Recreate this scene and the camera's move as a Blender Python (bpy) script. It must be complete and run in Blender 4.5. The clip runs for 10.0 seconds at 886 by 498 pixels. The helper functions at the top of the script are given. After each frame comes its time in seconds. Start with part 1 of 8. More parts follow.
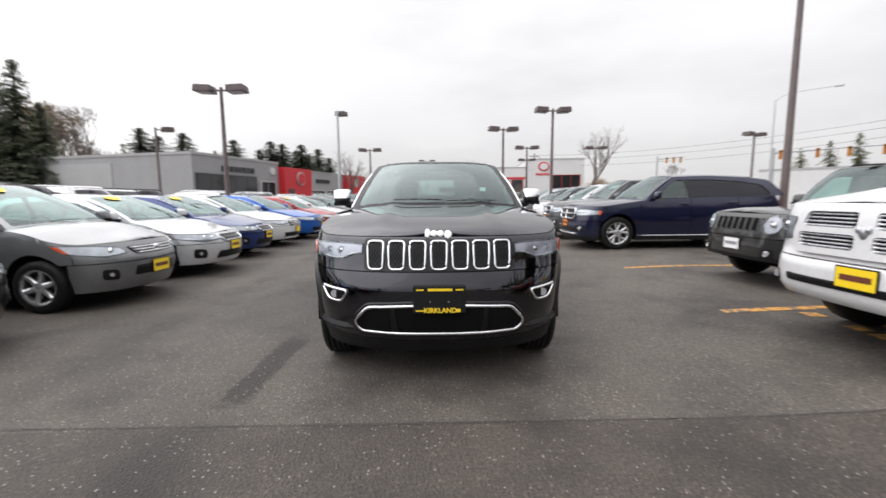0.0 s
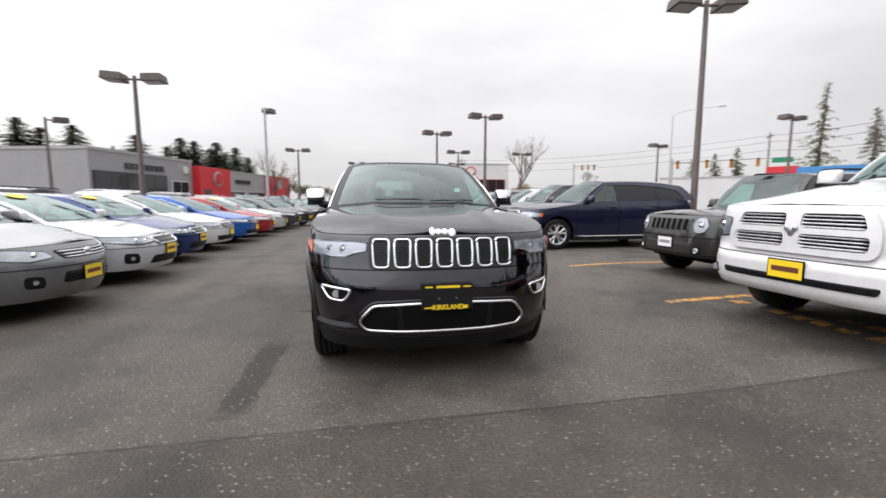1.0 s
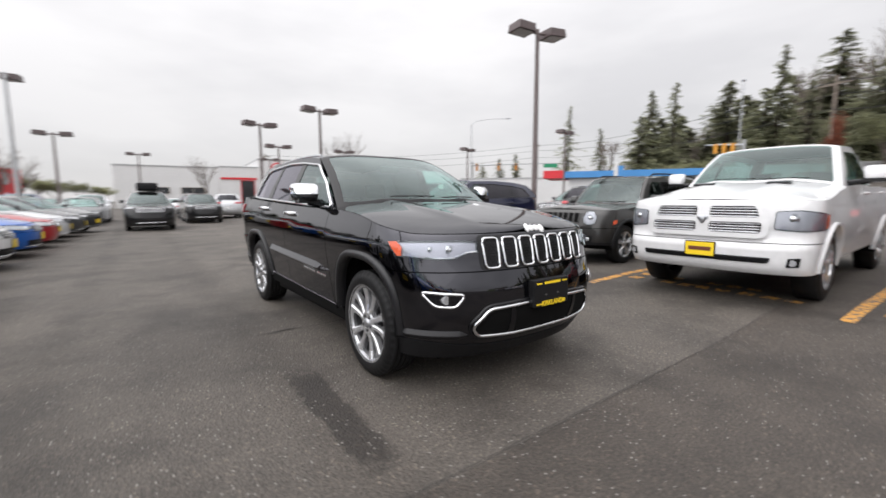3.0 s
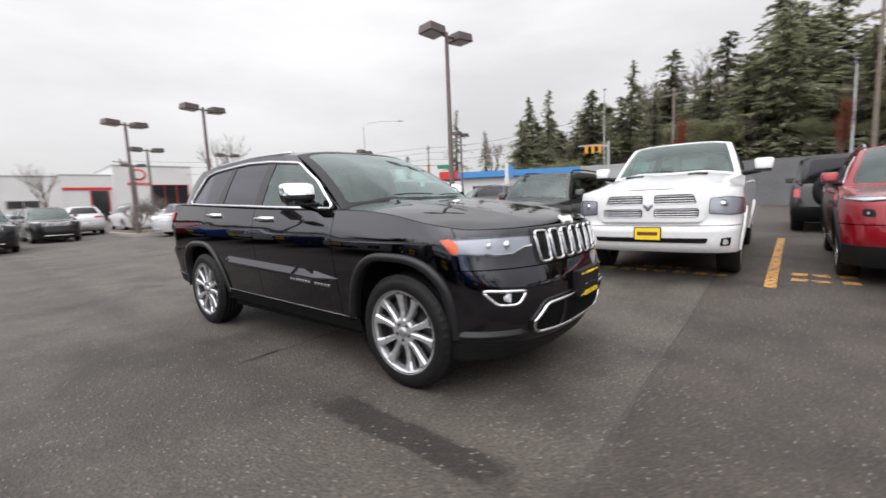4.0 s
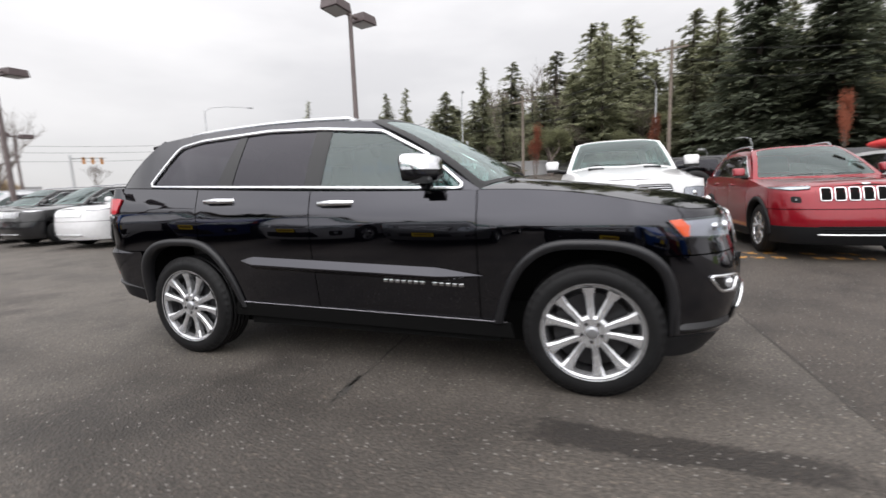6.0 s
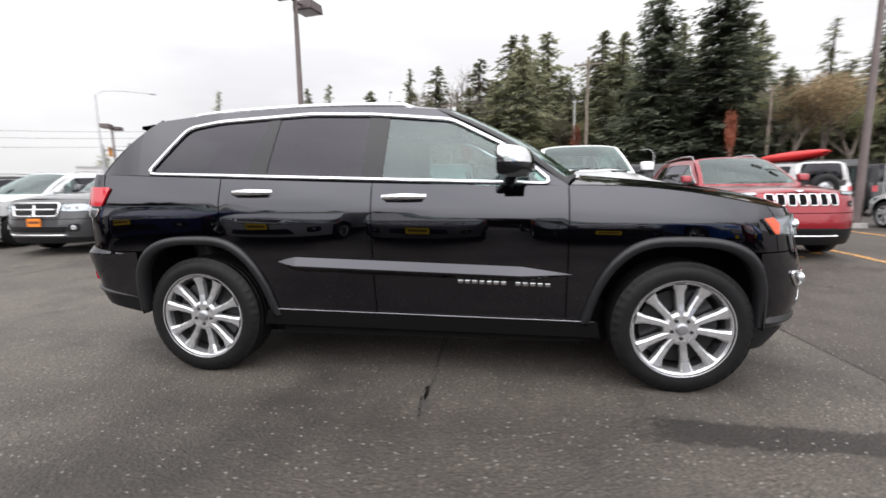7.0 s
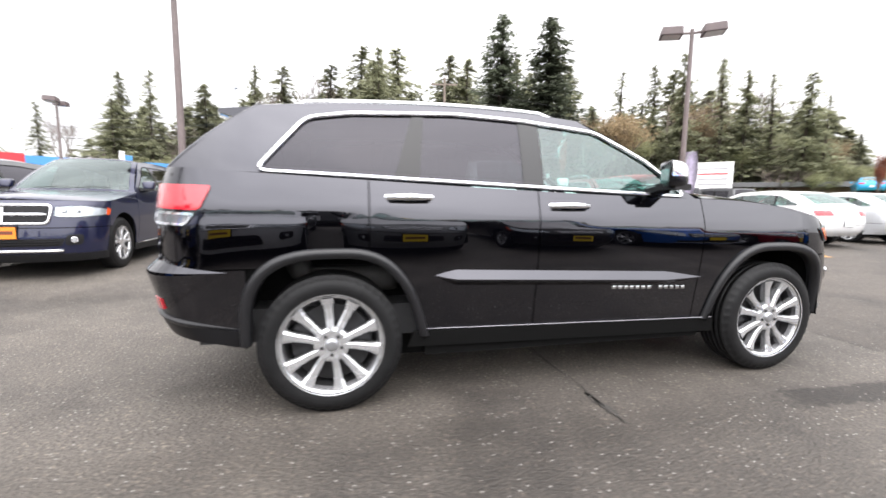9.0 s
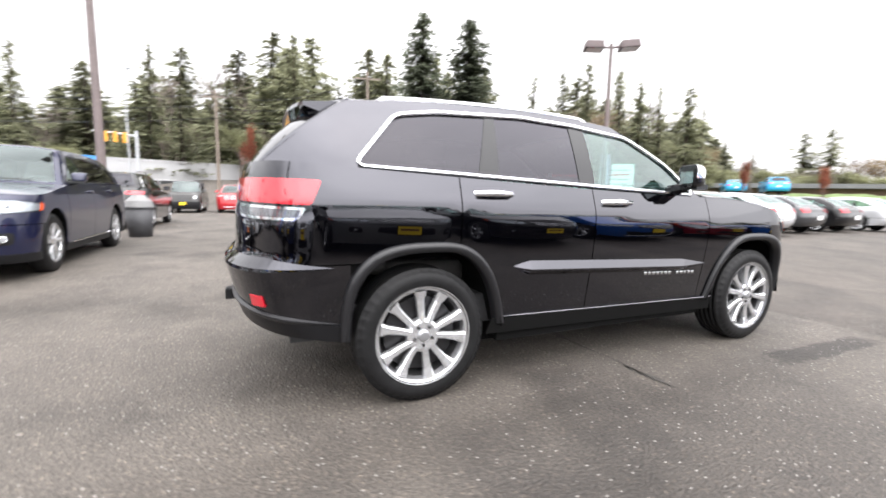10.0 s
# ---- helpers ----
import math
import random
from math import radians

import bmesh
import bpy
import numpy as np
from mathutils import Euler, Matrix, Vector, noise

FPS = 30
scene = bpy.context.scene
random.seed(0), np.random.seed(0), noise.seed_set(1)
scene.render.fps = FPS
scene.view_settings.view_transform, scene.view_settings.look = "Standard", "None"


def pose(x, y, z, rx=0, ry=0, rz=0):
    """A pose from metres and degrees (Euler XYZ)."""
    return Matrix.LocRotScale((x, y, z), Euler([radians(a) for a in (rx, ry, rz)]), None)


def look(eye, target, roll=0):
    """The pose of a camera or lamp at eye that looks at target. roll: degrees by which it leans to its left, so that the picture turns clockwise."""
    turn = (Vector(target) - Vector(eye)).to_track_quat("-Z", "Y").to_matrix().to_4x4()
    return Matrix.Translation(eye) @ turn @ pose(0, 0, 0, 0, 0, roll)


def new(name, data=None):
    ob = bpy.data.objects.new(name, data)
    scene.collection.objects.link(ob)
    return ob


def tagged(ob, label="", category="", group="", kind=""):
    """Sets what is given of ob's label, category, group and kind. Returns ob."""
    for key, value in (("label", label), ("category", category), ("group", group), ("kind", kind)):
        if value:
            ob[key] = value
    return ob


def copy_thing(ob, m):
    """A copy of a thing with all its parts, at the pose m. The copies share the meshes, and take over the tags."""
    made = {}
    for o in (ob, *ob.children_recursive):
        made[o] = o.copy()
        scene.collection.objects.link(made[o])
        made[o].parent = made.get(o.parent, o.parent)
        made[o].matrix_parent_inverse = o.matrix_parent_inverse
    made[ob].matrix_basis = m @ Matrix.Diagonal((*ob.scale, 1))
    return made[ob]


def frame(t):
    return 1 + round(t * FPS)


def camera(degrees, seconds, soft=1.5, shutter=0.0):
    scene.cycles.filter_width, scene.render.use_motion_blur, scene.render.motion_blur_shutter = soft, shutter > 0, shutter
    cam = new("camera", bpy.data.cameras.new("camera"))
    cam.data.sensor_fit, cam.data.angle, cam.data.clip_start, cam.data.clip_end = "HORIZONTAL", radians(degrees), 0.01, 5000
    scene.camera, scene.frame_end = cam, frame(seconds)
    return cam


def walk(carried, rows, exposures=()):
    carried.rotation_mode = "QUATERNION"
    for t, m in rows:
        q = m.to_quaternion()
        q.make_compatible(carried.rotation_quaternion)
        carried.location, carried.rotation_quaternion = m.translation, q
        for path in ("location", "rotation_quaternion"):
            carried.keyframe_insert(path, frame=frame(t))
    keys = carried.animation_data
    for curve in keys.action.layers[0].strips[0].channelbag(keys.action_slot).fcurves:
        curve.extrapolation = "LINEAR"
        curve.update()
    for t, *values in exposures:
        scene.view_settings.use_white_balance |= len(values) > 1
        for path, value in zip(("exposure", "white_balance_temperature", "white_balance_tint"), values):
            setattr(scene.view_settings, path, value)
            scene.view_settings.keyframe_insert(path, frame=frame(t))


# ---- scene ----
cam = camera(92.6, 10.0, 1.6, 0.8)
METRES, EYE, TILT, LEAN, TURN = 9.259, 1.295, 0.0, 0.0, 0.0
ROWS = [
    (0.0, 0.0, 0.0, 0.0, -0.04, -6.82, 0.37),
    (0.5, -0.0223, -0.0068, -0.0006, -4.97, -6.99, -0.92),
    (1.0, -0.057, -0.0011, -0.0033, -9.9, -6.39, -0.09),
    (1.5, -0.1041, 0.0118, -0.004, -14.82, -6.03, -0.85),
    (2.0, -0.1549, 0.0275, -0.0043, -22.37, -5.74, -1.12),
    (2.5, -0.2002, 0.0579, -0.0043, -28.54, -6.59, -0.72),
    (4.0, -0.3064, 0.1768, -0.0077, -50.57, -6.6, 2.36),
    (4.5, -0.3274, 0.2292, -0.0101, -55.62, -7.6, 2.43),
    (5.0, -0.3481, 0.2801, -0.0111, -61.75, -7.14, 2.27),
    (5.5, -0.3571, 0.3323, -0.0114, -66.1, -7.48, 2.24),
    (7.0, -0.3678, 0.4891, -0.0147, -81.23, -7.8, 0.79),
    (7.5, -0.372, 0.5377, -0.0144, -86.62, -7.94, -0.66),
    (8.0, -0.3637, 0.5863, -0.0148, -91.52, -8.24, -1.53),
    (8.5, -0.3606, 0.6381, -0.0148, -97.94, -8.68, 0.52),
    (9.0, -0.353, 0.6881, -0.0156, -102.07, -6.52, -0.66),
    (9.5, -0.3486, 0.7404, -0.0174, -106.95, -7.96, -1.5),
    (10.0, -0.3382, 0.7887, -0.0174, -113.4, -6.79, -1.05),
]
walk(cam, [(t, pose(0, 0, EYE, TILT, LEAN, TURN) @ pose(METRES * x, METRES * y, METRES * z, 90 + pitch, roll, yaw)) for t, x, y, z, yaw, pitch, roll in ROWS],
     exposures=[(0.0, 0.29), (4.0, 0.27), (5.5, 0.28), (7.0, 0.53), (8.0, 0.93), (9.0, 1.29), (10.0, 1.44)])

# ---- sky and sun: bright overcast ----
world = bpy.data.worlds.new("overcast_sky")
scene.world = world
world.use_nodes = True
wn, wl = world.node_tree.nodes, world.node_tree.links
bg = wn["Background"]
sky = wn.new("ShaderNodeTexSky")
sky.sky_type, sky.sun_disc, sky.sun_elevation, sky.sun_rotation = "NISHITA", False, radians(55), radians(263)
tc = wn.new("ShaderNodeTexCoord")
mp = wn.new("ShaderNodeMapping")
mp.inputs["Scale"].default_value = (1.0, 1.0, 3.2)
cl = wn.new("ShaderNodeTexNoise")
cl.inputs["Scale"].default_value, cl.inputs["Detail"].default_value, cl.inputs["Roughness"].default_value = 1.7, 5.0, 0.5
cr = wn.new("ShaderNodeValToRGB")
cr.color_ramp.elements[0].position, cr.color_ramp.elements[0].color = 0.36, (6.75, 6.64, 6.76, 1)
cr.color_ramp.elements[1].position, cr.color_ramp.elements[1].color = 0.66, (8.6, 8.43, 8.48, 1)
mx = wn.new("ShaderNodeMix")
mx.data_type = "RGBA"
mx.inputs[0].default_value = 0.93
wl.new(tc.outputs["Generated"], mp.inputs["Vector"])
wl.new(mp.outputs["Vector"], cl.inputs["Vector"])
wl.new(cl.outputs["Fac"], cr.inputs["Fac"])
wl.new(sky.outputs["Color"], mx.inputs[6])
wl.new(cr.outputs["Color"], mx.inputs[7])
# an overcast sky is brighter overhead than at the horizon
sx = wn.new("ShaderNodeSeparateXYZ")
wl.new(tc.outputs["Generated"], sx.inputs[0])
el = wn.new("ShaderNodeMapRange")
el.inputs[1].default_value, el.inputs[2].default_value, el.inputs[3].default_value, el.inputs[4].default_value = 0.0, 1.0, 0.80, 2.02
pw = wn.new("ShaderNodeMath")
pw.operation, pw.inputs[1].default_value, pw.use_clamp = "POWER", 1.4, True
wl.new(sx.outputs[2], pw.inputs[0])
wl.new(pw.outputs[0], el.inputs[0])
ov = wn.new("ShaderNodeMix")
ov.data_type, ov.blend_type = "RGBA", "MULTIPLY"
ov.inputs[0].default_value = 1.0
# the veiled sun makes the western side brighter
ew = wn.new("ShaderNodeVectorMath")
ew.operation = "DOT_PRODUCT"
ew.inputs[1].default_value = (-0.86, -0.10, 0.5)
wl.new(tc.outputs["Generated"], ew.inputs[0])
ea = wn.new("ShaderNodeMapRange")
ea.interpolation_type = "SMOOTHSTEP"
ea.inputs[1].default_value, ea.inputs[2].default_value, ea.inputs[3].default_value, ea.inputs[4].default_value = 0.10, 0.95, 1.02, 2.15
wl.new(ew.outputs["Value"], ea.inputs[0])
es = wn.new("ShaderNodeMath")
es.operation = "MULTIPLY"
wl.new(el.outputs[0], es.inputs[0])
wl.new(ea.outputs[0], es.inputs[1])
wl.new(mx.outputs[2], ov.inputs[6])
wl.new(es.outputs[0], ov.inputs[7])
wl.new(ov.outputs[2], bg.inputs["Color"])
bg.inputs["Strength"].default_value = 0.1

sun_data = bpy.data.lights.new("sun", "SUN")
sun_data.energy, sun_data.angle, sun_data.color = 0.5, radians(120), (1.0, 0.97, 0.93)
sun = new("sun", sun_data)
sun.matrix_world = look((0, 0, 30), (20.8, 2.5, 0))

# ---- materials ----


def mat(name, color, rough=0.5, metal=0.0, coat=0.0, var=0.0, scale=8.0, bump=0.0, bscale=60.0, spec=0.5, emit=0.0):
    m = bpy.data.materials.new(name)
    m.use_nodes = True
    n, l = m.node_tree.nodes, m.node_tree.links
    b = n["Principled BSDF"]
    b.inputs["Base Color"].default_value = (*color, 1)
    b.inputs["Roughness"].default_value, b.inputs["Metallic"].default_value = rough, metal
    b.inputs["Coat Weight"].default_value, b.inputs["Coat Roughness"].default_value = coat, 0.03
    b.inputs["Specular IOR Level"].default_value = spec
    if emit:
        b.inputs["Emission Color"].default_value = (*color, 1)
        b.inputs["Emission Strength"].default_value = emit
    if var or bump:
        t = n.new("ShaderNodeTexCoord")
    if var:
        a = n.new("ShaderNodeTexNoise")
        a.inputs["Scale"].default_value, a.inputs["Detail"].default_value = scale, 6
        c = n.new("ShaderNodeTexNoise")
        c.inputs["Scale"].default_value, c.inputs["Detail"].default_value = scale * 9, 3
        s = n.new("ShaderNodeMath")
        s.operation = "ADD"
        r = n.new("ShaderNodeMapRange")
        r.inputs[1].default_value, r.inputs[2].default_value = 0.7, 1.3
        r.inputs[3].default_value, r.inputs[4].default_value = 1 - var, 1 + var
        h = n.new("ShaderNodeMix")
        h.data_type, h.blend_type = "RGBA", "MULTIPLY"
        h.inputs[0].default_value, h.inputs[6].default_value = 1, (*color, 1)
        for k in (a, c):
            l.new(t.outputs["Object"], k.inputs["Vector"])
        l.new(a.outputs["Fac"], s.inputs[0])
        l.new(c.outputs["Fac"], s.inputs[1])
        l.new(s.outputs[0], r.inputs[0])
        l.new(r.outputs[0], h.inputs[7])
        l.new(h.outputs[2], b.inputs["Base Color"])
    if bump:
        d = n.new("ShaderNodeTexNoise")
        d.inputs["Scale"].default_value, d.inputs["Detail"].default_value = bscale, 4
        u = n.new("ShaderNodeBump")
        u.inputs["Strength"].default_value, u.inputs["Distance"].default_value = bump, 0.01
        l.new(t.outputs["Object"], d.inputs["Vector"])
        l.new(d.outputs["Fac"], u.inputs["Height"])
        l.new(u.outputs["Normal"], b.inputs["Normal"])
    return m


def glass(name, tint, rough=0.0, ior=1.65, power=4.0, sheen=(0.86, 0.97, 0.96)):
    m = bpy.data.materials.new(name)
    m.use_nodes = True
    n, l = m.node_tree.nodes, m.node_tree.links
    n.remove(n["Principled BSDF"])
    t = n.new("ShaderNodeBsdfTransparent")
    t.inputs["Color"].default_value = (*tint, 1)
    g = n.new("ShaderNodeBsdfGlossy")
    g.inputs["Roughness"].default_value = rough
    g.inputs["Color"].default_value = (*sheen, 1)
    w = n.new("ShaderNodeLayerWeight")
    w.inputs["Blend"].default_value = 0.5
    p = n.new("ShaderNodeMath")
    p.operation = "POWER"
    p.inputs[1].default_value = power
    f = n.new("ShaderNodeMapRange")
    f0 = ((ior - 1) / (ior + 1)) ** 2
    f.inputs[3].default_value, f.inputs[4].default_value = f0, 1.0
    l.new(w.outputs["Facing"], p.inputs[0])
    l.new(p.outputs[0], f.inputs[0])
    x = n.new("ShaderNodeMixShader")
    l.new(f.outputs[0], x.inputs[0])
    l.new(t.outputs[0], x.inputs[1])
    l.new(g.outputs[0], x.inputs[2])
    l.new(x.outputs[0], n["Material Output"].inputs["Surface"])
    return m


def paint(name, color, metal=0.35, rough=0.35):
    m = mat(name, color, rough, metal, 1.0, 0.06, 1.5, spec=0.2)
    m.node_tree.nodes["Principled BSDF"].inputs["Coat Roughness"].default_value = 0.012
    return m


BLACK_PAINT = mat("black_paint", (0.0006, 0.0006, 0.001), 0.02, 0.0, 0.0, 0.05, 2.0, spec=0.95)
BLACK_PAINT.node_tree.nodes["Principled BSDF"].inputs["Specular Tint"].default_value = (0.91, 0.91, 1.0, 1)
GLASS_CLEAR = glass("coated_car_glass", (0.52, 0.70, 0.69), 0.0, 1.8, 4.0)
GLASS_SCREEN = glass("windscreen_glass", (0.55, 0.82, 0.74), 0.0, 1.58, 3.2)
GLASS_DARK = glass("privacy_glass", (0.055, 0.052, 0.055), 0.0, 1.52, 4.0, (0.93, 0.91, 1.0))
GLASS_TAIL = glass("tinted_tail_glass", (0.34, 0.40, 0.38), 0.0, 1.8)
GLASS_CAR = glass("tinted_car_glass", (0.46, 0.66, 0.62), 0.0, 1.85)
LENS = glass("lens_plastic", (0.86, 0.88, 0.9))
CHROME = mat("chrome", (0.83, 0.84, 0.86), 0.07, 1.0)
MIRROR = mat("mirror_glass", (0.38, 0.42, 0.43), 0.03, 1.0)
SATIN = mat("satin_silver", (0.62, 0.63, 0.65), 0.25, 1.0)
ALLOY = mat("alloy_wheel", (0.62, 0.625, 0.64), 0.24, 0.75, 0.3, 0.04, 6)
ALLOY_GREY = mat("grey_alloy_wheel", (0.42, 0.43, 0.45), 0.3, 0.8, 0.3)
RUBBER = mat("tyre_rubber", (0.009, 0.009, 0.0095), 0.50, 0, 0, 0.3, 14, 0.15, 120, spec=0.2)
PLASTIC = mat("textured_black_plastic", (0.010, 0.010, 0.011), 0.5, 0, 0, 0.12, 20, 0.12, 300, spec=0.2)
GLOSSBLACK = mat("gloss_black_plastic", (0.006, 0.006, 0.007), 0.15, 0, 0.0, spec=0.4)
FLARE = mat("satin_black_arch_plastic", (0.012, 0.012, 0.0135), 0.34, 0, 0, 0.1, 20, 0.05, 300, spec=0.42)
PILLAR = mat("satin_black_screen_surround", (0.004, 0.004, 0.005), 0.4, spec=0.35)
DARK = mat("underbody_black", (0.006, 0.006, 0.006), 0.9, spec=0.08)
HEADLINER = mat("dim_headliner_cloth", (0.14, 0.14, 0.14), 0.9)
# rim barrels: the shade in the spoke gaps is put into their colour
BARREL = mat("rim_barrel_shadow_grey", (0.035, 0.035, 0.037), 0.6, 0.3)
BARREL_SHADED = mat("shaded_silver_rim_barrel", (0.075, 0.075, 0.078), 0.4, 0.7, 0, 0.1, 8)
INTERIOR = mat("black_cabin_trim", (0.03, 0.03, 0.032), 0.75, 0, 0, 0.15, 12)
SEATCLOTH = mat("dark_seat_leather", (0.045, 0.043, 0.042), 0.6, 0, 0, 0.15, 10)
# disc steel darkened in colour for the shade behind the spokes
DISC = mat("shaded_brake_disc_steel", (0.04, 0.04, 0.042), 0.4, 0.8)
RED_LENS = mat("red_tail_lens", (0.46, 0.010, 0.022), 0.12, 0, 1.0)
WHITE_LENS = mat("clear_tail_lens", (0.22, 0.22, 0.24), 0.12, 0.8, 1.0)
AMBER = mat("amber_reflector", (0.62, 0.075, 0.012), 0.2, 0, 1.0)
BEZEL = mat("headlamp_bezel", (0.34, 0.33, 0.36), 0.22, 0.6)
DARK_BEZEL = mat("black_headlamp_bezel", (0.045, 0.044, 0.05), 0.25, 0.3)
HERO_BEZEL = mat("smoked_headlamp_bezel", (0.44, 0.43, 0.48), 0.2, 0.6)
LAMPGLASS = mat("headlamp_reflector", (0.58, 0.59, 0.61), 0.2, 0.6, 0, 0.25, 14)
YELLOW = mat("yellow_plate_paint", (0.85, 0.60, 0.02), 0.45)
ORANGE = mat("orange_plate_paint", (0.75, 0.22, 0.02), 0.45)
BROWN_INK = mat("dark_brown_ink", (0.13, 0.035, 0.02), 0.5)
BADGE_WHITE = mat("bright_badge_enamel", (0.88, 0.88, 0.88), 0.3)
WHITE = mat("white_print", (0.8, 0.8, 0.8), 0.5)

# ---- mesh helpers ----


def part(name, bm, material, parent, label="", smooth=False):
    me = bpy.data.meshes.new(name)
    bm.to_mesh(me)
    bm.free()
    if material:
        me.materials.append(material)
    if smooth:
        me.polygons.foreach_set("use_smooth", [True] * len(me.polygons))
    ob = new(name, me)
    if parent:
        ob.parent = parent
    return tagged(ob, label)


def thing(name, m, label, category, group="", kind=""):
    ob = new(name)
    ob.empty_display_size = 0.2
    ob.matrix_world = m
    return tagged(ob, label, category, group, kind)


def raw(name, verts, faces, material, parent, smooth=False, label=""):
    me = bpy.data.meshes.new(name)
    me.from_pydata(verts, [], faces)
    me.update()
    if material:
        me.materials.append(material)
    if smooth:
        me.polygons.foreach_set("use_smooth", [True] * len(me.polygons))
    ob = new(name, me)
    if parent:
        ob.parent = parent
    return tagged(ob, label)


def box(bm, x0, x1, y0, y1, z0, z1, bev=0.0):
    r = bmesh.ops.create_cube(bm, size=1, matrix=Matrix.Translation(((x0 + x1) / 2, (y0 + y1) / 2, (z0 + z1) / 2)) @ Matrix.Diagonal((x1 - x0, y1 - y0, z1 - z0, 1)))
    if bev:
        es = list({e for v in r["verts"] for e in v.link_edges})
        bmesh.ops.bevel(bm, geom=es, offset=bev, segments=2, affect="EDGES", profile=0.6)


def boxed(*a, **k):
    bm = bmesh.new()
    box(bm, *a, **k)
    return bm


def cyl(bm, p, q, r0, r1=None, n=12, caps=True):
    p, q = Vector(p), Vector(q)
    d = q - p
    m = Matrix.Translation((p + q) / 2) @ d.to_track_quat("Z", "Y").to_matrix().to_4x4()
    bmesh.ops.create_cone(bm, cap_ends=caps, segments=n, radius1=r0, radius2=r0 if r1 is None else r1, depth=d.length, matrix=m)


def tube(bm, pts, r, n=8, closed=False):
    """A round bar along a line of points."""
    pts = [Vector(p) for p in pts]
    k = len(pts)
    rings = []
    up = Vector((0.13, 0.31, 0.94))
    for i in range(k):
        a = pts[(i - 1) % k] if closed or i > 0 else pts[i]
        b = pts[(i + 1) % k] if closed or i < k - 1 else pts[i]
        t = (b - a).normalized()
        x = t.cross(up)
        if x.length < 0.05:
            x = t.cross(Vector((1, 0, 0)))
        x.normalize()
        y = t.cross(x)
        rr = r[i] if isinstance(r, (list, tuple)) else r
        rings.append([bm.verts.new(pts[i] + rr * (math.cos(2 * math.pi * j / n) * x + math.sin(2 * math.pi * j / n) * y)) for j in range(n)])
    for i in range(k if closed else k - 1):
        a, b = rings[i], rings[(i + 1) % k]
        for j in range(n):
            bm.faces.new((a[j], a[(j + 1) % n], b[(j + 1) % n], b[j]))
    if not closed:
        bm.faces.new(rings[0])
        bm.faces.new(rings[-1][::-1])


def lathe(bm, prof, n, axis_x=True):
    """Turns a profile of (offset along the axle, radius) round the x axis."""
    rings = []
    for o, r in prof:
        rings.append([bm.verts.new((o, r * math.cos(2 * math.pi * j / n), r * math.sin(2 * math.pi * j / n))) for j in range(n)])
    for a, b in zip(rings, rings[1:]):
        for j in range(n):
            bm.faces.new((a[j], a[(j + 1) % n], b[(j + 1) % n], b[j]))


def inside(poly, pts):
    x, y = pts[:, 0], pts[:, 1]
    res = np.zeros(len(pts), bool)
    px, py = poly[:, 0], poly[:, 1]
    j = len(poly) - 1
    for i in range(len(poly)):
        c = (py[i] > y) != (py[j] > y)
        if c.any():
            xi = (px[j] - px[i]) * (y - py[i]) / (py[j] - py[i] + 1e-12) + px[i]
            res ^= c & (x < xi)
        j = i
    return res


def densify(poly, sp):
    out = []
    for a, b in zip(poly, poly[1:] + poly[:1]):
        d = math.hypot(b[0] - a[0], b[1] - a[1])
        k = max(1, int(math.ceil(d / sp)))
        out += [(a[0] + (b[0] - a[0]) * i / k, a[1] + (b[1] - a[1]) * i / k) for i in range(k)]
    return out


from mathutils.geometry import delaunay_2d_cdt


def tri_panel(outline, holes, sp):
    loops = [np.array(densify([tuple(p) for p in q], sp)) for q in [outline] + list(holes)]
    o = loops[0]
    lo, hi = o.min(0), o.max(0)
    nx, ny = [max(1, int((hi[i] - lo[i]) / sp)) for i in (0, 1)]
    gx, gy = np.meshgrid(np.linspace(lo[0], hi[0], nx + 2)[1:-1], np.linspace(lo[1], hi[1], ny + 2)[1:-1])
    g = np.stack([gx.ravel(), gy.ravel()], 1)
    if len(g):
        keep = inside(o, g)
        for h in loops[1:]:
            keep &= ~inside(h, g)
        g = g[keep]
        rim = np.concatenate(loops)
        if len(g):
            d = np.sqrt(((g[:, None, :] - rim[None]) ** 2).sum(2)).min(1)
            g = g[d > sp * 0.45]
    pts, edges = [], []
    for q in loops:
        b = len(pts)
        pts += [Vector(p) for p in q]
        edges += [(b + i, b + (i + 1) % len(q)) for i in range(len(q))]
    pts += [Vector(p) for p in g]
    v, e, f = delaunay_2d_cdt(pts, edges, [], 0, 1e-5)[:3]
    va = np.array([tuple(p) for p in v])
    fa = np.array([tuple(t) for t in f if len(t) == 3])
    c = va[fa].mean(1)
    ok = inside(o, c)
    for h in loops[1:]:
        ok &= ~inside(h, c)
    return va, fa[ok]


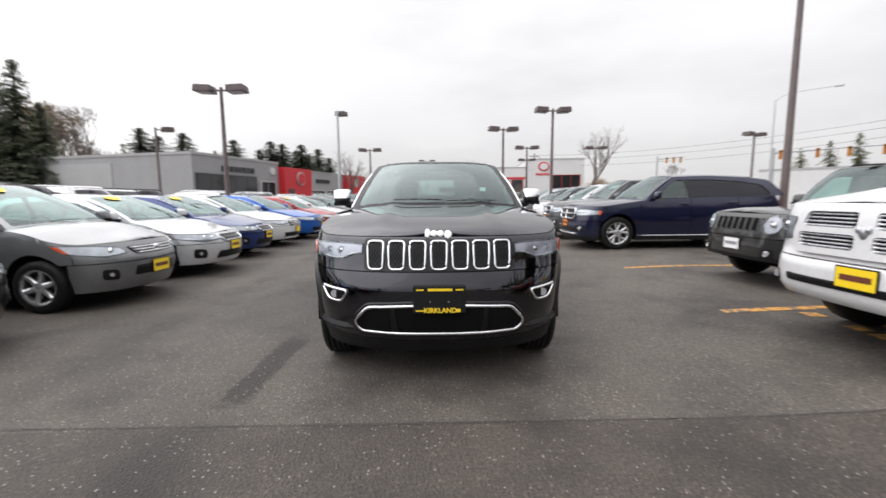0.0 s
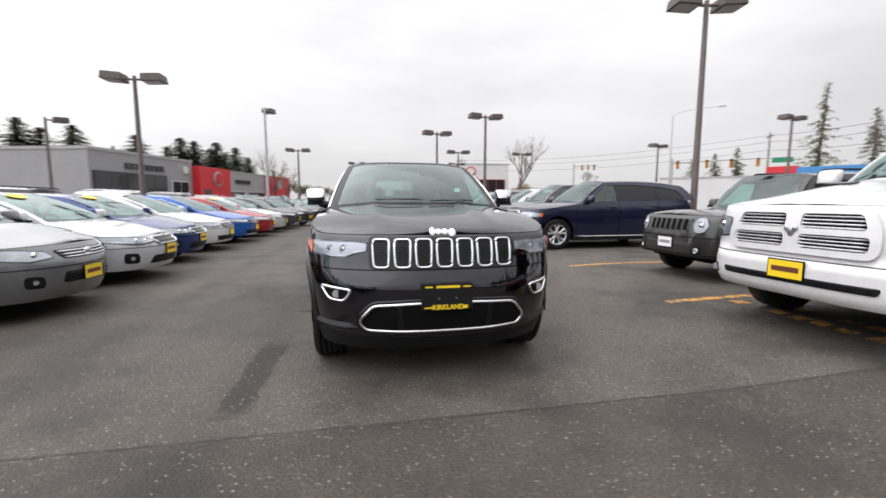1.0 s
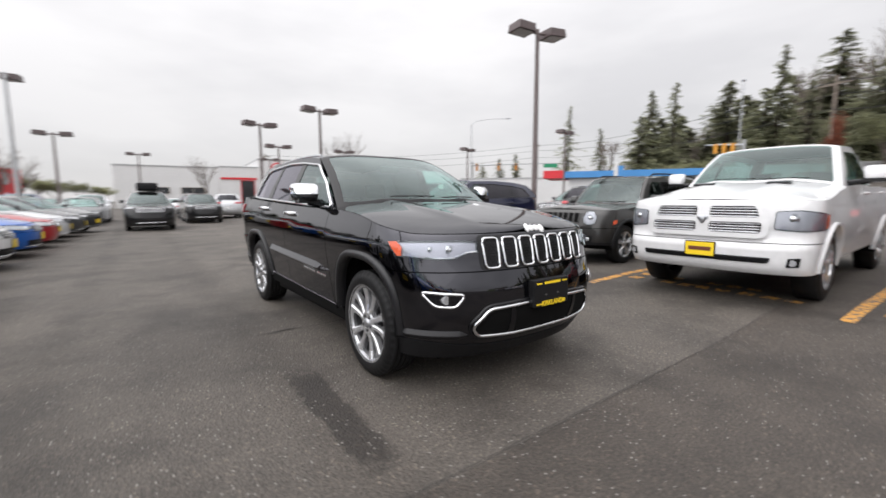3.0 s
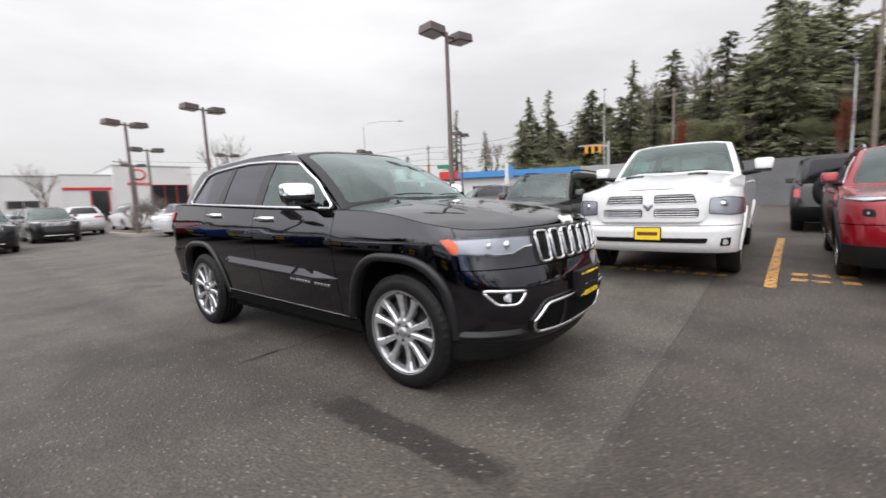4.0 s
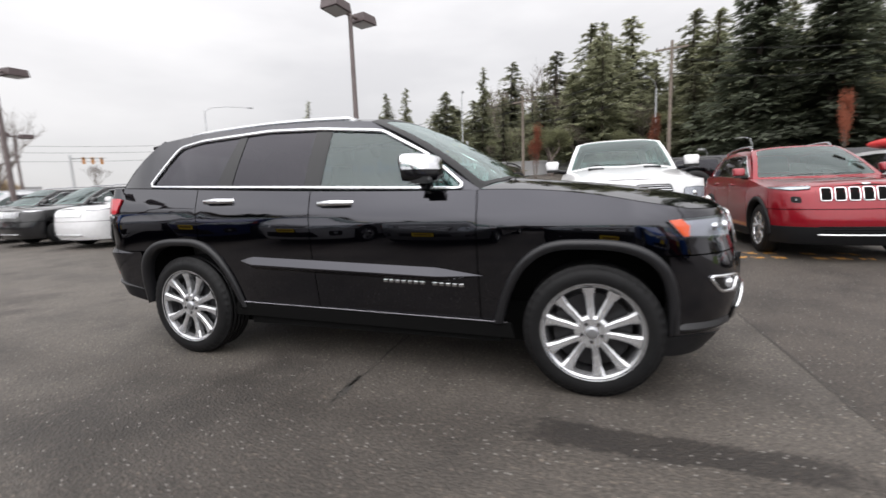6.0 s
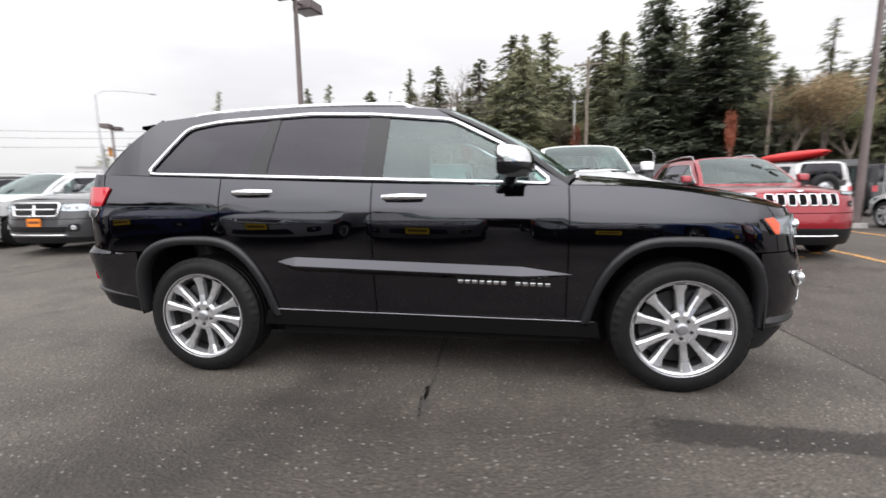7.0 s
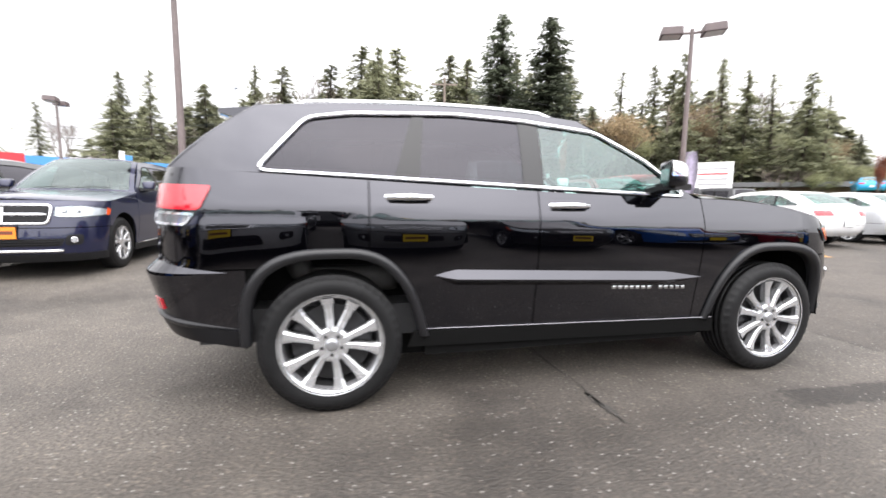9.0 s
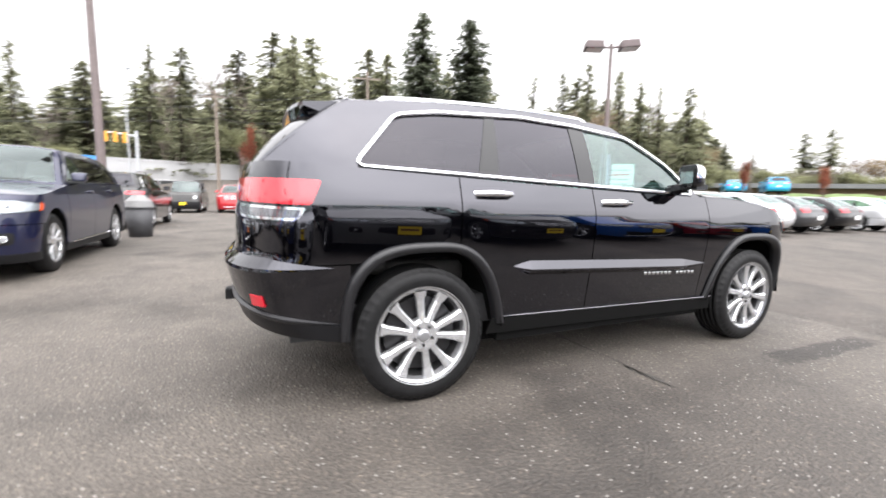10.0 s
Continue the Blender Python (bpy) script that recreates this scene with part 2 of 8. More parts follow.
def skin_mesh(name, outline, holes, fn, sp, off=0.0, depth=0.012, sign=1, centre=(0, 1.4, 0.6)):
    """A curved sheet of metal or glass with a turned-in rim: the outline lies in the surface's own plane and fn bends it."""
    va, fa = tri_panel(outline, holes, sp)
    P = np.array([fn(u, v) for u, v in va])
    h = 0.004
    du = np.array([fn(u + h, v) for u, v in va]) - np.array([fn(u - h, v) for u, v in va])
    dv = np.array([fn(u, v + h) for u, v in va]) - np.array([fn(u, v - h) for u, v in va])
    N = np.cross(du, dv)
    N /= np.linalg.norm(N, axis=1)[:, None] + 1e-12
    if (N * (P - np.array(centre))).sum() < 0:
        N = -N
    P = P + off * N
    Q = P - depth * N
    T = fa.copy()
    fnrm = np.cross(P[T[:, 1]] - P[T[:, 0]], P[T[:, 2]] - P[T[:, 0]])
    flip = (fnrm * N[T[:, 0]]).sum(1) < 0
    T[flip] = T[flip][:, ::-1]
    if sign < 0:
        P, Q, N = P * (-1, 1, 1), Q * (-1, 1, 1), N * (-1, 1, 1)
        T = T[:, ::-1]
    count = {}
    for t in T:
        for a, b in ((t[0], t[1]), (t[1], t[2]), (t[2], t[0])):
            count[(int(a), int(b))] = 1
    rim = [(a, b) for a, b in count if (b, a) not in count]
    ids = sorted({i for ab in rim for i in ab})
    n = len(P)
    low = {i: n + k for k, i in enumerate(ids)}
    verts = [tuple(p) for p in P] + [tuple(Q[i]) for i in ids]
    faces = [tuple(int(i) for i in t) for t in T]
    if depth:
        faces += [(b, a, low[a], low[b]) for a, b in rim]
    me = bpy.data.meshes.new(name)
    me.from_pydata(verts, [], faces)
    me.update()
    me.polygons.foreach_set("use_smooth", [i < len(T) for i in range(len(me.polygons))])
    if depth:
        sharp = {tuple(sorted(ab)) for ab in rim}
        at = me.attributes.new("sharp_edge", "BOOLEAN", "EDGE")
        at.data.foreach_set("value", [tuple(sorted(e.vertices)) in sharp for e in me.edges])
    loops = [tuple(N[i]) for t in T for i in t] + [(0.0, 0.0, 0.0)] * (len(me.loops) - 3 * len(T))
    me.normals_split_custom_set(loops)
    return me


def put(me, name, material, parent, label=""):
    me.materials.clear()
    me.materials.append(material)
    ob = new(name, me)
    ob.parent = parent
    return tagged(ob, label)


def curve_fn(xs, ys):
    """A smooth line through given heights (monotone cubic)."""
    xs, ys = np.array(xs, float), np.array(ys, float)
    d = np.diff(ys) / np.diff(xs)
    m = np.concatenate([[d[0]], np.where(d[:-1] * d[1:] > 0, 2 * d[:-1] * d[1:] / (d[:-1] + d[1:] + 1e-12), 0), [d[-1]]])

    def f(x):
        if x <= xs[0]:
            return float(ys[0] + m[0] * (x - xs[0]))
        if x >= xs[-1]:
            return float(ys[-1] + m[-1] * (x - xs[-1]))
        i = int(np.searchsorted(xs, x)) - 1
        i = max(i, 0)
        h = xs[i + 1] - xs[i]
        t = (x - xs[i]) / h
        return float((2 * t**3 - 3 * t**2 + 1) * ys[i] + (t**3 - 2 * t**2 + t) * h * m[i] + (-2 * t**3 + 3 * t**2) * ys[i + 1] + (t**3 - t**2) * h * m[i + 1])
    return f

# ---- ground ----


def rise(x, y):
    """The yard slopes up a little past the first parking row, and a bank climbs behind the far side."""
    t = min(1.0, max(0.0, (x - 1.5) / 3.0))
    h = 0.085 * t * t * (3 - 2 * t)
    d = 0.985 * x - 0.17 * y
    k = min(1.0, max(0.0, (34 - y) / 20)) * min(1.0, max(0.0, (y + 75) / 40))
    b = min(1.0, max(0.0, (d - 38) / 14))
    return h + k * (2.6 * b * b * (3 - 2 * b) + 0.07 * min(120.0, max(0.0, d - 50)))


def asphalt():
    m = bpy.data.materials.new("worn_asphalt")
    m.use_nodes = True
    n, l = m.node_tree.nodes, m.node_tree.links
    b = n["Principled BSDF"]
    tc = n.new("ShaderNodeTexCoord")

    def tex(scale, detail=4, rough=0.55, kind="ShaderNodeTexNoise"):
        t = n.new(kind)
        t.inputs["Scale"].default_value = scale
        if kind == "ShaderNodeTexNoise":
            t.inputs["Detail"].default_value, t.inputs["Roughness"].default_value = detail, rough
        l.new(tc.outputs["Object"], t.inputs["Vector"])
        return t

    def ramp(src, p0, c0, p1, c1):
        r = n.new("ShaderNodeValToRGB")
        r.color_ramp.elements[0].position, r.color_ramp.elements[0].color = p0, (*c0, 1)
        r.color_ramp.elements[1].position, r.color_ramp.elements[1].color = p1, (*c1, 1)
        l.new(src, r.inputs["Fac"])
        return r.outputs["Color"]

    def mix(a, c, mode="MULTIPLY", f=1.0):
        x = n.new("ShaderNodeMix")
        x.data_type, x.blend_type = "RGBA", mode
        x.inputs[0].default_value = f
        l.new(a, x.inputs[6])
        l.new(c, x.inputs[7])
        return x.outputs[2]
    big = ramp(tex(0.35, 5).outputs["Fac"], 0.3, (0.063, 0.0555, 0.048), 0.72, (0.100, 0.088, 0.077))
    stain = ramp(tex(1.3, 6, 0.65).outputs["Fac"], 0.32, (0.66, 0.66, 0.67), 0.55, (1.0, 1.0, 1.0))
    grain = ramp(tex(55, 3, 0.7).outputs["Fac"], 0.33, (0.50, 0.49, 0.48), 0.67, (1.57, 1.55, 1.52))
    vor = tex(70, kind="ShaderNodeTexVoronoi")
    chips = ramp(vor.outputs["Color"], 0.76, (1.0, 1.0, 1.0), 0.95, (2.0, 1.94, 1.86))
    sep = n.new("ShaderNodeSeparateXYZ")
    l.new(tc.outputs["Object"], sep.inputs[0])

    def calc(op, a, c=None, d=None):
        k = n.new("ShaderNodeMath")
        k.operation = op
        for i, v in enumerate((a, c, d)):
            if v is None:
                continue
            if isinstance(v, (int, float)):
                k.inputs[i].default_value = v
            else:
                l.new(v, k.inputs[i])
        return k.outputs[0]
    X, Y = sep.outputs[0], sep.outputs[1]
    wob = calc("MULTIPLY", calc("SUBTRACT", tex(2.2, 5, 0.6).outputs["Fac"], 0.5), 0.5)
    fray = calc("SUBTRACT", tex(16, 5, 0.7).outputs["Fac"], 0.5)
    # a darker patch with frayed edges beside the aisle
    ex = calc("DIVIDE", calc("ADD", X, 2.0), 0.85)
    ey = calc("DIVIDE", calc("SUBTRACT", Y, 5.4), 1.6)
    el = calc("SQRT", calc("ADD", calc("MULTIPLY", ex, ex), calc("MULTIPLY", ey, ey)))
    dark_patch = ramp(calc("ADD", calc("ADD", el, calc("MULTIPLY", wob, 2.0)), fray), 0.45, (0.70, 0.69, 0.69), 1.15, (1.0, 1.0, 1.0))
    # the older, darker bed on the near side of the seam
    bed = calc("SUBTRACT", Y, calc("ADD", calc("MULTIPLY", X, 0.029), 2.31))
    bedc = ramp(calc("ADD", calc("MULTIPLY", bed, 12.0), 0.5), 0.42, (0.68, 0.65, 0.63), 0.58, (1.0, 1.0, 1.0))
    # a dark sealed strip and rubbed wheel tracks along the aisle
    off = calc("ABSOLUTE", calc("ADD", calc("ADD", X, 1.36), calc("MULTIPLY", wob, 0.25)))
    far = calc("ABSOLUTE", calc("SUBTRACT", Y, 3.22))
    st = calc("MAXIMUM", calc("MULTIPLY", off, 7.5), calc("MULTIPLY", far, 1.2))
    strip = ramp(calc("ADD", st, calc("MULTIPLY", fray, 0.9)), 0.66, (0.36, 0.34, 0.33), 0.86, (1.0, 1.0, 1.0))
    tr = calc("ABSOLUTE", calc("SUBTRACT", calc("ABSOLUTE", calc("ADD", X, 2.15)), 0.72))
    track = ramp(calc("ADD", calc("MULTIPLY", tr, 1.6), wob), 0.1, (0.80, 0.79, 0.78), 0.45, (1.0, 1.0, 1.0))
    # the driven aisle's colour is darkened to stand in for lens vignetting
    ai = calc("ABSOLUTE", calc("ADD", calc("ADD", X, 2.75), calc("MULTIPLY", wob, 1.6)))
    aisle = ramp(calc("ADD", calc("MULTIPLY", ai, 0.5), calc("MULTIPLY", fray, 0.15)), 0.55, (0.86, 0.855, 0.85), 0.95, (1.0, 1.0, 1.0))
    blot = ramp(tex(0.8, 7, 0.62).outputs["Fac"], 0.36, (0.60, 0.59, 0.58), 0.50, (1.0, 1.0, 1.0))
    c = mix(mix(mix(big, stain), grain), chips)
    for k in (bedc, strip, track, aisle, blot, dark_patch):
        c = mix(c, k)
    # sparse pale pebbles
    peb = tex(44, kind="ShaderNodeTexVoronoi")
    pick = n.new("ShaderNodeSeparateXYZ")
    l.new(peb.outputs["Color"], pick.inputs[0])
    sel = calc("MULTIPLY", calc("LESS_THAN", peb.outputs["Distance"], 0.27), calc("GREATER_THAN", pick.outputs[0], 0.90))
    x = n.new("ShaderNodeMix")
    x.data_type = "RGBA"
    x.inputs[7].default_value = (0.27, 0.255, 0.235, 1)
    l.new(calc("MULTIPLY", sel, 0.8), x.inputs[0])
    l.new(c, x.inputs[6])
    c = x.outputs[2]
    l.new(c, b.inputs["Base Color"])
    b.inputs["Roughness"].default_value = 0.72
    bp = n.new("ShaderNodeBump")
    bp.inputs["Strength"].default_value, bp.inputs["Distance"].default_value = 0.9, 0.006
    l.new(vor.outputs["Distance"], bp.inputs["Height"])
    b2 = n.new("ShaderNodeBump")
    b2.inputs["Strength"].default_value, b2.inputs["Distance"].default_value = 0.6, 0.01
    l.new(tex(38, 5, 0.7).outputs["Fac"], b2.inputs["Height"])
    l.new(bp.outputs["Normal"], b2.inputs["Normal"])
    l.new(b2.outputs["Normal"], b.inputs["Normal"])
    return m


ASPHALT = asphalt()
gx = sorted(set([round(v, 3) for v in list(np.linspace(-60, 110, 86)) + list(np.linspace(0, 6, 13)) + [-2500, -800, -250, 180, 250, 800, 2500]]))
gy = sorted(set([round(v, 3) for v in list(np.linspace(-80, 100, 61)) + [-2500, -800, -250, 250, 800, 2500]]))
gv = [(x, y, rise(x, y)) for y in gy for x in gx]
gf = [(j * len(gx) + i, j * len(gx) + i + 1, (j + 1) * len(gx) + i + 1, (j + 1) * len(gx) + i) for j in range(len(gy) - 1) for i in range(len(gx) - 1)]
ground = tagged(raw("ground", gv, gf, ASPHALT, None, True), "worn grey asphalt car park with patches and seams", "asphalt", "", "structure")

# ---- vehicles ----
# Car space: front axle at y = 0, nose towards -y, x across, z up from the ground.


class Car:
    def __init__(self, sp):
        self.sp = sp
        yf, yr, w = sp["yf"], sp["yr"], sp["w"]
        cf, cb, nf, nr = sp["cf"], sp["cr"], sp["nf"], sp["nr"]
        pts = []
        for i in range(61):
            a = (i / 60) ** 0.8
            x = math.sin(a * math.pi / 2)
            pts.append((w * x, yf + cf * (1 - max(0.0, 1 - x**nf) ** (1 / nf))))
        for i in range(1, 40):
            pts.append((w, yf + cf + (yr - cb - yf - cf) * i / 40))
        for i in range(61):
            a = 1 - (1 - i / 60) ** 1.25
            x = math.cos(a * math.pi / 2)
            pts.append((w * x, yr - cb * (1 - max(0.0, 1 - x**nr) ** (1 / nr))))
        p = np.array(pts)
        keep = [0] + [i for i in range(1, len(p)) if np.linalg.norm(p[i] - p[i - 1]) > 1e-5]
        p = p[keep]
        self.p = p
        self.s = np.concatenate([[0], np.cumsum(np.linalg.norm(np.diff(p, axis=0), axis=1))])
        self.sec = curve_fn(*zip(*sp["sec"]))
        self.fo, self.ro = curve_fn(*zip(*sp["front"])), curve_fn(*zip(*sp["rear"]))
        self.top = curve_fn(*zip(*sp["top"]))
        self.yfa, self.yra = 0.25, sp["wb"] + sp.get("yra", -0.2)
        self.lowf = curve_fn(*zip(*sp["low"]))
        o = sp.get("aoff", (0, 0))
        self.ac = (o[0], sp["wb"] + o[1])
        self.aa, self.ab, self.an = sp.get("arch", (sp["ra"], sp["ra"], 2.0))
        self.rims = [tuple(np.array(v) for v in zip(*[self.arch_pt(i, k / 60) for k in range(61)])) for i in (0, 1)] if sp.get("lean") else ()

    def u(self, y):
        return float(np.interp(y, self.p[:, 1], self.s))

    def ux(self, x, rear=False):
        k = int(np.argmax(self.p[:, 0] >= self.sp["w"] - 1e-6))
        if rear:
            return float(np.interp(-x, -self.p[k:, 0], self.s[k:]))
        return float(np.interp(x, self.p[: k + 1, 0], self.s[: k + 1]))

    @property
    def end(self):
        return float(self.s[-1])

    def base_y(self, u):
        return float(np.interp(self.fold(u)[0], self.s, self.p[:, 1]))

    def fold(self, u):
        sg = 1
        if u < 0:
            u, sg = -u, -1
        if u > self.s[-1]:
            u, sg = 2 * self.s[-1] - u, -1
        return u, sg

    def body(self, u, z):
        u, sg = self.fold(u)
        bx, by = float(np.interp(u, self.s, self.p[:, 0])), float(np.interp(u, self.s, self.p[:, 1]))
        rake = self.sp.get("rake", 0) * (min(by, 3.2) - 1.3) * min(1, max(0, (z - 0.7) / 0.25))
        k = self.sec(z - rake) / self.sp["w"]
        a = min(1, max(0, (self.yfa - by) / (self.yfa - self.sp["yf"])))
        b = min(1, max(0, (by - self.yra) / (self.sp["yr"] - self.yra)))
        a, b = a * a * (3 - 2 * a), b * b * (3 - 2 * b)
        kk = k + (1 - k) * 0.6 * max(a, b)
        return (sg * bx * kk, by + self.fo(z) * a - self.ro(z) * b, z)

    def top_u(self, u):
        return self.top(self.base_y(u))

    def zlow(self, y):
        sp = self.sp
        zl = self.lowf(y)
        if sp.get("lean"):
            for ys, zs in self.rims:
                if ys[0] < y < ys[-1]:
                    zl = max(zl, float(np.interp(y, ys, zs)))
            return zl
        for yc in self.ac:
            d = abs(y - yc) / self.aa
            if d < 1:
                zl = max(zl, sp["za"] + self.ab * (1 - d**self.an) ** (1 / self.an))
        return zl

    def arch_pt(self, i, t, grow=0.0):
        """A point on the rim of wheel arch i, t from 0 (front foot) to 1 (rear foot)."""
        a = math.pi * (1 - t)
        c, s = math.cos(a), math.sin(a)
        e = 2 / self.an
        h = max(0.0, s) ** e
        dy = (self.aa + grow) * math.copysign(abs(c) ** e, c)
        if (dy > 0) == (i == 0):
            # the side towards the doors leans
            dy *= 1 - self.sp.get("lean", 0.0) * h
        return self.ac[i] + dy, self.sp["za"] + (self.ab + grow) * h

    def side_x(self, y, z):
        sp = self.sp
        d = z - self.belt(y)
        t = sp["wbelt"] - sp["tum"] * d - sp["barrel"] * d * d
        # the cabin narrows a little towards both ends
        e = max(0, (sp["A0"][0] + 0.5 - y)) * 0.06 + max(0, (y - sp["D0"][0] + 0.9)) * sp.get("tailin", 0.1) + sp.get("tailround", 0.0) * max(0, y - sp["D0"][0] + 0.45) ** 2
        return t - e

    def belt(self, y):
        return self.sp["belt"][0] + self.sp["belt"][1] * y

    def roof_edge(self, y):
        return curve_fn(*zip(*self.sp["redge"]))(y)


def inset_poly(poly, d):
    """Moves a closed outline inwards by d."""
    a = np.array(poly, float)
    area = 0.5 * np.sum(a[:, 0] * np.roll(a[:, 1], -1) - np.roll(a[:, 0], -1) * a[:, 1])
    sg = 1 if area > 0 else -1
    n = len(a)
    out = []
    for i in range(n):
        p, q, r = a[i - 1], a[i], a[(i + 1) % n]
        e1, e2 = q - p, r - q
        e1, e2 = e1 / (np.linalg.norm(e1) + 1e-9), e2 / (np.linalg.norm(e2) + 1e-9)
        n1, n2 = np.array([-e1[1], e1[0]]) * sg, np.array([-e2[1], e2[0]]) * sg
        m = n1 + n2
        m = m / (np.linalg.norm(m) + 1e-9)
        c = max(0.35, float(m @ n1))
        out.append(tuple(q + m * d / c))
    return out


def round_poly(poly, r, n=4):
    """Rounds the corners of an outline."""
    out = []
    k = len(poly)
    for i in range(k):
        p, q, s = [np.array(poly[j % k], float) for j in (i - 1, i, i + 1)]
        a, b = p - q, s - q
        la, lb = np.linalg.norm(a), np.linalg.norm(b)
        rr = min(r, la * 0.45, lb * 0.45)
        a, b = q + a / la * rr, q + b / lb * rr
        for j in range(n + 1):
            t = j / n
            out.append(tuple((1 - t) ** 2 * a + 2 * t * (1 - t) * q + t * t * b))
    return out


def make_wheel(car, m, R, W, rim_r, style, rim_mat, seg, label):
    """A wheel: tyre, rim with spokes, hub cap, brake disc. The outer face looks to +x."""
    bm = bmesh.new()
    lathe(bm, [(-0.02, rim_r + 0.004), (-0.006, rim_r), (-0.004, rim_r + 0.006), (-0.010, rim_r + 0.003), (-0.020, rim_r - 0.016), (-0.032, rim_r - 0.02)], seg)
    bm.verts.ensure_lookup_table()
    inner, spokes, roots = bm.verts[-seg:], [], []
    n, split, hubr = style["n"], style.get("split", 0), style.get("hub", 0.07)
    dish = style.get("dish", 0.02)
    for i in range(n):
        for k in ((-1, 1) if split else (0,)):
            own = bmesh.new() if seg > 50 else bm
            a = 2 * math.pi * i / n + k * split * 0.5 + style.get("rot", 0.3)
            a_in = 2 * math.pi * i / n + k * split * style.get("root", 0.22) + style.get("rot", 0.3)
            rows = []
            for t in (0, 0.35, 0.7, 0.9, 1.0):
                r = hubr * 0.8 + (rim_r - 0.018 - hubr * 0.8) * t
                aa = a_in + (a - a_in) * t
                wd = style.get("w0", 0.03) * (1 - t) + style.get("w1", 0.045) * t + style.get("foot", 0.0) * max(0.0, t - 0.7)
                c = Vector((-dish - 0.012 * math.sin(t * math.pi) + 0.006 * t, r * math.cos(aa), r * math.sin(aa)))
                tg = Vector((0, -math.sin(aa), math.cos(aa)))
                X = Vector((1, 0, 0))
                rows.append([own.verts.new(q) for q in (c + tg * wd * 0.5 - X * 0.035, c + tg * wd * 0.5, c + tg * wd * 0.28 + X * 0.008, c - tg * wd * 0.28 + X * 0.008, c - tg * wd * 0.5, c - tg * wd * 0.5 - X * 0.035)])
            for p, q in zip(rows, rows[1:]):
                for j in range(5):
                    own.faces.new((p[j], p[j + 1], q[j + 1], q[j]))
            if own is bm:
                # the spoke's foot is cast into the rim
                own.faces.new((rows[-1][0], min(inner, key=lambda v: (v.co - rows[-1][0].co).length), rows[-1][5]))
                roots.append((rows[0][0], rows[0][5]))
            if own is not bm:
                bmesh.ops.recalc_face_normals(own, faces=own.faces)
                spokes.append(own)
    lathe(bm, [(-0.06, hubr + 0.005), (-dish - 0.002, hubr + 0.003), (-dish + 0.006, hubr * 0.85), (-dish + 0.004, hubr * 0.5), (-dish + 0.004, 0.001)], 20 if seg > 50 else 10)
    bm.verts.ensure_lookup_table()
    core = bm.verts[-50:-40]
    for a, b in roots:
        bm.faces.new((a, b, min(core, key=lambda v: (v.co - a.co).length)))
    bmesh.ops.recalc_face_normals(bm, faces=bm.faces)
    wheel = part("wheel", bm, rim_mat, car, label)
    wheel.matrix_local = m
    for own in spokes:
        part("spoke", own, rim_mat, wheel)
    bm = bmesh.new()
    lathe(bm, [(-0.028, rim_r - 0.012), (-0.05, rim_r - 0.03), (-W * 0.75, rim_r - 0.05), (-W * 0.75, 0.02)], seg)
    part("barrel", bm, BARREL_SHADED if seg > 50 else BARREL, wheel)
    bm = bmesh.new()
    tread = [(-0.012, rim_r - 0.004), (-0.004, rim_r + 0.012), (0.0, rim_r + (R - rim_r) * 0.4), (-0.004, rim_r + (R - rim_r) * 0.65), (-0.014, R - 0.018), (-0.03, R - 0.006)]
    k = 5 if seg > 30 else 1
    for i in range(k):
        a = -0.03 - (W - 0.06) * i / k
        b = -0.03 - (W - 0.06) * (i + 1) / k
        tread += [(a, R), (b + 0.007, R), (b + 0.007, R - 0.008), (b, R - 0.008)] if k > 1 else [(a, R), (b, R)]
    tread += [(-W + 0.014, R - 0.018), (-W, rim_r + (R - rim_r) * 0.4), (-W + 0.02, rim_r)]
    lathe(bm, tread, seg)
    if seg > 50:
        # shoulder lugs
        bm.verts.ensure_lookup_table()
        for i in (4, 5):
            for j in range(seg):
                if j % 3 == 0:
                    v = bm.verts[i * seg + j]
                    v.co.y *= 0.984
                    v.co.z *= 0.984
                    v.co.x -= 0.004
    bmesh.ops.recalc_face_normals(bm, faces=bm.faces)
    part("tyre", bm, RUBBER, wheel, "", True)
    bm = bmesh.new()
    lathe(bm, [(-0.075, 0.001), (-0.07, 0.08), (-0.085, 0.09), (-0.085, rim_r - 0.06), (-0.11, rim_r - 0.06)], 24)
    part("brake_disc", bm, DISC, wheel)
    if seg > 50:
        bm = bmesh.new()
        lathe(bm, [(-dish + 0.004, 0.034), (-dish + 0.016, 0.031), (-dish + 0.018, 0.02), (-dish + 0.018, 0.001)], 20)
        part("hub_cap", bm, ALLOY_GREY, wheel, "", True)
        for i in range(5):
            a = 2 * math.pi * (i + 0.5) / 5 + 0.3
            bm = bmesh.new()
            c = (-dish, 0.055 * math.cos(a), 0.055 * math.sin(a))
            cyl(bm, c, (c[0] + 0.012, c[1], c[2]), 0.011, 0.009, 6)
            part("wheel_nut", bm, GLOSSBLACK, wheel)
    return wheel


def seat(car, x, y, z, w, cloth):
    bm = bmesh.new()
    box(bm, x - w / 2, x + w / 2, y - 0.05, y + 0.48, z, z + 0.16, 0.05)
    r = len(bm.verts)
    box(bm, x - w / 2, x + w / 2, y + 0.42, y + 0.56, z + 0.08, z + 0.68, 0.05)
    bm.verts.ensure_lookup_table()
    for v in bm.verts[r:]:
        v.co.y += (v.co.z - z) * 0.28
    return part("seat", bm, cloth, car, "", True)


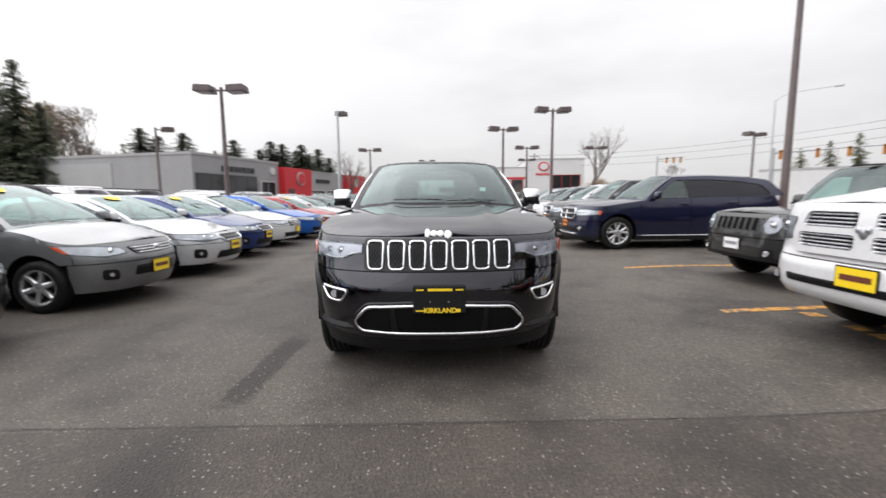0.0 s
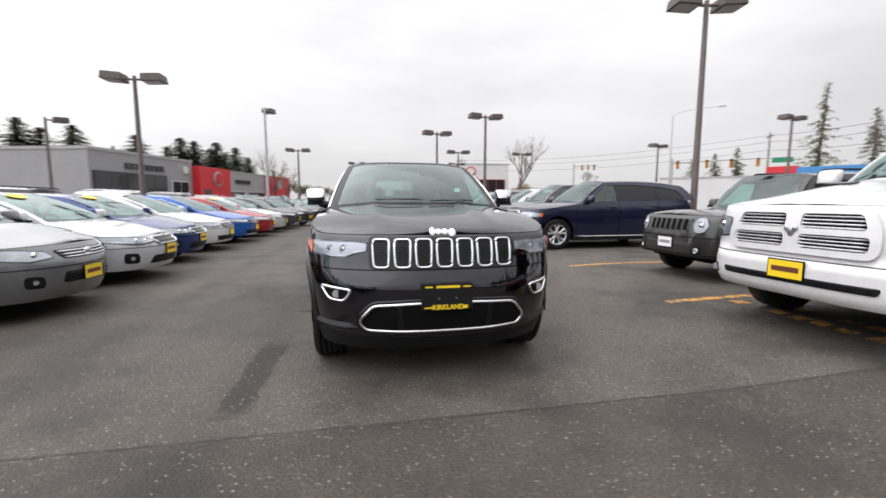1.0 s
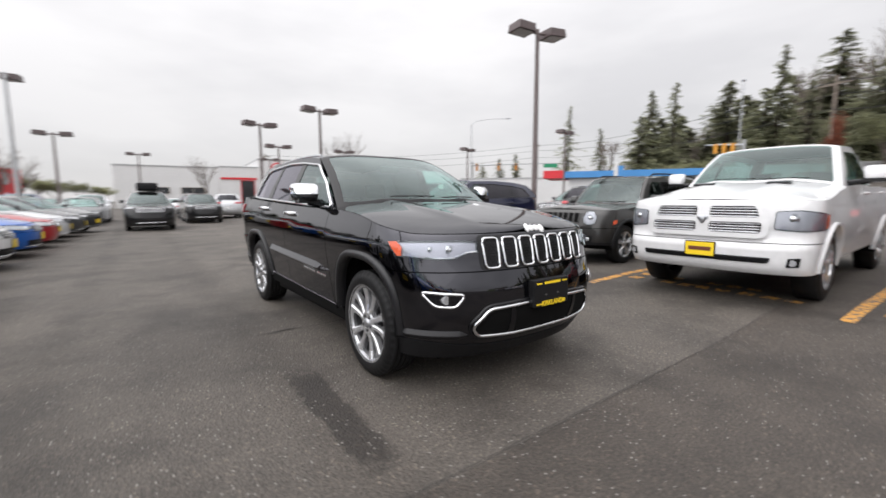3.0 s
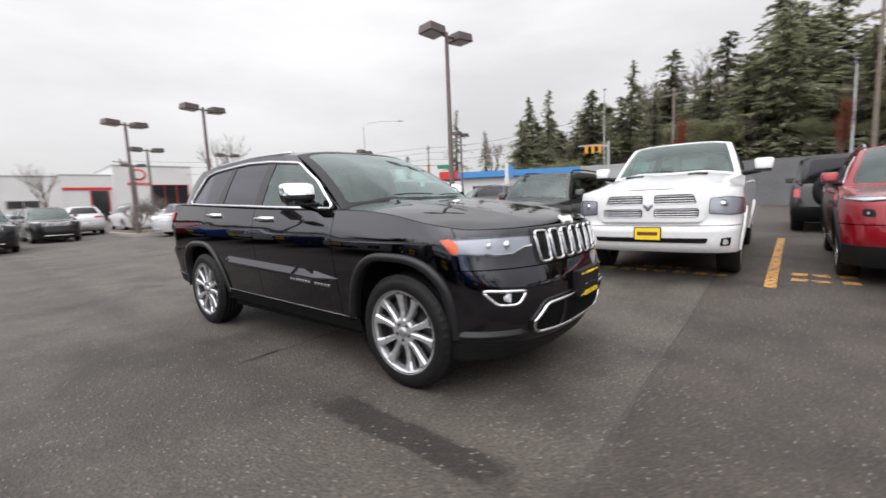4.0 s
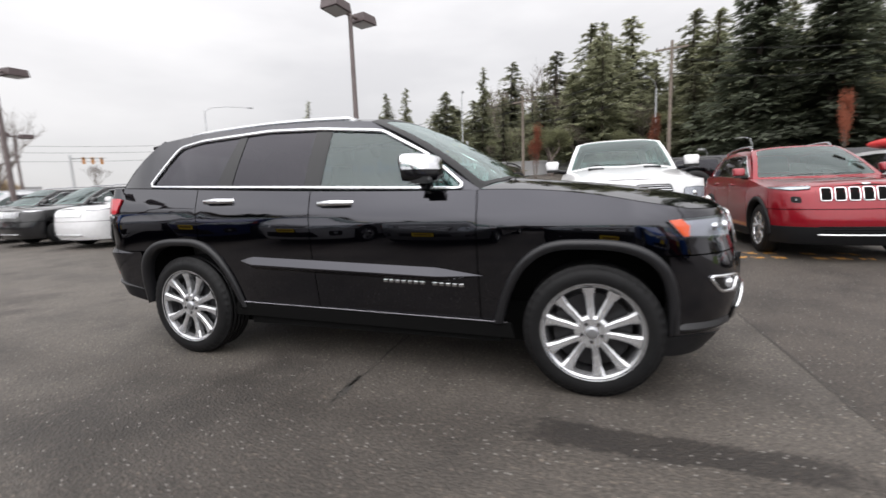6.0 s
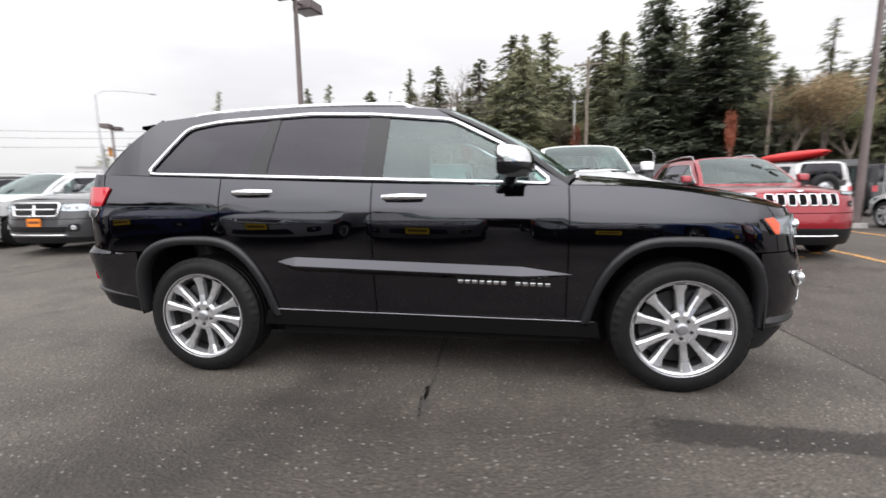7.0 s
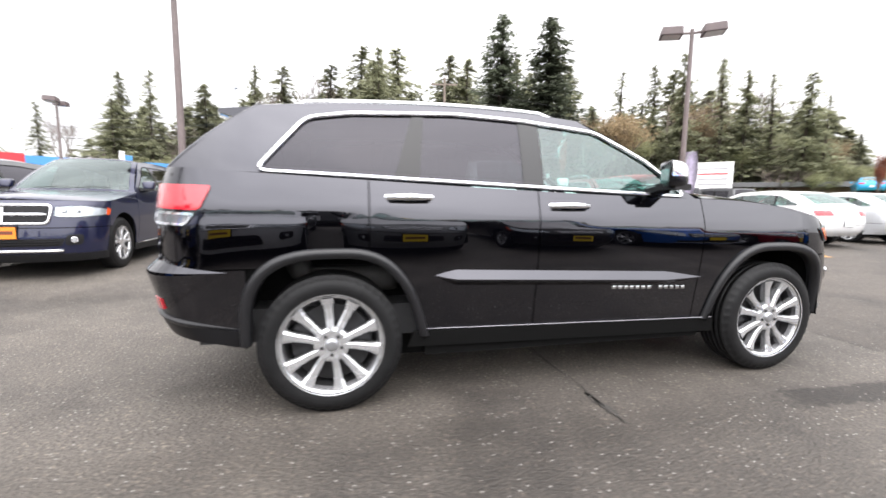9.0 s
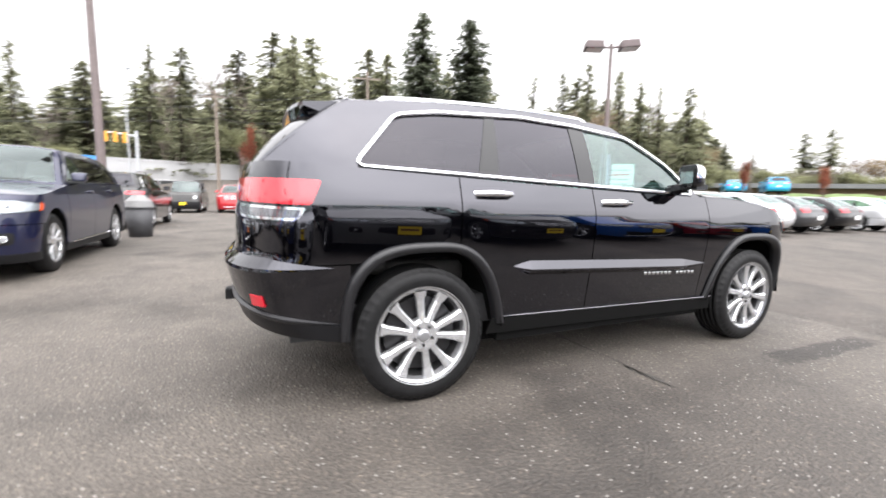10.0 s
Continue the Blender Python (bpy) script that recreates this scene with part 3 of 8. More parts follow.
def build_car(sp, m, label, category, group=""):
    C = Car(sp)
    car = thing(sp["name"], m, label, category, group)
    P, fine = sp["paint"], sp["fine"]
    w, yf, yr, wb = sp["w"], sp["yf"], sp["yr"], sp["wb"]
    gap = 0.0035 if fine < 0.1 else 0.005

    def both(name, poly, holes, fn, material, off=0.0, depth=0.012, label="", sp_=None, sides=(1, -1), parents=None):
        made = []
        for i, s in enumerate(sides):
            me = skin_mesh(name, poly, holes, fn, sp_ or fine, off, depth, s)
            made.append(put(me, name, material, parents[i] if parents else car, label))
        return made

    def strip(y0, y1, lo, hi, n=24):
        """Outline on the body side between two cuts, from height lo(y) to hi(y)."""
        ys = [y0 + (y1 - y0) * i / n for i in range(n + 1)]
        return [(C.u(y), lo(y)) for y in ys] + [(C.u(y), hi(y)) for y in ys[::-1]]

    zb = sp["zbump"]
    ra = sp["ra"]
    top = lambda y: C.top(y)
    # side panels
    cuts = sp["cuts"]
    yh = sp["yh"]
    lo_f = lambda y: max(C.zlow(y), zb if y < C.ac[0] - C.aa * 0.75 else 0)
    both("fender", inset_poly(strip(yh, cuts[0], lo_f, top, 40), gap), [], C.body, P)
    doors = []
    for a, b in zip(cuts, cuts[1:]):
        nm = "front_door" if a == cuts[0] else "rear_door"
        doors.append(both(nm, inset_poly(strip(a, b, C.zlow, top, 30), gap), [], C.body, P))
    yt = sp["yt"]
    zbr = sp.get("zbumpr", zb)
    lo_r = lambda y: max(C.zlow(y), zbr if y > C.ac[1] + C.aa * 0.75 else 0)
    both("quarter_panel", inset_poly(strip(cuts[-1], yt, lo_r, top, 40), gap), [], C.body, P)
    # bumpers and nose band
    ub, ur = C.u(C.ac[0] - C.aa * 0.98), C.u(C.ac[1] + C.aa * 0.98)
    n = 40
    us = [-ub + 2 * ub * i / n for i in range(n + 1)]
    flow = lambda u: C.zlow(C.base_y(u)) if abs(C.base_y(u)) < ra else C.zlow(C.base_y(u))
    me = skin_mesh("front_bumper", inset_poly([(u, flow(u)) for u in us] + [(u, zb) for u in us[::-1]], gap), [], C.body, fine)
    put(me, "front_bumper", sp.get("bumper_mat", P), car)
    uh = C.u(yh)
    us = [-uh + 2 * uh * i / n for i in range(n + 1)]
    me = skin_mesh("nose_panel", inset_poly([(u, zb) for u in us] + [(u, C.top_u(u)) for u in us[::-1]], gap), [], C.body, fine)
    put(me, "nose_panel", P, car)
    us = [ur + 2 * (C.end - ur) * i / n for i in range(n + 1)]
    me = skin_mesh("rear_bumper", inset_poly([(u, flow(u)) for u in us] + [(u, zbr) for u in us[::-1]], gap), [], C.body, fine)
    put(me, "rear_bumper", sp.get("bumper_mat", P), car)
    ut = C.u(yt)
    us = [ut + 2 * (C.end - ut) * i / n for i in range(n + 1)]
    me = skin_mesh("tailgate", inset_poly([(u, zbr) for u in us] + [(u, C.top_u(u)) for u in us[::-1]], gap), [], C.body, fine)
    put(me, "tailgate", P, car)
    # dark inner shell behind the gaps
    both("inner_shell", strip(yf + sp["cf"] * 0.5, yr - sp["cr"] * 0.6, lambda y: C.zlow(y) + 0.01, lambda y: top(y) - 0.02, 60), [], C.body, DARK, -0.03, 0.0, sp_=0.15)
    # hood
    A0, A1, D0, D1 = sp["A0"], sp["A1"], sp["D0"], sp["D1"]
    uc = C.u(A0[0])
    us = [-uc + 2 * uc * i / 60 for i in range(61)]
    edge = [C.body(u, C.top_u(u)) for u in us]
    hc = curve_fn(*zip(*sp["hood"]))
    half = [(e[1], e[0]) for e in edge if e[0] >= 0]
    ey = np.array([q[0] for q in half])
    ex = np.array([q[1] for q in half])
    order = np.argsort(ey)
    ey, ex = ey[order], ex[order]
    zed = np.array([e[2] for e in edge if e[0] >= 0])[order]
    hp = sp.get("hpow", 3.0)

    def hood_fn(x, y):
        xs = max(1e-3, float(np.interp(y, ey, ex)))
        ze = float(np.interp(y, ey, zed))
        k = min(1.0, abs(x) / xs)
        z = ze + (max(hc(y), ze) - ze) * (1 - k**hp)
        for x0, amp, wd in sp.get("ridges", []):
            z += amp * math.exp(-(((abs(x) - x0) / wd) ** 2)) * min(1, max(0, (y - ey[0]) / 0.5))
        return (x, y, z)
    yc0 = sp["yc0"]
    xa = edge[-1][0]
    cowl = [(xa * (1 - 2 * i / 16), A0[0] + (yc0 - A0[0]) * (1 - (abs(1 - 2 * i / 16)) ** 2)) for i in range(1, 16)]
    me = skin_mesh("hood", inset_poly([(e[0], e[1]) for e in edge] + cowl, gap * 0.6), [], hood_fn, fine, 0, 0.012, 1, (0, 0, -2))
    put(me, "hood", P, car)

    def ruled(base, topl, bulge):
        nb = len(base)
        ba, ta = np.array(base), np.array(topl)
        xs = np.linspace(-1, 1, nb)

        def f(s, t):
            b = np.array([np.interp(s, xs, ba[:, i]) for i in range(3)])
            q = np.array([np.interp(s, xs, ta[:, i]) for i in range(3)])
            return tuple(b * (1 - t) + q * t + np.array(bulge) * 4 * t * (1 - t) * 1.0)
        return f
    rz = curve_fn(*zip(*sp["roof"]))
    xr = lambda y: C.side_x(y, C.roof_edge(y))
    nq = 48 if fine < 0.06 else 16
    ns = [-1 + 2 * i / nq for i in range(nq + 1)]
    # roof: rounded towards the rails
    yrf, yrr = sp["yrf"], sp["yrr"]

    def roof_fn(x, y):
        k = min(1.0, abs(x) / xr(min(max(y, A1[0]), D1[0])))
        ze = C.roof_edge(min(max(y, A1[0]), D1[0]))
        return (x, y, ze + (rz(y) - ze) * (1 - k**sp.get("rpow", 3.5)))
    fr = [(xr(A1[0]) * s, A1[0] + (yrf - A1[0]) * (1 - s * s)) for s in ns]
    bk = [(xr(D1[0]) * s, D1[0] + (yrr - D1[0]) * (1 - s * s)) for s in ns]
    sd = [A1[0] + (D1[0] - A1[0]) * i / 24 for i in range(1, 24)]
    outline = fr + [(xr(y), y) for y in sd] + bk[::-1] + [(-xr(y), y) for y in sd[::-1]]
    me = skin_mesh("roof", outline, [], roof_fn, fine, 0, 0.02, 1, (0, 1.5, -3))
    put(me, "roof", sp.get("roof_mat", P), car)
    lin = [(x * 0.93, (y - 1.8) * 0.96 + 1.8) for x, y in outline]
    put(skin_mesh("headliner", lin, [], roof_fn, 0.2, -0.035, 0.0, 1, (0, 1.5, -3)), "headliner", HEADLINER, car)
    # windscreen and its surround
    xb = C.side_x(A0[0], A0[1])
    wsb = [hood_fn(xb * s * 0.985, A0[0] + (yc0 - A0[0]) * (1 - s * s))[:2] for s in ns]
    wsb = [(q[0], q[1] + 0.01, hood_fn(q[0], min(q[1], ey[-1]))[2] + 0.0 if abs(s) < 0.98 else A0[1]) for q, s in zip(wsb, ns)]
    wst = [roof_fn(*q) for q in fr]
    ws = ruled(wsb, wst, (0, -0.025, 0.03))
    pane = round_poly([(-0.93, 0.03), (0.93, 0.03), (0.9, 0.95), (-0.9, 0.95)], 0.06)
    ring = [(-1, 0), (1, 0), (1, 1), (-1, 1)]
    put(skin_mesh("windscreen_frame", ring, [pane], ws, 0.12, 0, 0.02), "windscreen_frame", sp.get("pillar_mat", P), car)
    put(skin_mesh("windscreen", pane, [], ws, 0.12, -0.002, 0.0), "windscreen", sp.get("glass_w", sp["glass_f"]), car)
    # rear window
    if sp["kind"] == "suv":
        ud = C.u(D0[0])
        rb = [C.body(ud + 2 * (C.end - ud) * (i / nq), C.top_u(ud + 2 * (C.end - ud) * (i / nq))) for i in range(nq + 1)][::-1]
        kx = C.side_x(D0[0], D0[1]) / abs(rb[0][0])
        rb = [(q[0] * kx, q[1] - 0.015, q[2]) for q in rb]
    else:
        xd = C.side_x(D0[0], D0[1])
        rb = [(xd * s, D0[0] + (sp["yd0"] - D0[0]) * (1 - s * s), D0[1] + (sp["zd0"] - D0[1]) * (1 - s * s)) for s in ns]
    rt = [roof_fn(*q) for q in bk]
    rw0 = ruled(rb, rt, sp.get("tailbulge", (0, 0.03, 0.02)))

    def rw(s, t):
        """The tail's surface, whose outer edges lie on the cabin sides."""
        x, y, z = rw0(s, t)
        k = min(1.0, abs(s)) ** 6
        tt = min(1.0, max(0.0, t))
        ye = D0[0] + (D1[0] - D0[0]) * tt + sp.get("dbow", 0.03) * math.sin(math.pi * tt)
        ze = D0[1] + (C.roof_edge(D1[0]) - D0[1]) * tt
        xe = math.copysign(C.side_x(ye, ze) - 0.014, s)
        ye -= 0.012
        return (x + (xe - x) * k, y + (ye - y) * k, z + (ze - z) * k)
    pane = round_poly(sp.get("tailpane", [(-0.8, 0.08), (0.8, 0.08), (0.76, 0.9), (-0.76, 0.9)]), 0.08)
    put(skin_mesh("rear_window_frame", ring, [pane], rw, 0.05 if fine < 0.06 else 0.12, 0, 0.02), "rear_window_frame", P, car)
    put(skin_mesh("rear_window", pane, [], rw, 0.12, -0.002, 0.0), "rear_window", sp.get("glass_t", sp["glass_r"]), car)
    if sp["kind"] == "suv":
        # rounded edge between cabin side and tail
        for s in (1, -1):
            q = []
            for i in range(13):
                t = i / 12
                y = D0[0] + (D1[0] - D0[0]) * t + sp.get("dbow", 0.03) * math.sin(math.pi * t)
                z = D0[1] + (C.roof_edge(D1[0]) - D0[1]) * t
                q.append((s * (C.side_x(y, z) - 0.021), y - 0.012, z - 0.004))
            bm = bmesh.new()
            tube(bm, q, 0.021, 10 if fine < 0.06 else 5)
            part("pillar_edge", bm, P, car, "", True)
    # boot lid of a saloon
    if sp["kind"] != "suv":
        ud = C.u(D0[0] - 0.02)
        us = [ud + 2 * (C.end - ud) * i / 50 for i in range(51)]
        ed = [C.body(u, C.top_u(u)) for u in us]
        dy = np.array([e[1] for e in ed[:26]])
        dx = np.array([e[0] for e in ed[:26]])
        dz = np.array([e[2] for e in ed[:26]])
        dc = curve_fn(*zip(*sp["deck"]))

        def deck_fn(x, y):
            xs = max(1e-3, float(np.interp(y, dy, dx)))
            ze = float(np.interp(y, dy, dz))
            return (x, y, ze + (max(dc(y), ze) - ze) * (1 - min(1, abs(x) / xs) ** 3))
        fl = [(q[0] * 1.02, q[1] - 0.01) for q in rb]
        me = skin_mesh("boot_lid", [(e[0], e[1]) for e in ed] + fl[1:-1], [], deck_fn, fine, 0, 0.012, 1, (0, 3, -2))
        put(me, "boot_lid", P, car)
    # cabin sides with window openings
    ge = [D1[0] + (A1[0] - D1[0]) * i / 20 for i in range(21)]
    side = [(A0[0], A0[1])] + [(A0[0] + (D0[0] - A0[0]) * i / 10, C.belt(A0[0] + (D0[0] - A0[0]) * i / 10)) for i in range(1, 10)] + [(D0[0], D0[1])]
    side += [(D0[0] + (D1[0] - D0[0]) * t + sp.get("dbow", 0.03) * math.sin(math.pi * t), D0[1] + (C.roof_edge(D1[0]) - D0[1]) * t) for t in (0.2, 0.4, 0.6, 0.8)]
    side += [(y, C.roof_edge(y)) for y in ge]
    side += [(A1[0] + (A0[0] - A1[0]) * t - sp.get("abow", 0.02) * math.sin(math.pi * t), C.roof_edge(A1[0]) + (A0[1] - C.roof_edge(A1[0])) * t) for t in (0.25, 0.5, 0.75)]
    sfn = lambda y, z: (C.side_x(y, z), y, z)
    outer = round_poly(sp["dlo"], sp.get("dlor", 0.07), 5)
    both("cabin_side", side, [outer], sfn, P, 0, 0.02, sp_=max(fine, 0.06))
    # panes and pillars inside the window outline
    oa = np.array(outer)

    def clip(y0, y1, s0, s1):
        """The stretch of the window outline between two leaning posts."""
        pts = [tuple(p) for p in densify([tuple(q) for q in outer], 0.03)]
        for yy, sl, sgn in ((y0, s0, 1), (y1, s1, -1)):
            zb0 = C.belt(yy)
            f = lambda p: sgn * (p[0] - (yy + sl * (p[1] - zb0)))
            out = []
            for p, q in zip(pts, pts[1:] + pts[:1]):
                fp, fq = f(p), f(q)
                if fp >= 0:
                    out.append(p)
                if fp * fq < 0:
                    t = fp / (fp - fq)
                    out.append((p[0] + (q[0] - p[0]) * t, p[1] + (q[1] - p[1]) * t))
            pts = out
            if len(pts) < 3:
                return None
        return pts
    for i, (y0, y1, s0, s1, gl) in enumerate(sp["panes"]):
        q = clip(y0, y1, s0, s1)
        if q:
            for s in (1, -1):
                owner = car if i >= len(doors) else doors[i][0 if s == 1 else 1]
                ob = put(skin_mesh("window_glass", q, [], sfn, 0.12, -0.006, 0.0, s), "window_glass", sp[gl], owner)
    prev = None
    for a, b in zip(sp["panes"], sp["panes"][1:]):
        q = clip(a[1], b[0], a[3], b[2])
        if q:
            both("window_pillar", q, [], sfn, GLOSSBLACK, -0.002, 0.006, sp_=0.1)
    if sp.get("trim"):
        for s in (1, -1):
            bm = bmesh.new()
            tube(bm, [(s * (C.side_x(y, z) + 0.003), y, z) for y, z in densify([tuple(q) for q in inset_poly(outer, -0.006)], 0.05 if fine < 0.06 else 0.16)], sp["trim"], 6 if fine < 0.06 else 4, True)
            part("window_trim", bm, sp.get("trim_mat", CHROME), car, "chrome window surround", True)
    # arches: liners and flares
    for s in (1, -1):
        for yc in (0, wb):
            vs, fs = [], []
            for i in range(25):
                y, z = C.arch_pt(0 if yc == 0 else 1, i / 24, 0.012)
                z -= 2 * sp.get("flare_drop", 0.045) * abs(2 * i / 24 - 1) ** 8
                for x in (w - 0.42, w - 0.035):
                    vs.append((s * x, y, z))
            c = len(vs)
            for i in range(24):
                fs.append((2 * i, 2 * i + 1, 2 * i + 3, 2 * i + 2))
            vs.append((s * (w - 0.42), yc, sp["za"]))
            fs += [(2 * i, 2 * i + 2, c) for i in range(24)]
            raw("arch_liner", vs, fs, DARK, car)
            if sp.get("flare"):
                fw = sp["flare"]
                vs, fs = [], []
                for i in range(33):
                    for r, dx in ((-0.012, -0.05), (-0.012, 0.016), (fw * 0.25, 0.026), (fw * 0.8, 0.022), (fw, 0.006), (fw, -0.02)):
                        y, z = C.arch_pt(0 if yc == 0 else 1, i / 32, r)
                        z -= sp.get("flare_drop", 0.045) * abs(2 * i / 32 - 1) ** 8
                        vs.append((s * (abs(C.body(C.u(y), max(z, 0.3))[0]) + dx), y, z))
                for i in range(32):
                    for k in range(5):
                        q = (6 * i + k, 6 * i + k + 1, 6 * i + k + 7, 6 * i + k + 6)
                        fs.append(q if s > 0 else q[::-1])
                raw("wheel_arch_flare", vs, fs, sp.get("flare_mat", PLASTIC), car, True)
    # wheels
    xo = w - sp.get("tuck", 0.03)
    for s in (1, -1):
        for yc in (0, wb):
            mm = Matrix.Translation((s * xo, yc, sp["R"])) @ (Matrix.Identity(4) if s > 0 else Matrix.Rotation(math.pi, 4, "Z"))
            make_wheel(car, mm, sp["R"], sp["TW"], sp["rim"], sp["spokes"], sp["rim_mat"], 132 if fine < 0.06 else 32 if fine < 0.1 else 20, sp.get("wheel_label", ""))
    # underbody and cabin
    bm = bmesh.new()
    zf = sp["low"][len(sp["low"]) // 2][1] - sp.get("under", 0)
    box(bm, -w + 0.3, w - 0.3, yf + 0.35, yr - 0.85, zf - 0.04, zf + 0.22)
    box(bm, -w + 0.12, w - 0.12, ra + 0.08, wb - ra - 0.08, zf + 0.01, zf + 0.2)
    box(bm, -w + 0.45, w - 0.45, yf + 0.45, A0[0] + 0.1, zf, C.top(yf + 0.3) - 0.1)
    part("underbody", bm, DARK, car)
    bm = bmesh.new()
    zd = C.belt(A0[0]) - 0.06
    box(bm, -xb + 0.06, xb - 0.06, A0[0] + 0.02, A0[0] + 0.5, zd - 0.25, zd + 0.02, 0.03)
    part("dashboard", bm, INTERIOR, car)
    bm = bmesh.new()
    cw = (xb * 0.45, A0[0] + 0.62, zd + 0.02)
    tube(bm, [(cw[0] + 0.18 * math.cos(a), cw[1] + 0.05 * math.sin(a), cw[2] + 0.17 * math.sin(a)) for a in [2 * math.pi * i / 20 for i in range(20)]], 0.016, 6, True)
    tube(bm, [(cw[0] - 0.17, cw[1], cw[2]), (cw[0], cw[1] - 0.05, cw[2] - 0.02), (cw[0] + 0.17, cw[1], cw[2])], 0.02, 6)
    part("steering_wheel", bm, INTERIOR, car, "", True)
    zs = C.belt(1) - 0.62
    for x in (-0.38, 0.38):
        seat(car, x, A0[0] + 0.95, zs, 0.5, sp.get("seat_mat", SEATCLOTH))
        bm = boxed(x - 0.13, x + 0.13, A0[0] + 1.63, A0[0] + 1.72, zs + 0.7, zs + 0.88, bev=0.035)
        part("headrest", bm, sp.get("seat_mat", SEATCLOTH), car, "", True)
    if sp["kind"] != "cab":
        seat(car, 0, A0[0] + 1.95, zs + 0.02, 1.25, sp.get("seat_mat", SEATCLOTH))
    part("cabin_floor", boxed(-w + 0.2, w - 0.2, A0[0] + 0.1, min(D0[0], yr - 0.3), zf + 0.12, zf + 0.3), INTERIOR, car)
    # mirrors
    my, mz = sp["mirror"]
    for s in (1, -1):
        bx = C.side_x(my, mz)
        bm = bmesh.new()
        k = sp.get("mirror_size", 1.0)
        bmesh.ops.create_uvsphere(bm, u_segments=14, v_segments=9, radius=1)
        sweep, capped = sp.get("mirror_sweep", 0.0), "mirror_mat" in sp
        for v in bm.verts:
            c = v.co
            c.x = math.copysign(abs(c.x) ** 0.4, c.x) * sp.get("mirror_w", 0.095) * k
            c.z = math.copysign(abs(c.z) ** 0.4, c.z) * sp.get("mirror_h", 0.072) * k
            c.y = min(math.copysign(abs(c.y) ** 0.8, c.y) * sp.get("mirror_d", 0.075) * k + 0.25 * (c.z + 0.07 * k), 0.05) + sweep * s * c.x
            c.x *= 1 - 0.12 * (c.z < 0)
        cap = bm.copy()
        seat_at = Vector((s * (bx + sp.get("mirror_out", 0.135) * k), my, mz + 0.02 + 0.07 * k))
        for v in bm.verts:
            v.co = v.co * (0.975 if capped else 1.0) + seat_at
        mi = part("door_mirror", bm, GLOSSBLACK if capped else P, car, sp.get("mirror_label", ""), True)
        if capped:
            # bright cap over the upper front of the black housing
            bmesh.ops.bisect_plane(cap, geom=cap.verts[:] + cap.edges[:] + cap.faces[:], plane_co=(0, 0, -0.012), plane_no=(0, 0, 1), clear_inner=True)
            bmesh.ops.bisect_plane(cap, geom=cap.verts[:] + cap.edges[:] + cap.faces[:], plane_co=(0, 0.036, 0), plane_no=(-s * sweep, 1, 0), clear_outer=True)
            for v in cap.verts:
                v.co += seat_at
            part("mirror_cap", cap, sp["mirror_mat"], mi, "chrome mirror cap", True)
        bm = bmesh.new()
        tube(bm, [(s * (bx - 0.02), my + 0.02, mz - 0.01), (s * (bx + sp.get("mirror_out", 0.135) * k - 0.035), my, mz + 0.02)], [0.045, 0.035], 8)
        bmesh.ops.create_cube(bm, size=1, matrix=Matrix.Translation((s * (bx + (sp.get("mirror_out", 0.135) - 0.01) * k), my - 0.02, mz + 0.02)) @ Matrix.Diagonal((0.16 * k, 0.11 * k, 0.035 * k, 1)))
        part("mirror_arm", bm, GLOSSBLACK, mi)
        bm = boxed(s * (bx + sp.get("mirror_out", 0.135) * k) - 0.068 * k, s * (bx + sp.get("mirror_out", 0.135) * k) + 0.068 * k, my + 0.050, my + 0.054, mz + 0.045, mz + 0.125)
        for v in bm.verts:
            v.co.y += sweep * s * (v.co.x - seat_at.x)
        part("mirror_glass", bm, MIRROR, mi)
    # handles
    for i, (y0, y1, z) in enumerate(sp.get("handles", [])):
        for s in (1, -1):
            u0, u1 = C.u(y0), C.u(y1)
            p0, p1 = C.body(u0, z), C.body(u1, z)
            bm = bmesh.new()
            tube(bm, [(s * (p0[0] - 0.01), y0, z), (s * (p0[0] + 0.028), y0 + 0.02, z), (s * (p1[0] + 0.03), (y0 + y1) / 2, z + 0.002), (s * (p1[0] + 0.028), y1 - 0.02, z), (s * (p1[0] - 0.01), y1, z)], [0.012, 0.014, 0.016, 0.014, 0.012], 8)
            for v in bm.verts:
                v.co.z = z + (v.co.z - z) * 1.25
            part("door_handle", bm, sp.get("handle_mat", P), doors[min(i, len(doors) - 1)][0 if s > 0 else 1], "", True)
            if fine < 0.06:
                # flat black bulge in place of the shade in the handle's hollow
                bm = bmesh.new()
                bmesh.ops.create_uvsphere(bm, u_segments=16, v_segments=8, radius=1, matrix=Matrix.Translation((s * (p0[0] - 0.002), (y0 + y1) / 2, z - 0.022)) @ Matrix.Diagonal((0.006, (y1 - y0) * 0.40, 0.026, 1)))
                part("handle_recess", bm, DARK, doors[min(i, len(doors) - 1)][0 if s > 0 else 1], "", True)
    # wipers
    for s in (-0.5, 0.12):
        bm = bmesh.new()
        a, b = ws(s, 0.02), ws(s + 0.55, 0.05)
        tube(bm, [(a[0], a[1] - 0.03, a[2] + 0.02), ((a[0] + b[0]) / 2, (a[1] + b[1]) / 2 - 0.02, (a[2] + b[2]) / 2 + 0.022), (b[0], b[1] - 0.012, b[2] + 0.012)], 0.0055, 5)
        part("wiper", bm, PLASTIC, car)
    sp["ws"] = ws
    sp["face"](C, car, both, sp)
    return car


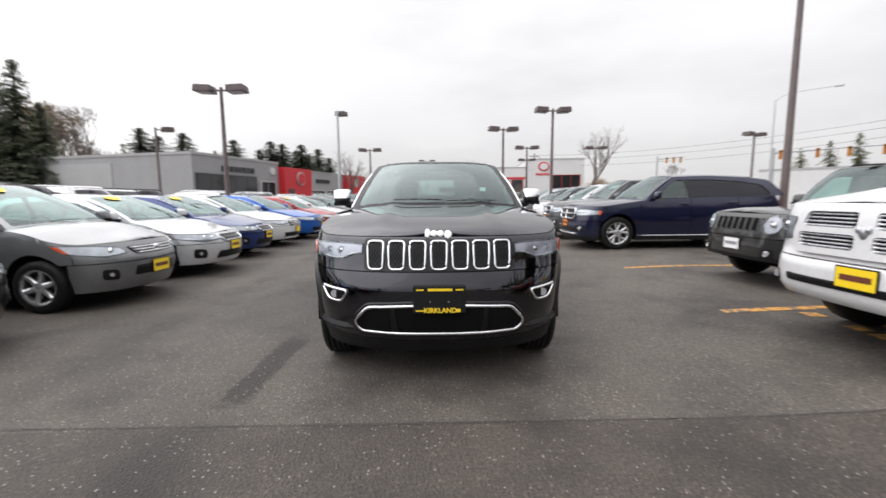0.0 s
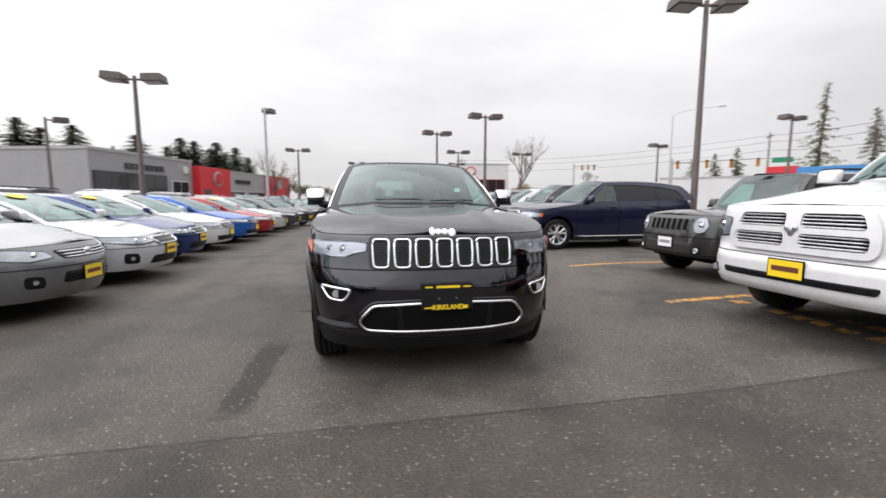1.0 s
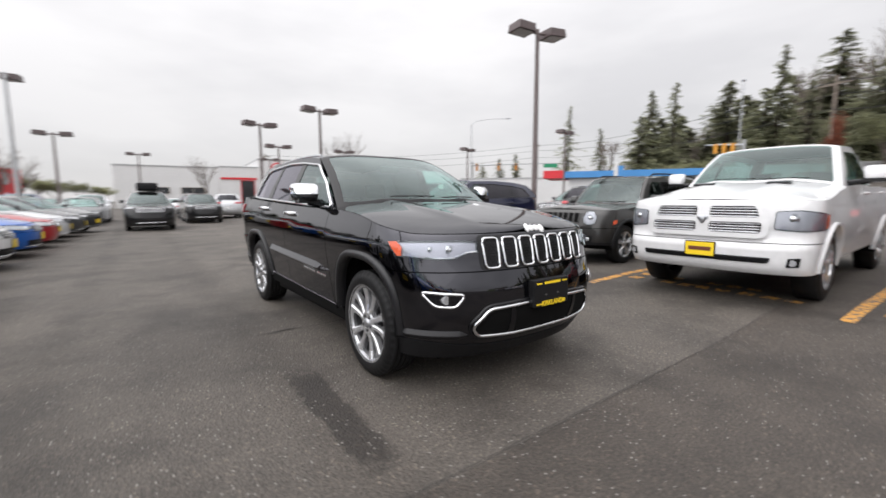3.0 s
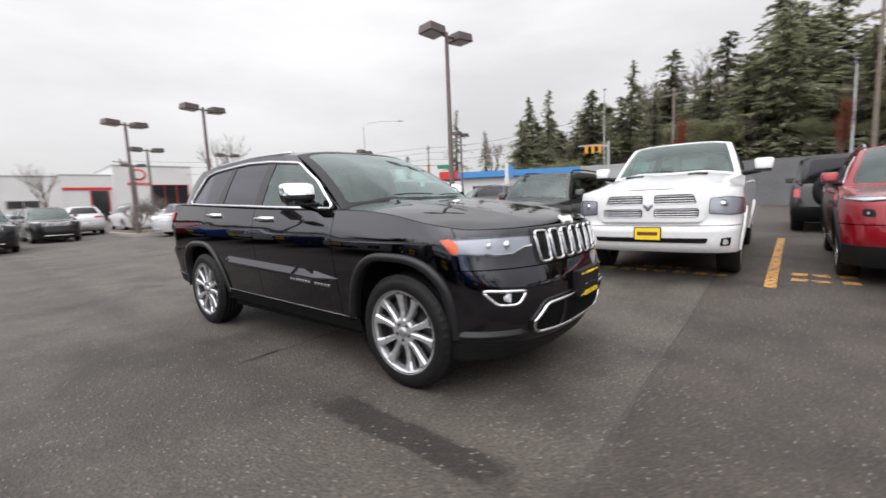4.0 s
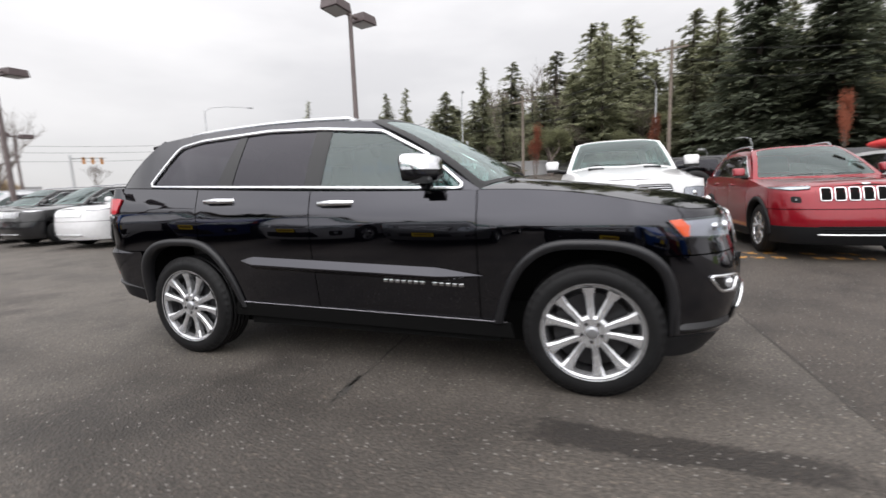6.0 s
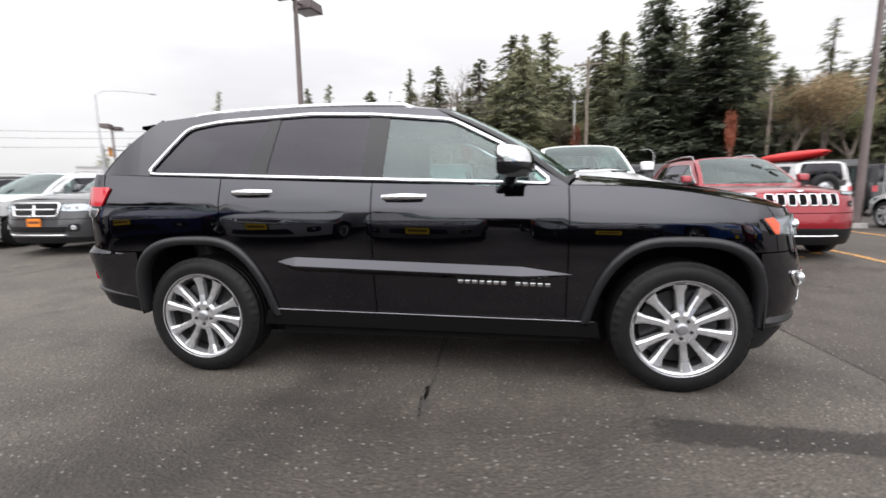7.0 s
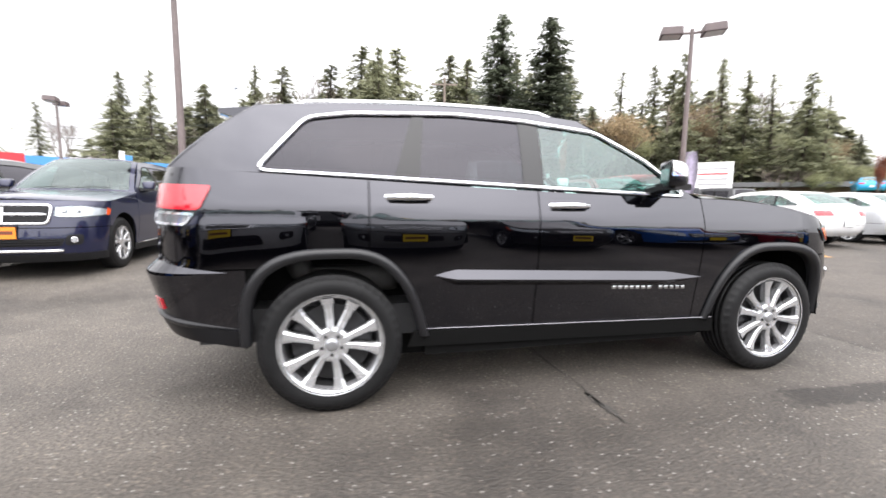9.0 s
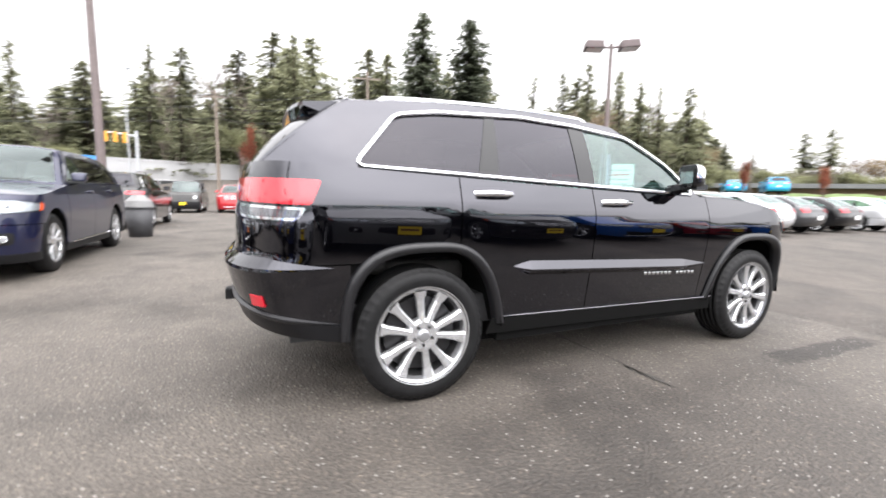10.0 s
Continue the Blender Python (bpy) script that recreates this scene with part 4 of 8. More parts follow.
def plate(C, car, y, z, material, kind="bar", w=0.30, h=0.15, ink=None, rear=False):
    """A number plate in its dealer frame, flat against the bumper."""
    s = -1 if not rear else 1
    fr = part("plate_frame", boxed(-w / 2 - 0.012, w / 2 + 0.012, min(y, y - s * 0.012), max(y, y - s * 0.012), z - h / 2 - 0.012, z + h / 2 + 0.012, bev=0.004), GLOSSBLACK, car)
    part("plate", boxed(-w / 2, w / 2, min(y + s * 0.004, y), max(y + s * 0.004, y), z - h / 2, z + h / 2), material, fr)
    if ink:
        part("plate_text_bar", boxed(-w * 0.4, w * 0.4, min(y + s * 0.006, y), max(y + s * 0.006, y), z - 0.02, z + 0.025), ink, fr)
    return fr


def lamp_patch(C, both, poly, depth=0.012, lens=LENS, inner=BEZEL, amber=None, car=None, bulbs=(), name="headlight"):
    """Headlights: a bright or dark reflector bowl under a clear cover that follows the body, with round projectors."""
    made = both(name, poly, [], C.body, inner, 0.003, 0.01, sp_=0.06)
    for ob in made:
        s = 1 if ob.data.vertices[0].co.x > 0 else -1
        for u, z, r in bulbs:
            x, y, _ = C.body(u, z)
            bm = bmesh.new()
            bmesh.ops.create_uvsphere(bm, u_segments=14, v_segments=8, radius=r, matrix=Matrix.Translation((s * x, y + r * 0.45, z)))
            bmesh.ops.create_cone(bm, cap_ends=False, segments=18, radius1=r * 1.25, radius2=r * 1.15, depth=0.02, matrix=Matrix.Translation((s * x, y - 0.004, z)) @ Matrix.Rotation(math.pi / 2, 4, "X"))
            part("projector", bm, SATIN, ob, "", True)
    for i, s in enumerate((1, -1)):
        put(skin_mesh("lens", poly, [], C.body, 0.08, 0.014, 0.01, s), "lens", lens, made[i])
        if amber:
            put(skin_mesh("side_marker", amber, [], C.body, 0.08, 0.0155, 0.004, s), "side_marker", AMBER, made[i], "amber side marker")
    return made


def ring_tube(C, poly, r, off, sp=0.03):
    q = densify([tuple(p) for p in poly], sp)
    out = []
    for u, z in q:
        a = np.array(C.body(u, z))
        out.append(a)
    bm = bmesh.new()
    tube(bm, out, r, 7, True)
    if off:
        for v in bm.verts:
            v.co.y -= off
    return bm


def text_part(name, body, size, m, material, parent, extrude=0.001, label=""):
    cu = bpy.data.curves.new(name, "FONT")
    cu.body, cu.size, cu.extrude, cu.align_x, cu.align_y = body, size, extrude, "CENTER", "CENTER"
    cu.offset = size * 0.03
    tmp = new("tmp", cu)
    me = bpy.data.meshes.new_from_object(tmp.evaluated_get(bpy.context.evaluated_depsgraph_get()))
    bpy.data.objects.remove(tmp)
    me.transform(m)
    return put(me, name, material, parent, label)


def band(C, car, name, u0, u1, zlo, zhi, material, off, depth=0.014, n=40, both=None, sp_=0.08):
    us = [u0 + (u1 - u0) * i / n for i in range(n + 1)]
    poly = [(u, zlo(C.base_y(u))) for u in us] + [(u, zhi(C.base_y(u))) for u in us[::-1]]
    return put(skin_mesh(name, poly, [], C.body, sp_, off, depth), name, material, car)


def ledge(C, car, name, us, zc, prof, material, label=""):
    """A pressed ledge along the body: prof gives (height from zc, how far it stands out) row by row, both times the swell of the spot."""
    vs, fs, k = [], [], len(prof)
    for u, e in us:
        for dz, dx in prof:
            z = zc(u) + dz * e
            p, q = Vector(C.body(u, z)), Vector(C.body(u + 0.004, z))
            n = Vector((q.y - p.y, p.x - q.x, 0)).normalized()
            if u > C.end or n.dot(Vector((p.x, p.y - 1.4, 0))) < 0:
                n = n if n.dot(Vector((p.x, p.y - 1.4, 0))) > 0 else -n
            vs.append(tuple(p + n * (dx * e + 0.001)))
    for i in range(len(us) - 1):
        for j in range(k - 1):
            fs.append((k * i + j, k * i + j + 1, k * i + k + j + 1, k * i + k + j))
    bm = bmesh.new()
    bv = [bm.verts.new(v) for v in vs]
    for f in fs:
        bm.faces.new([bv[i] for i in f])
    bmesh.ops.recalc_face_normals(bm, faces=bm.faces)
    return part(name, bm, material, car, label)


def hero_face(C, car, both, sp):
    # rear bumper's shelf wraps round from arch to arch
    ua = C.u(3.40)
    us = [(ua + 2 * (C.end - ua) * i / 72, min(1.0, 7.0 * i / 72, 7.0 * (72 - i) / 72)) for i in range(73)]
    ledge(C, car, "bumper_shelf", us, lambda u: 0.785, [(0.055, 0.0), (0.004, 0.017), (-0.012, 0.018), (-0.16, 0.005), (-0.20, 0.0)], BLACK_PAINT)
    # crease low on the front bumper's corners
    for sg in (1, -1):
        ua, ub = C.u(-0.40), C.ux(0.60)
        us = [(sg * (ua + (ub - ua) * i / 24), min(1.0, i / 4, (24 - i) / 3)) for i in range(25)]
        ledge(C, car, "bumper_crease", us, lambda u: 0.415, [(0.030, 0.0), (0.0, 0.018), (-0.008, 0.018), (-0.03, 0.0)], FLARE)
    # grille: dark surround and seven slots with bright rings and a mesh behind
    gx = 0.505
    poly = round_poly([(-C.ux(gx), 0.815), (C.ux(gx), 0.815), (C.ux(gx), 1.022), (-C.ux(gx), 1.03)], 0.03)
    surround = put(skin_mesh("grille", poly, [], C.body, 0.05, 0.004, 0.01), "grille", GLOSSBLACK, car, "gloss black grille surround")
    for i in range(7):
        x = -0.426 + 0.142 * i
        a, b = x - 0.055, x + 0.055
        u0, u1 = math.copysign(C.ux(abs(a)), a), math.copysign(C.ux(abs(b)), b)
        q = round_poly([(u0 + 0.006, 0.828), (u1 - 0.006, 0.828), (u1, 1.012), (u0, 1.012)], 0.028)
        bm = ring_tube(C, q, 0.0085, 0.012)
        slot = part("grille_slot", bm, CHROME, surround, "bright ring round a mesh opening", True)
        bm = bmesh.new()
        for k in range(10):
            for j in range(4):
                zz = 0.838 + 0.0178 * k
                uu = u0 + 0.022 + (j + 0.5 * (k % 2)) * 0.0225
                if uu < u1 - 0.015:
                    c = C.body(uu, zz + 0.008)
                    for h in range(6):
                        p = [(c[0] + 0.0105 * math.cos(math.pi / 3 * (h + e) + 0.52), c[1] - 0.006, c[2] + 0.0105 * math.sin(math.pi / 3 * (h + e) + 0.52)) for e in (0, 1)]
                        tube(bm, p, 0.0022, 3)
        part("mesh_insert", bm, PLASTIC, slot)
    # badge as a plain bright shape
    bm = bmesh.new()
    c = C.body(0, 1.05)
    for x, wd, hh, dz in ((-0.075, 0.036, 0.060, 0.0), (-0.034, 0.046, 0.042, -0.003), (0.012, 0.046, 0.042, -0.003), (0.062, 0.048, 0.056, -0.010)):
        bmesh.ops.create_uvsphere(bm, u_segments=12, v_segments=8, radius=1, matrix=Matrix.Translation((x, 0, dz)) @ Matrix.Diagonal((wd * 0.56, 0.012, hh * 0.56, 1)))
    badge = part("badge", bm, BADGE_WHITE, car, "plain bright badge on the hood edge", True)
    badge.matrix_local = pose(0, c[1] - 0.002, 1.062, -32, 0, 0)
    # headlights
    hl = [(C.ux(0.515), 0.925), (C.ux(0.58), 0.92), (C.ux(0.66), 0.887), (C.ux(0.74), 0.885), (C.u(-0.47), 0.903), (C.u(-0.40), 0.985), (C.u(-0.46), 0.995), (C.ux(0.78), 0.998), (C.ux(0.6), 0.998), (C.ux(0.512), 0.99)]
    am = [(C.u(-0.50), 0.908), (C.u(-0.472), 0.908), (C.u(-0.41), 0.99), (C.u(-0.475), 0.994), (C.u(-0.51), 0.96)]
    lights = lamp_patch(C, both, hl, amber=am, inner=DARK_BEZEL, bulbs=[(C.ux(0.67), 0.945, 0.026), (C.ux(0.765), 0.948, 0.018)])
    for ob, sg in zip(lights, (1, -1)):
        put(skin_mesh("reflector", inset_poly(hl, 0.010), [], C.body, 0.06, 0.006, 0.004, sg), "reflector", HERO_BEZEL, ob, "smoked silver reflector")
    for s in (1, -1):
        bm = bmesh.new()
        tube(bm, [(s * p[0], p[1] - 0.012, p[2]) for p in (C.body(C.ux(x), z) for x, z in ((0.525, 0.934), (0.585, 0.929), (0.665, 0.897), (0.75, 0.896), (0.80, 0.905)))], 0.004, 6)
        part("running_light", bm, SATIN, car, "pale running light along the lamp's lower edge", True)
    # fog lamps in bright frames
    for s in (1, -1):
        q = [(s * C.ux(0.685), 0.598), (s * C.ux(0.79), 0.604), (s * C.ux(0.845), 0.692), (s * C.ux(0.628), 0.676)]
        q = round_poly(q, 0.035)
        bm = ring_tube(C, q, 0.0095, 0.006)
        fog = part("fog_light", bm, CHROME, car, "bright fog light surround", True)
        put(skin_mesh("fog_recess", [(abs(a), b) for a, b in q], [], C.body, 0.05, 0.006, 0.006, s), "fog_recess", GLOSSBLACK, fog)
        c = C.body(C.ux(0.735), 0.645)
        bm = bmesh.new()
        cyl(bm, (s * c[0], c[1] - 0.016, 0.645), (s * c[0], c[1] + 0.02, 0.645), 0.027, 0.024, 18)
        part("fog_lens", bm, LAMPGLASS, fog)
    # lower intake with bright surround
    X = C.ux
    q = [(-X(0.59), 0.47), (-X(0.55), 0.408), (-X(0.3), 0.398), (X(0.3), 0.398), (X(0.55), 0.408), (X(0.59), 0.47), (X(0.49), 0.574), (X(0.2), 0.588), (-X(0.2), 0.588), (-X(0.49), 0.574)]
    q = round_poly(q, 0.035)
    part("intake_frame", ring_tube(C, inset_poly(q, -0.022), 0.013, 0.0), GLOSSBLACK, car, "", True)
    low = put(skin_mesh("lower_intake", q, [], C.body, 0.05, 0.004, 0.008), "lower_intake", DARK, car)
    part("intake_trim", ring_tube(C, inset_poly(q, -0.004), 0.0105, 0.014), CHROME, low, "bright trim round the lower intake", True)
    for s in (1, -1):
        put(skin_mesh("intake_post", [(X(0.28), 0.40), (X(0.33), 0.40), (X(0.33), 0.58), (X(0.30), 0.58)], [], C.body, 0.05, 0.012, 0.01, s), "intake_post", GLOSSBLACK, low)
    # bottom lips of unpainted plastic, front, rear and sills
    ub = C.u(-0.40)
    band(C, car, "front_lip", -ub, ub, lambda y: C.zlow(y) + 0.0, lambda y: max(C.zlow(y) + 0.02, 0.37 - 0.05 * max(0, 1 - abs(y + 0.86) / 0.25)), PLASTIC, 0.006)
    ur = C.u(3.335)
    band(C, car, "rear_lip", ur, 2 * C.end - ur, lambda y: C.zlow(y), lambda y: C.zlow(y) + 0.09, PILLAR, 0.008)
    us = [(ur + 2 * (C.end - ur) * i / 72, min(1.0, 9.0 * i / 72, 9.0 * (72 - i) / 72)) for i in range(73)]
    ledge(C, car, "bumper_crease", us, lambda u: C.zlow(C.body(u, 0.55)[1]) + 0.10, [(0.012, 0.0), (0.002, 0.016), (-0.006, 0.017), (-0.022, 0.006)], FLARE)
    for s in (1, -1):
        poly = [(C.u(0.43), 0.30), (C.u(2.5), 0.33), (C.u(2.47), 0.425), (C.u(0.45), 0.395)]
        sill = put(skin_mesh("sill", poly, [], C.body, 0.1, 0.008, 0.012, s), "sill", DARK, car)
        bm = bmesh.new()
        tube(bm, [(s * (C.body(C.u(y), 0.41)[0] + 0.012), y, 0.402 + 0.0165 * (y - 0.45)) for y in np.linspace(0.47, 2.43, 14)], 0.0026, 6)
        part("sill_trim", bm, BEZEL, sill, "thin bright sill line", True)
        # door moulding: a wedge that looks up to the sky
        vs, fs = [], []
        for i in range(31):
            y = 0.60 + (2.36 - 0.60) * i / 30
            zc = 0.683 + 0.034 * (y - 0.6)
            e = min(1, (y - 0.60) / 0.28, (2.36 - y) / 0.10)
            f = lambda z: C.body(C.u(y), z)[0]
            hh = 0.034 * e
            for z, dx in ((zc + hh, 0.001), (zc - hh * 0.5, 0.030 * e), (zc - hh * 0.8, 0.030 * e), (zc - hh * 1.6, 0.0)):
                vs.append((s * (f(z) + dx), y, z))
        for i in range(30):
            for k in range(3):
                q = (4 * i + k, 4 * i + k + 4, 4 * i + k + 5, 4 * i + k + 1)
                fs.append(q[::-1] if s > 0 else q)
        raw("door_moulding", vs, fs, BLACK_PAINT, car)
        # model name as small plain bars
        y = 0.72
        for i in range(13):
            if i != 5:
                bm = boxed(-0.004, 0.004, y + 0.003, y + 0.031, -0.010, 0.010, bev=0.003)
                for v in bm.verts:
                    v.co.x += s * (C.body(C.u(y), 0.615)[0] + 0.003)
                    v.co.z += 0.618 + 0.03 * (y - 0.7)
                part("name_bar", bm, CHROME, car)
            y += 0.0415
        # tail lights
        tl = [(C.u(3.475), 1.208), (C.ux(0.42, True), 1.225), (C.ux(0.42, True), 1.11), (C.u(3.53), 1.092)]
        tail = put(skin_mesh("tail_light", round_poly(tl, 0.02), [], C.body, 0.05, 0.012, 0.012, s), "tail_light", RED_LENS, car, "red wraparound tail light")
        tw = [(C.u(3.55), 1.080), (C.ux(0.44, True), 1.098), (C.ux(0.46, True), 1.030), (C.u(3.60), 1.018)]
        put(skin_mesh("reverse_lamp", round_poly(tw, 0.02), [], C.body, 0.05, 0.010, 0.012, s), "reverse_lamp", CHROME, tail, "chrome framed clear reverse lamp")
        put(skin_mesh("lens", round_poly(inset_poly(tw, 0.012), 0.012), [], C.body, 0.05, 0.014, 0.006, s), "lens", WHITE_LENS, tail)
        rl = [(C.ux(0.865, True), 0.60), (C.ux(0.79, True), 0.60), (C.ux(0.79, True), 0.655), (C.ux(0.865, True), 0.655)]
        put(skin_mesh("rear_reflector", rl, [], C.body, 0.05, 0.012, 0.010, s), "rear_reflector", RED_LENS, car)
        # roof rails
        bm = bmesh.new()
        xs = 0.585
        zr = lambda y: C.roof_edge(y) - 0.002
        ys = np.linspace(1.62, 3.05, 12)
        tube(bm, [(s * xs, 1.5, zr(1.5) + 0.0)] + [(s * xs, y, zr(y) + 0.03) for y in ys] + [(s * xs, 3.16, zr(3.1) - 0.03)], 0.017, 8)
        part("roof_rail", bm, SATIN, car, "bright roof rail", True)
    # roof spoiler
    bm = bmesh.new()
    vs, fs = [], []
    for i in range(13):
        x = -0.60 + 0.1 * i
        b = 0.05 * (x / 0.6) ** 2
        vs += [(x, 3.14 - b, 1.675 - b * 0.6), (x, 3.30 - b, 1.690 - b * 0.6), (x, 3.545 - b, 1.665 - b * 0.6), (x, 3.55 - b, 1.645 - b * 0.6), (x, 3.36 - b, 1.59 - b * 0.6)]
    for i in range(12):
        for k in range(5):
            fs.append((5 * i + k, 5 * i + (k + 1) % 5, 5 * i + 5 + (k + 1) % 5, 5 * i + 5 + k))
    fs += [(0, 4, 3, 2, 1), (60, 61, 62, 63, 64)]
    raw("roof_spoiler", vs, fs, BLACK_PAINT, car)
    # trailer hitch
    part("tow_hitch", boxed(-0.05, 0.05, 3.82, 3.93, 0.47, 0.54, bev=0.01), PLASTIC, car)
    # dealer plate: black, with lettering in orange
    c = C.body(0, 0.64)
    y = c[1] - 0.042
    fr = part("plate_frame", boxed(-0.172, 0.172, y - 0.004, y + 0.05, 0.553, 0.730, bev=0.005), PLASTIC, car, "black dealer plate frame")
    m = Matrix.Translation((0.005, y - 0.006, 0.571)) @ Matrix.Rotation(math.pi / 2, 4, "X")
    text_part("plate_lettering", "KIRKLAND", 0.044, m, YELLOW, fr)
    part("plate_top_bar", boxed(-0.075, 0.085, y - 0.006, y, 0.700, 0.716), YELLOW, fr)
    for x0, x1 in ((-0.15, -0.10), (0.105, 0.155)):
        part("plate_mark", boxed(x0, x1, y - 0.006, y, 0.703, 0.712), YELLOW, fr)
    part("plate_mark", boxed(-0.155, -0.10, y - 0.006, y, 0.566, 0.574), YELLOW, fr)
    part("plate_mark", boxed(0.11, 0.137, y - 0.006, y, 0.560, 0.582), YELLOW, fr)
    for x in (-0.06, 0.06):
        bm = bmesh.new()
        cyl(bm, (x, y, 0.63), (x, y - 0.008, 0.63), 0.007, 0.006, 8)
        part("plate_screw", bm, SATIN, fr)
    # sticker and mirror in the windscreen
    part("window_sticker", boxed(0.46, 0.52, 0.99, 0.993, 1.37, 1.41), WHITE, car)
    part("rear_view_mirror", boxed(-0.11, 0.11, 1.22, 1.25, 1.53, 1.60, bev=0.02), INTERIOR, car)


HERO = dict(
    yra=0.36, name="black_suv", kind="suv", paint=BLACK_PAINT, fine=0.045, yf=-0.86, yr=3.90, w=0.958, wb=2.915, cf=0.75, cr=0.45, nf=2.6, nr=3.0,
    sec=[(0.22, 0.845), (0.42, 0.893), (0.55, 0.912), (0.68, 0.932), (0.80, 0.9475), (0.90, 0.9555), (0.97, 0.958), (1.025, 0.9578), (1.04, 0.9555), (1.09, 0.9415), (1.15, 0.9225), (1.25, 0.890), (1.32, 0.868)], rake=0.04,
    front=[(0.2, 0.18), (0.32, 0.09), (0.42, 0.03), (0.55, 0.0), (0.68, 0.005), (0.78, 0.03), (0.86, 0.055), (0.95, 0.075), (1.02, 0.10), (1.08, 0.16), (1.2, 0.3)],
    rear=[(0.25, 0.45), (0.37, 0.22), (0.5, 0.06), (0.65, 0.02), (0.76, 0.0), (0.79, 0.004), (0.85, 0.045), (0.95, 0.045), (1.1, 0.06), (1.2, 0.075), (1.28, 0.095), (1.4, 0.15)],
    top=[(-0.86, 1.04), (-0.6, 1.045), (-0.45, 1.07), (0.0, 1.142), (0.4, 1.178), (0.62, 1.184), (0.8, 1.186), (3.66, 1.299), (3.9, 1.31)],
    low=[(-0.86, 0.24), (-0.5, 0.25), (-0.3, 0.30), (0.5, 0.33), (2.4, 0.35), (3.2, 0.368), (3.6, 0.435), (3.9, 0.495)],
    ra=0.44, za=0.405, arch=(0.452, 0.455, 3.0), lean=0.26, aoff=(0.058, -0.038), zbump=0.81, zbumpr=0.80, yh=-0.50, cuts=[0.63, 1.755, 2.715], yt=3.66,
    tailround=0.35, A0=(0.62, 1.18), A1=(1.40, 1.665), D0=(3.72, 1.301), D1=(3.28, 1.65), belt=(1.155, 0.0393), wbelt=0.884, tum=0.36, barrel=0.22, tailin=0.10,
    hood=[(-0.80, 1.045), (-0.68, 1.085), (-0.4, 1.14), (0.1, 1.205), (0.5, 1.245), (0.8, 1.265)], yc0=0.46, hpow=3.2, ridges=[(0.42, 0.012, 0.07)],
    roof=[(1.30, 1.705), (1.6, 1.735), (2.2, 1.752), (2.8, 1.742), (3.35, 1.695)], redge=[(1.40, 1.66), (1.7, 1.685), (2.2, 1.697), (2.8, 1.683), (3.28, 1.648)], yrf=1.30, yrr=3.36,
    dlo=[(0.72, 1.198), (3.27, 1.298), (3.03, 1.58), (2.79, 1.615), (2.2, 1.645), (1.78, 1.628), (1.30, 1.580), (0.96, 1.40)], dlor=0.05,
    panes=[(0.3, 1.70, 0, -0.05, "glass_f"), (1.83, 2.44, -0.05, -0.125, "glass_r"), (2.58, 3.6, -0.32, 0, "glass_r")],
    flare_drop=0.012, under=0.10, pillar_mat=PILLAR, glass_f=GLASS_CLEAR, glass_w=GLASS_SCREEN, glass_r=GLASS_DARK, glass_t=GLASS_TAIL, trim=0.0135, flare=0.041, flare_mat=FLARE, tuck=0.028, R=0.378, TW=0.26, rim=0.272,
    spokes=dict(n=5, split=0.56, hub=0.092, root=0.46, w0=0.034, w1=0.049, foot=0.08, dish=0.024, rot=0.12), rim_mat=ALLOY, wheel_label="polished alloy wheel with ten split spokes",
    mirror=(0.94, 1.225), mirror_mat=CHROME, mirror_sweep=0.45, mirror_w=0.098, mirror_d=0.11, mirror_h=0.078, mirror_out=0.135, mirror_size=1.04, mirror_label="chrome capped door mirror", handles=[(1.437, 1.686, 1.128), (2.381, 2.625, 1.165)], handle_mat=CHROME, face=hero_face, tailpane=[(-0.42, 0.10), (0.42, 0.10), (0.40, 0.84), (-0.40, 0.84)],
)


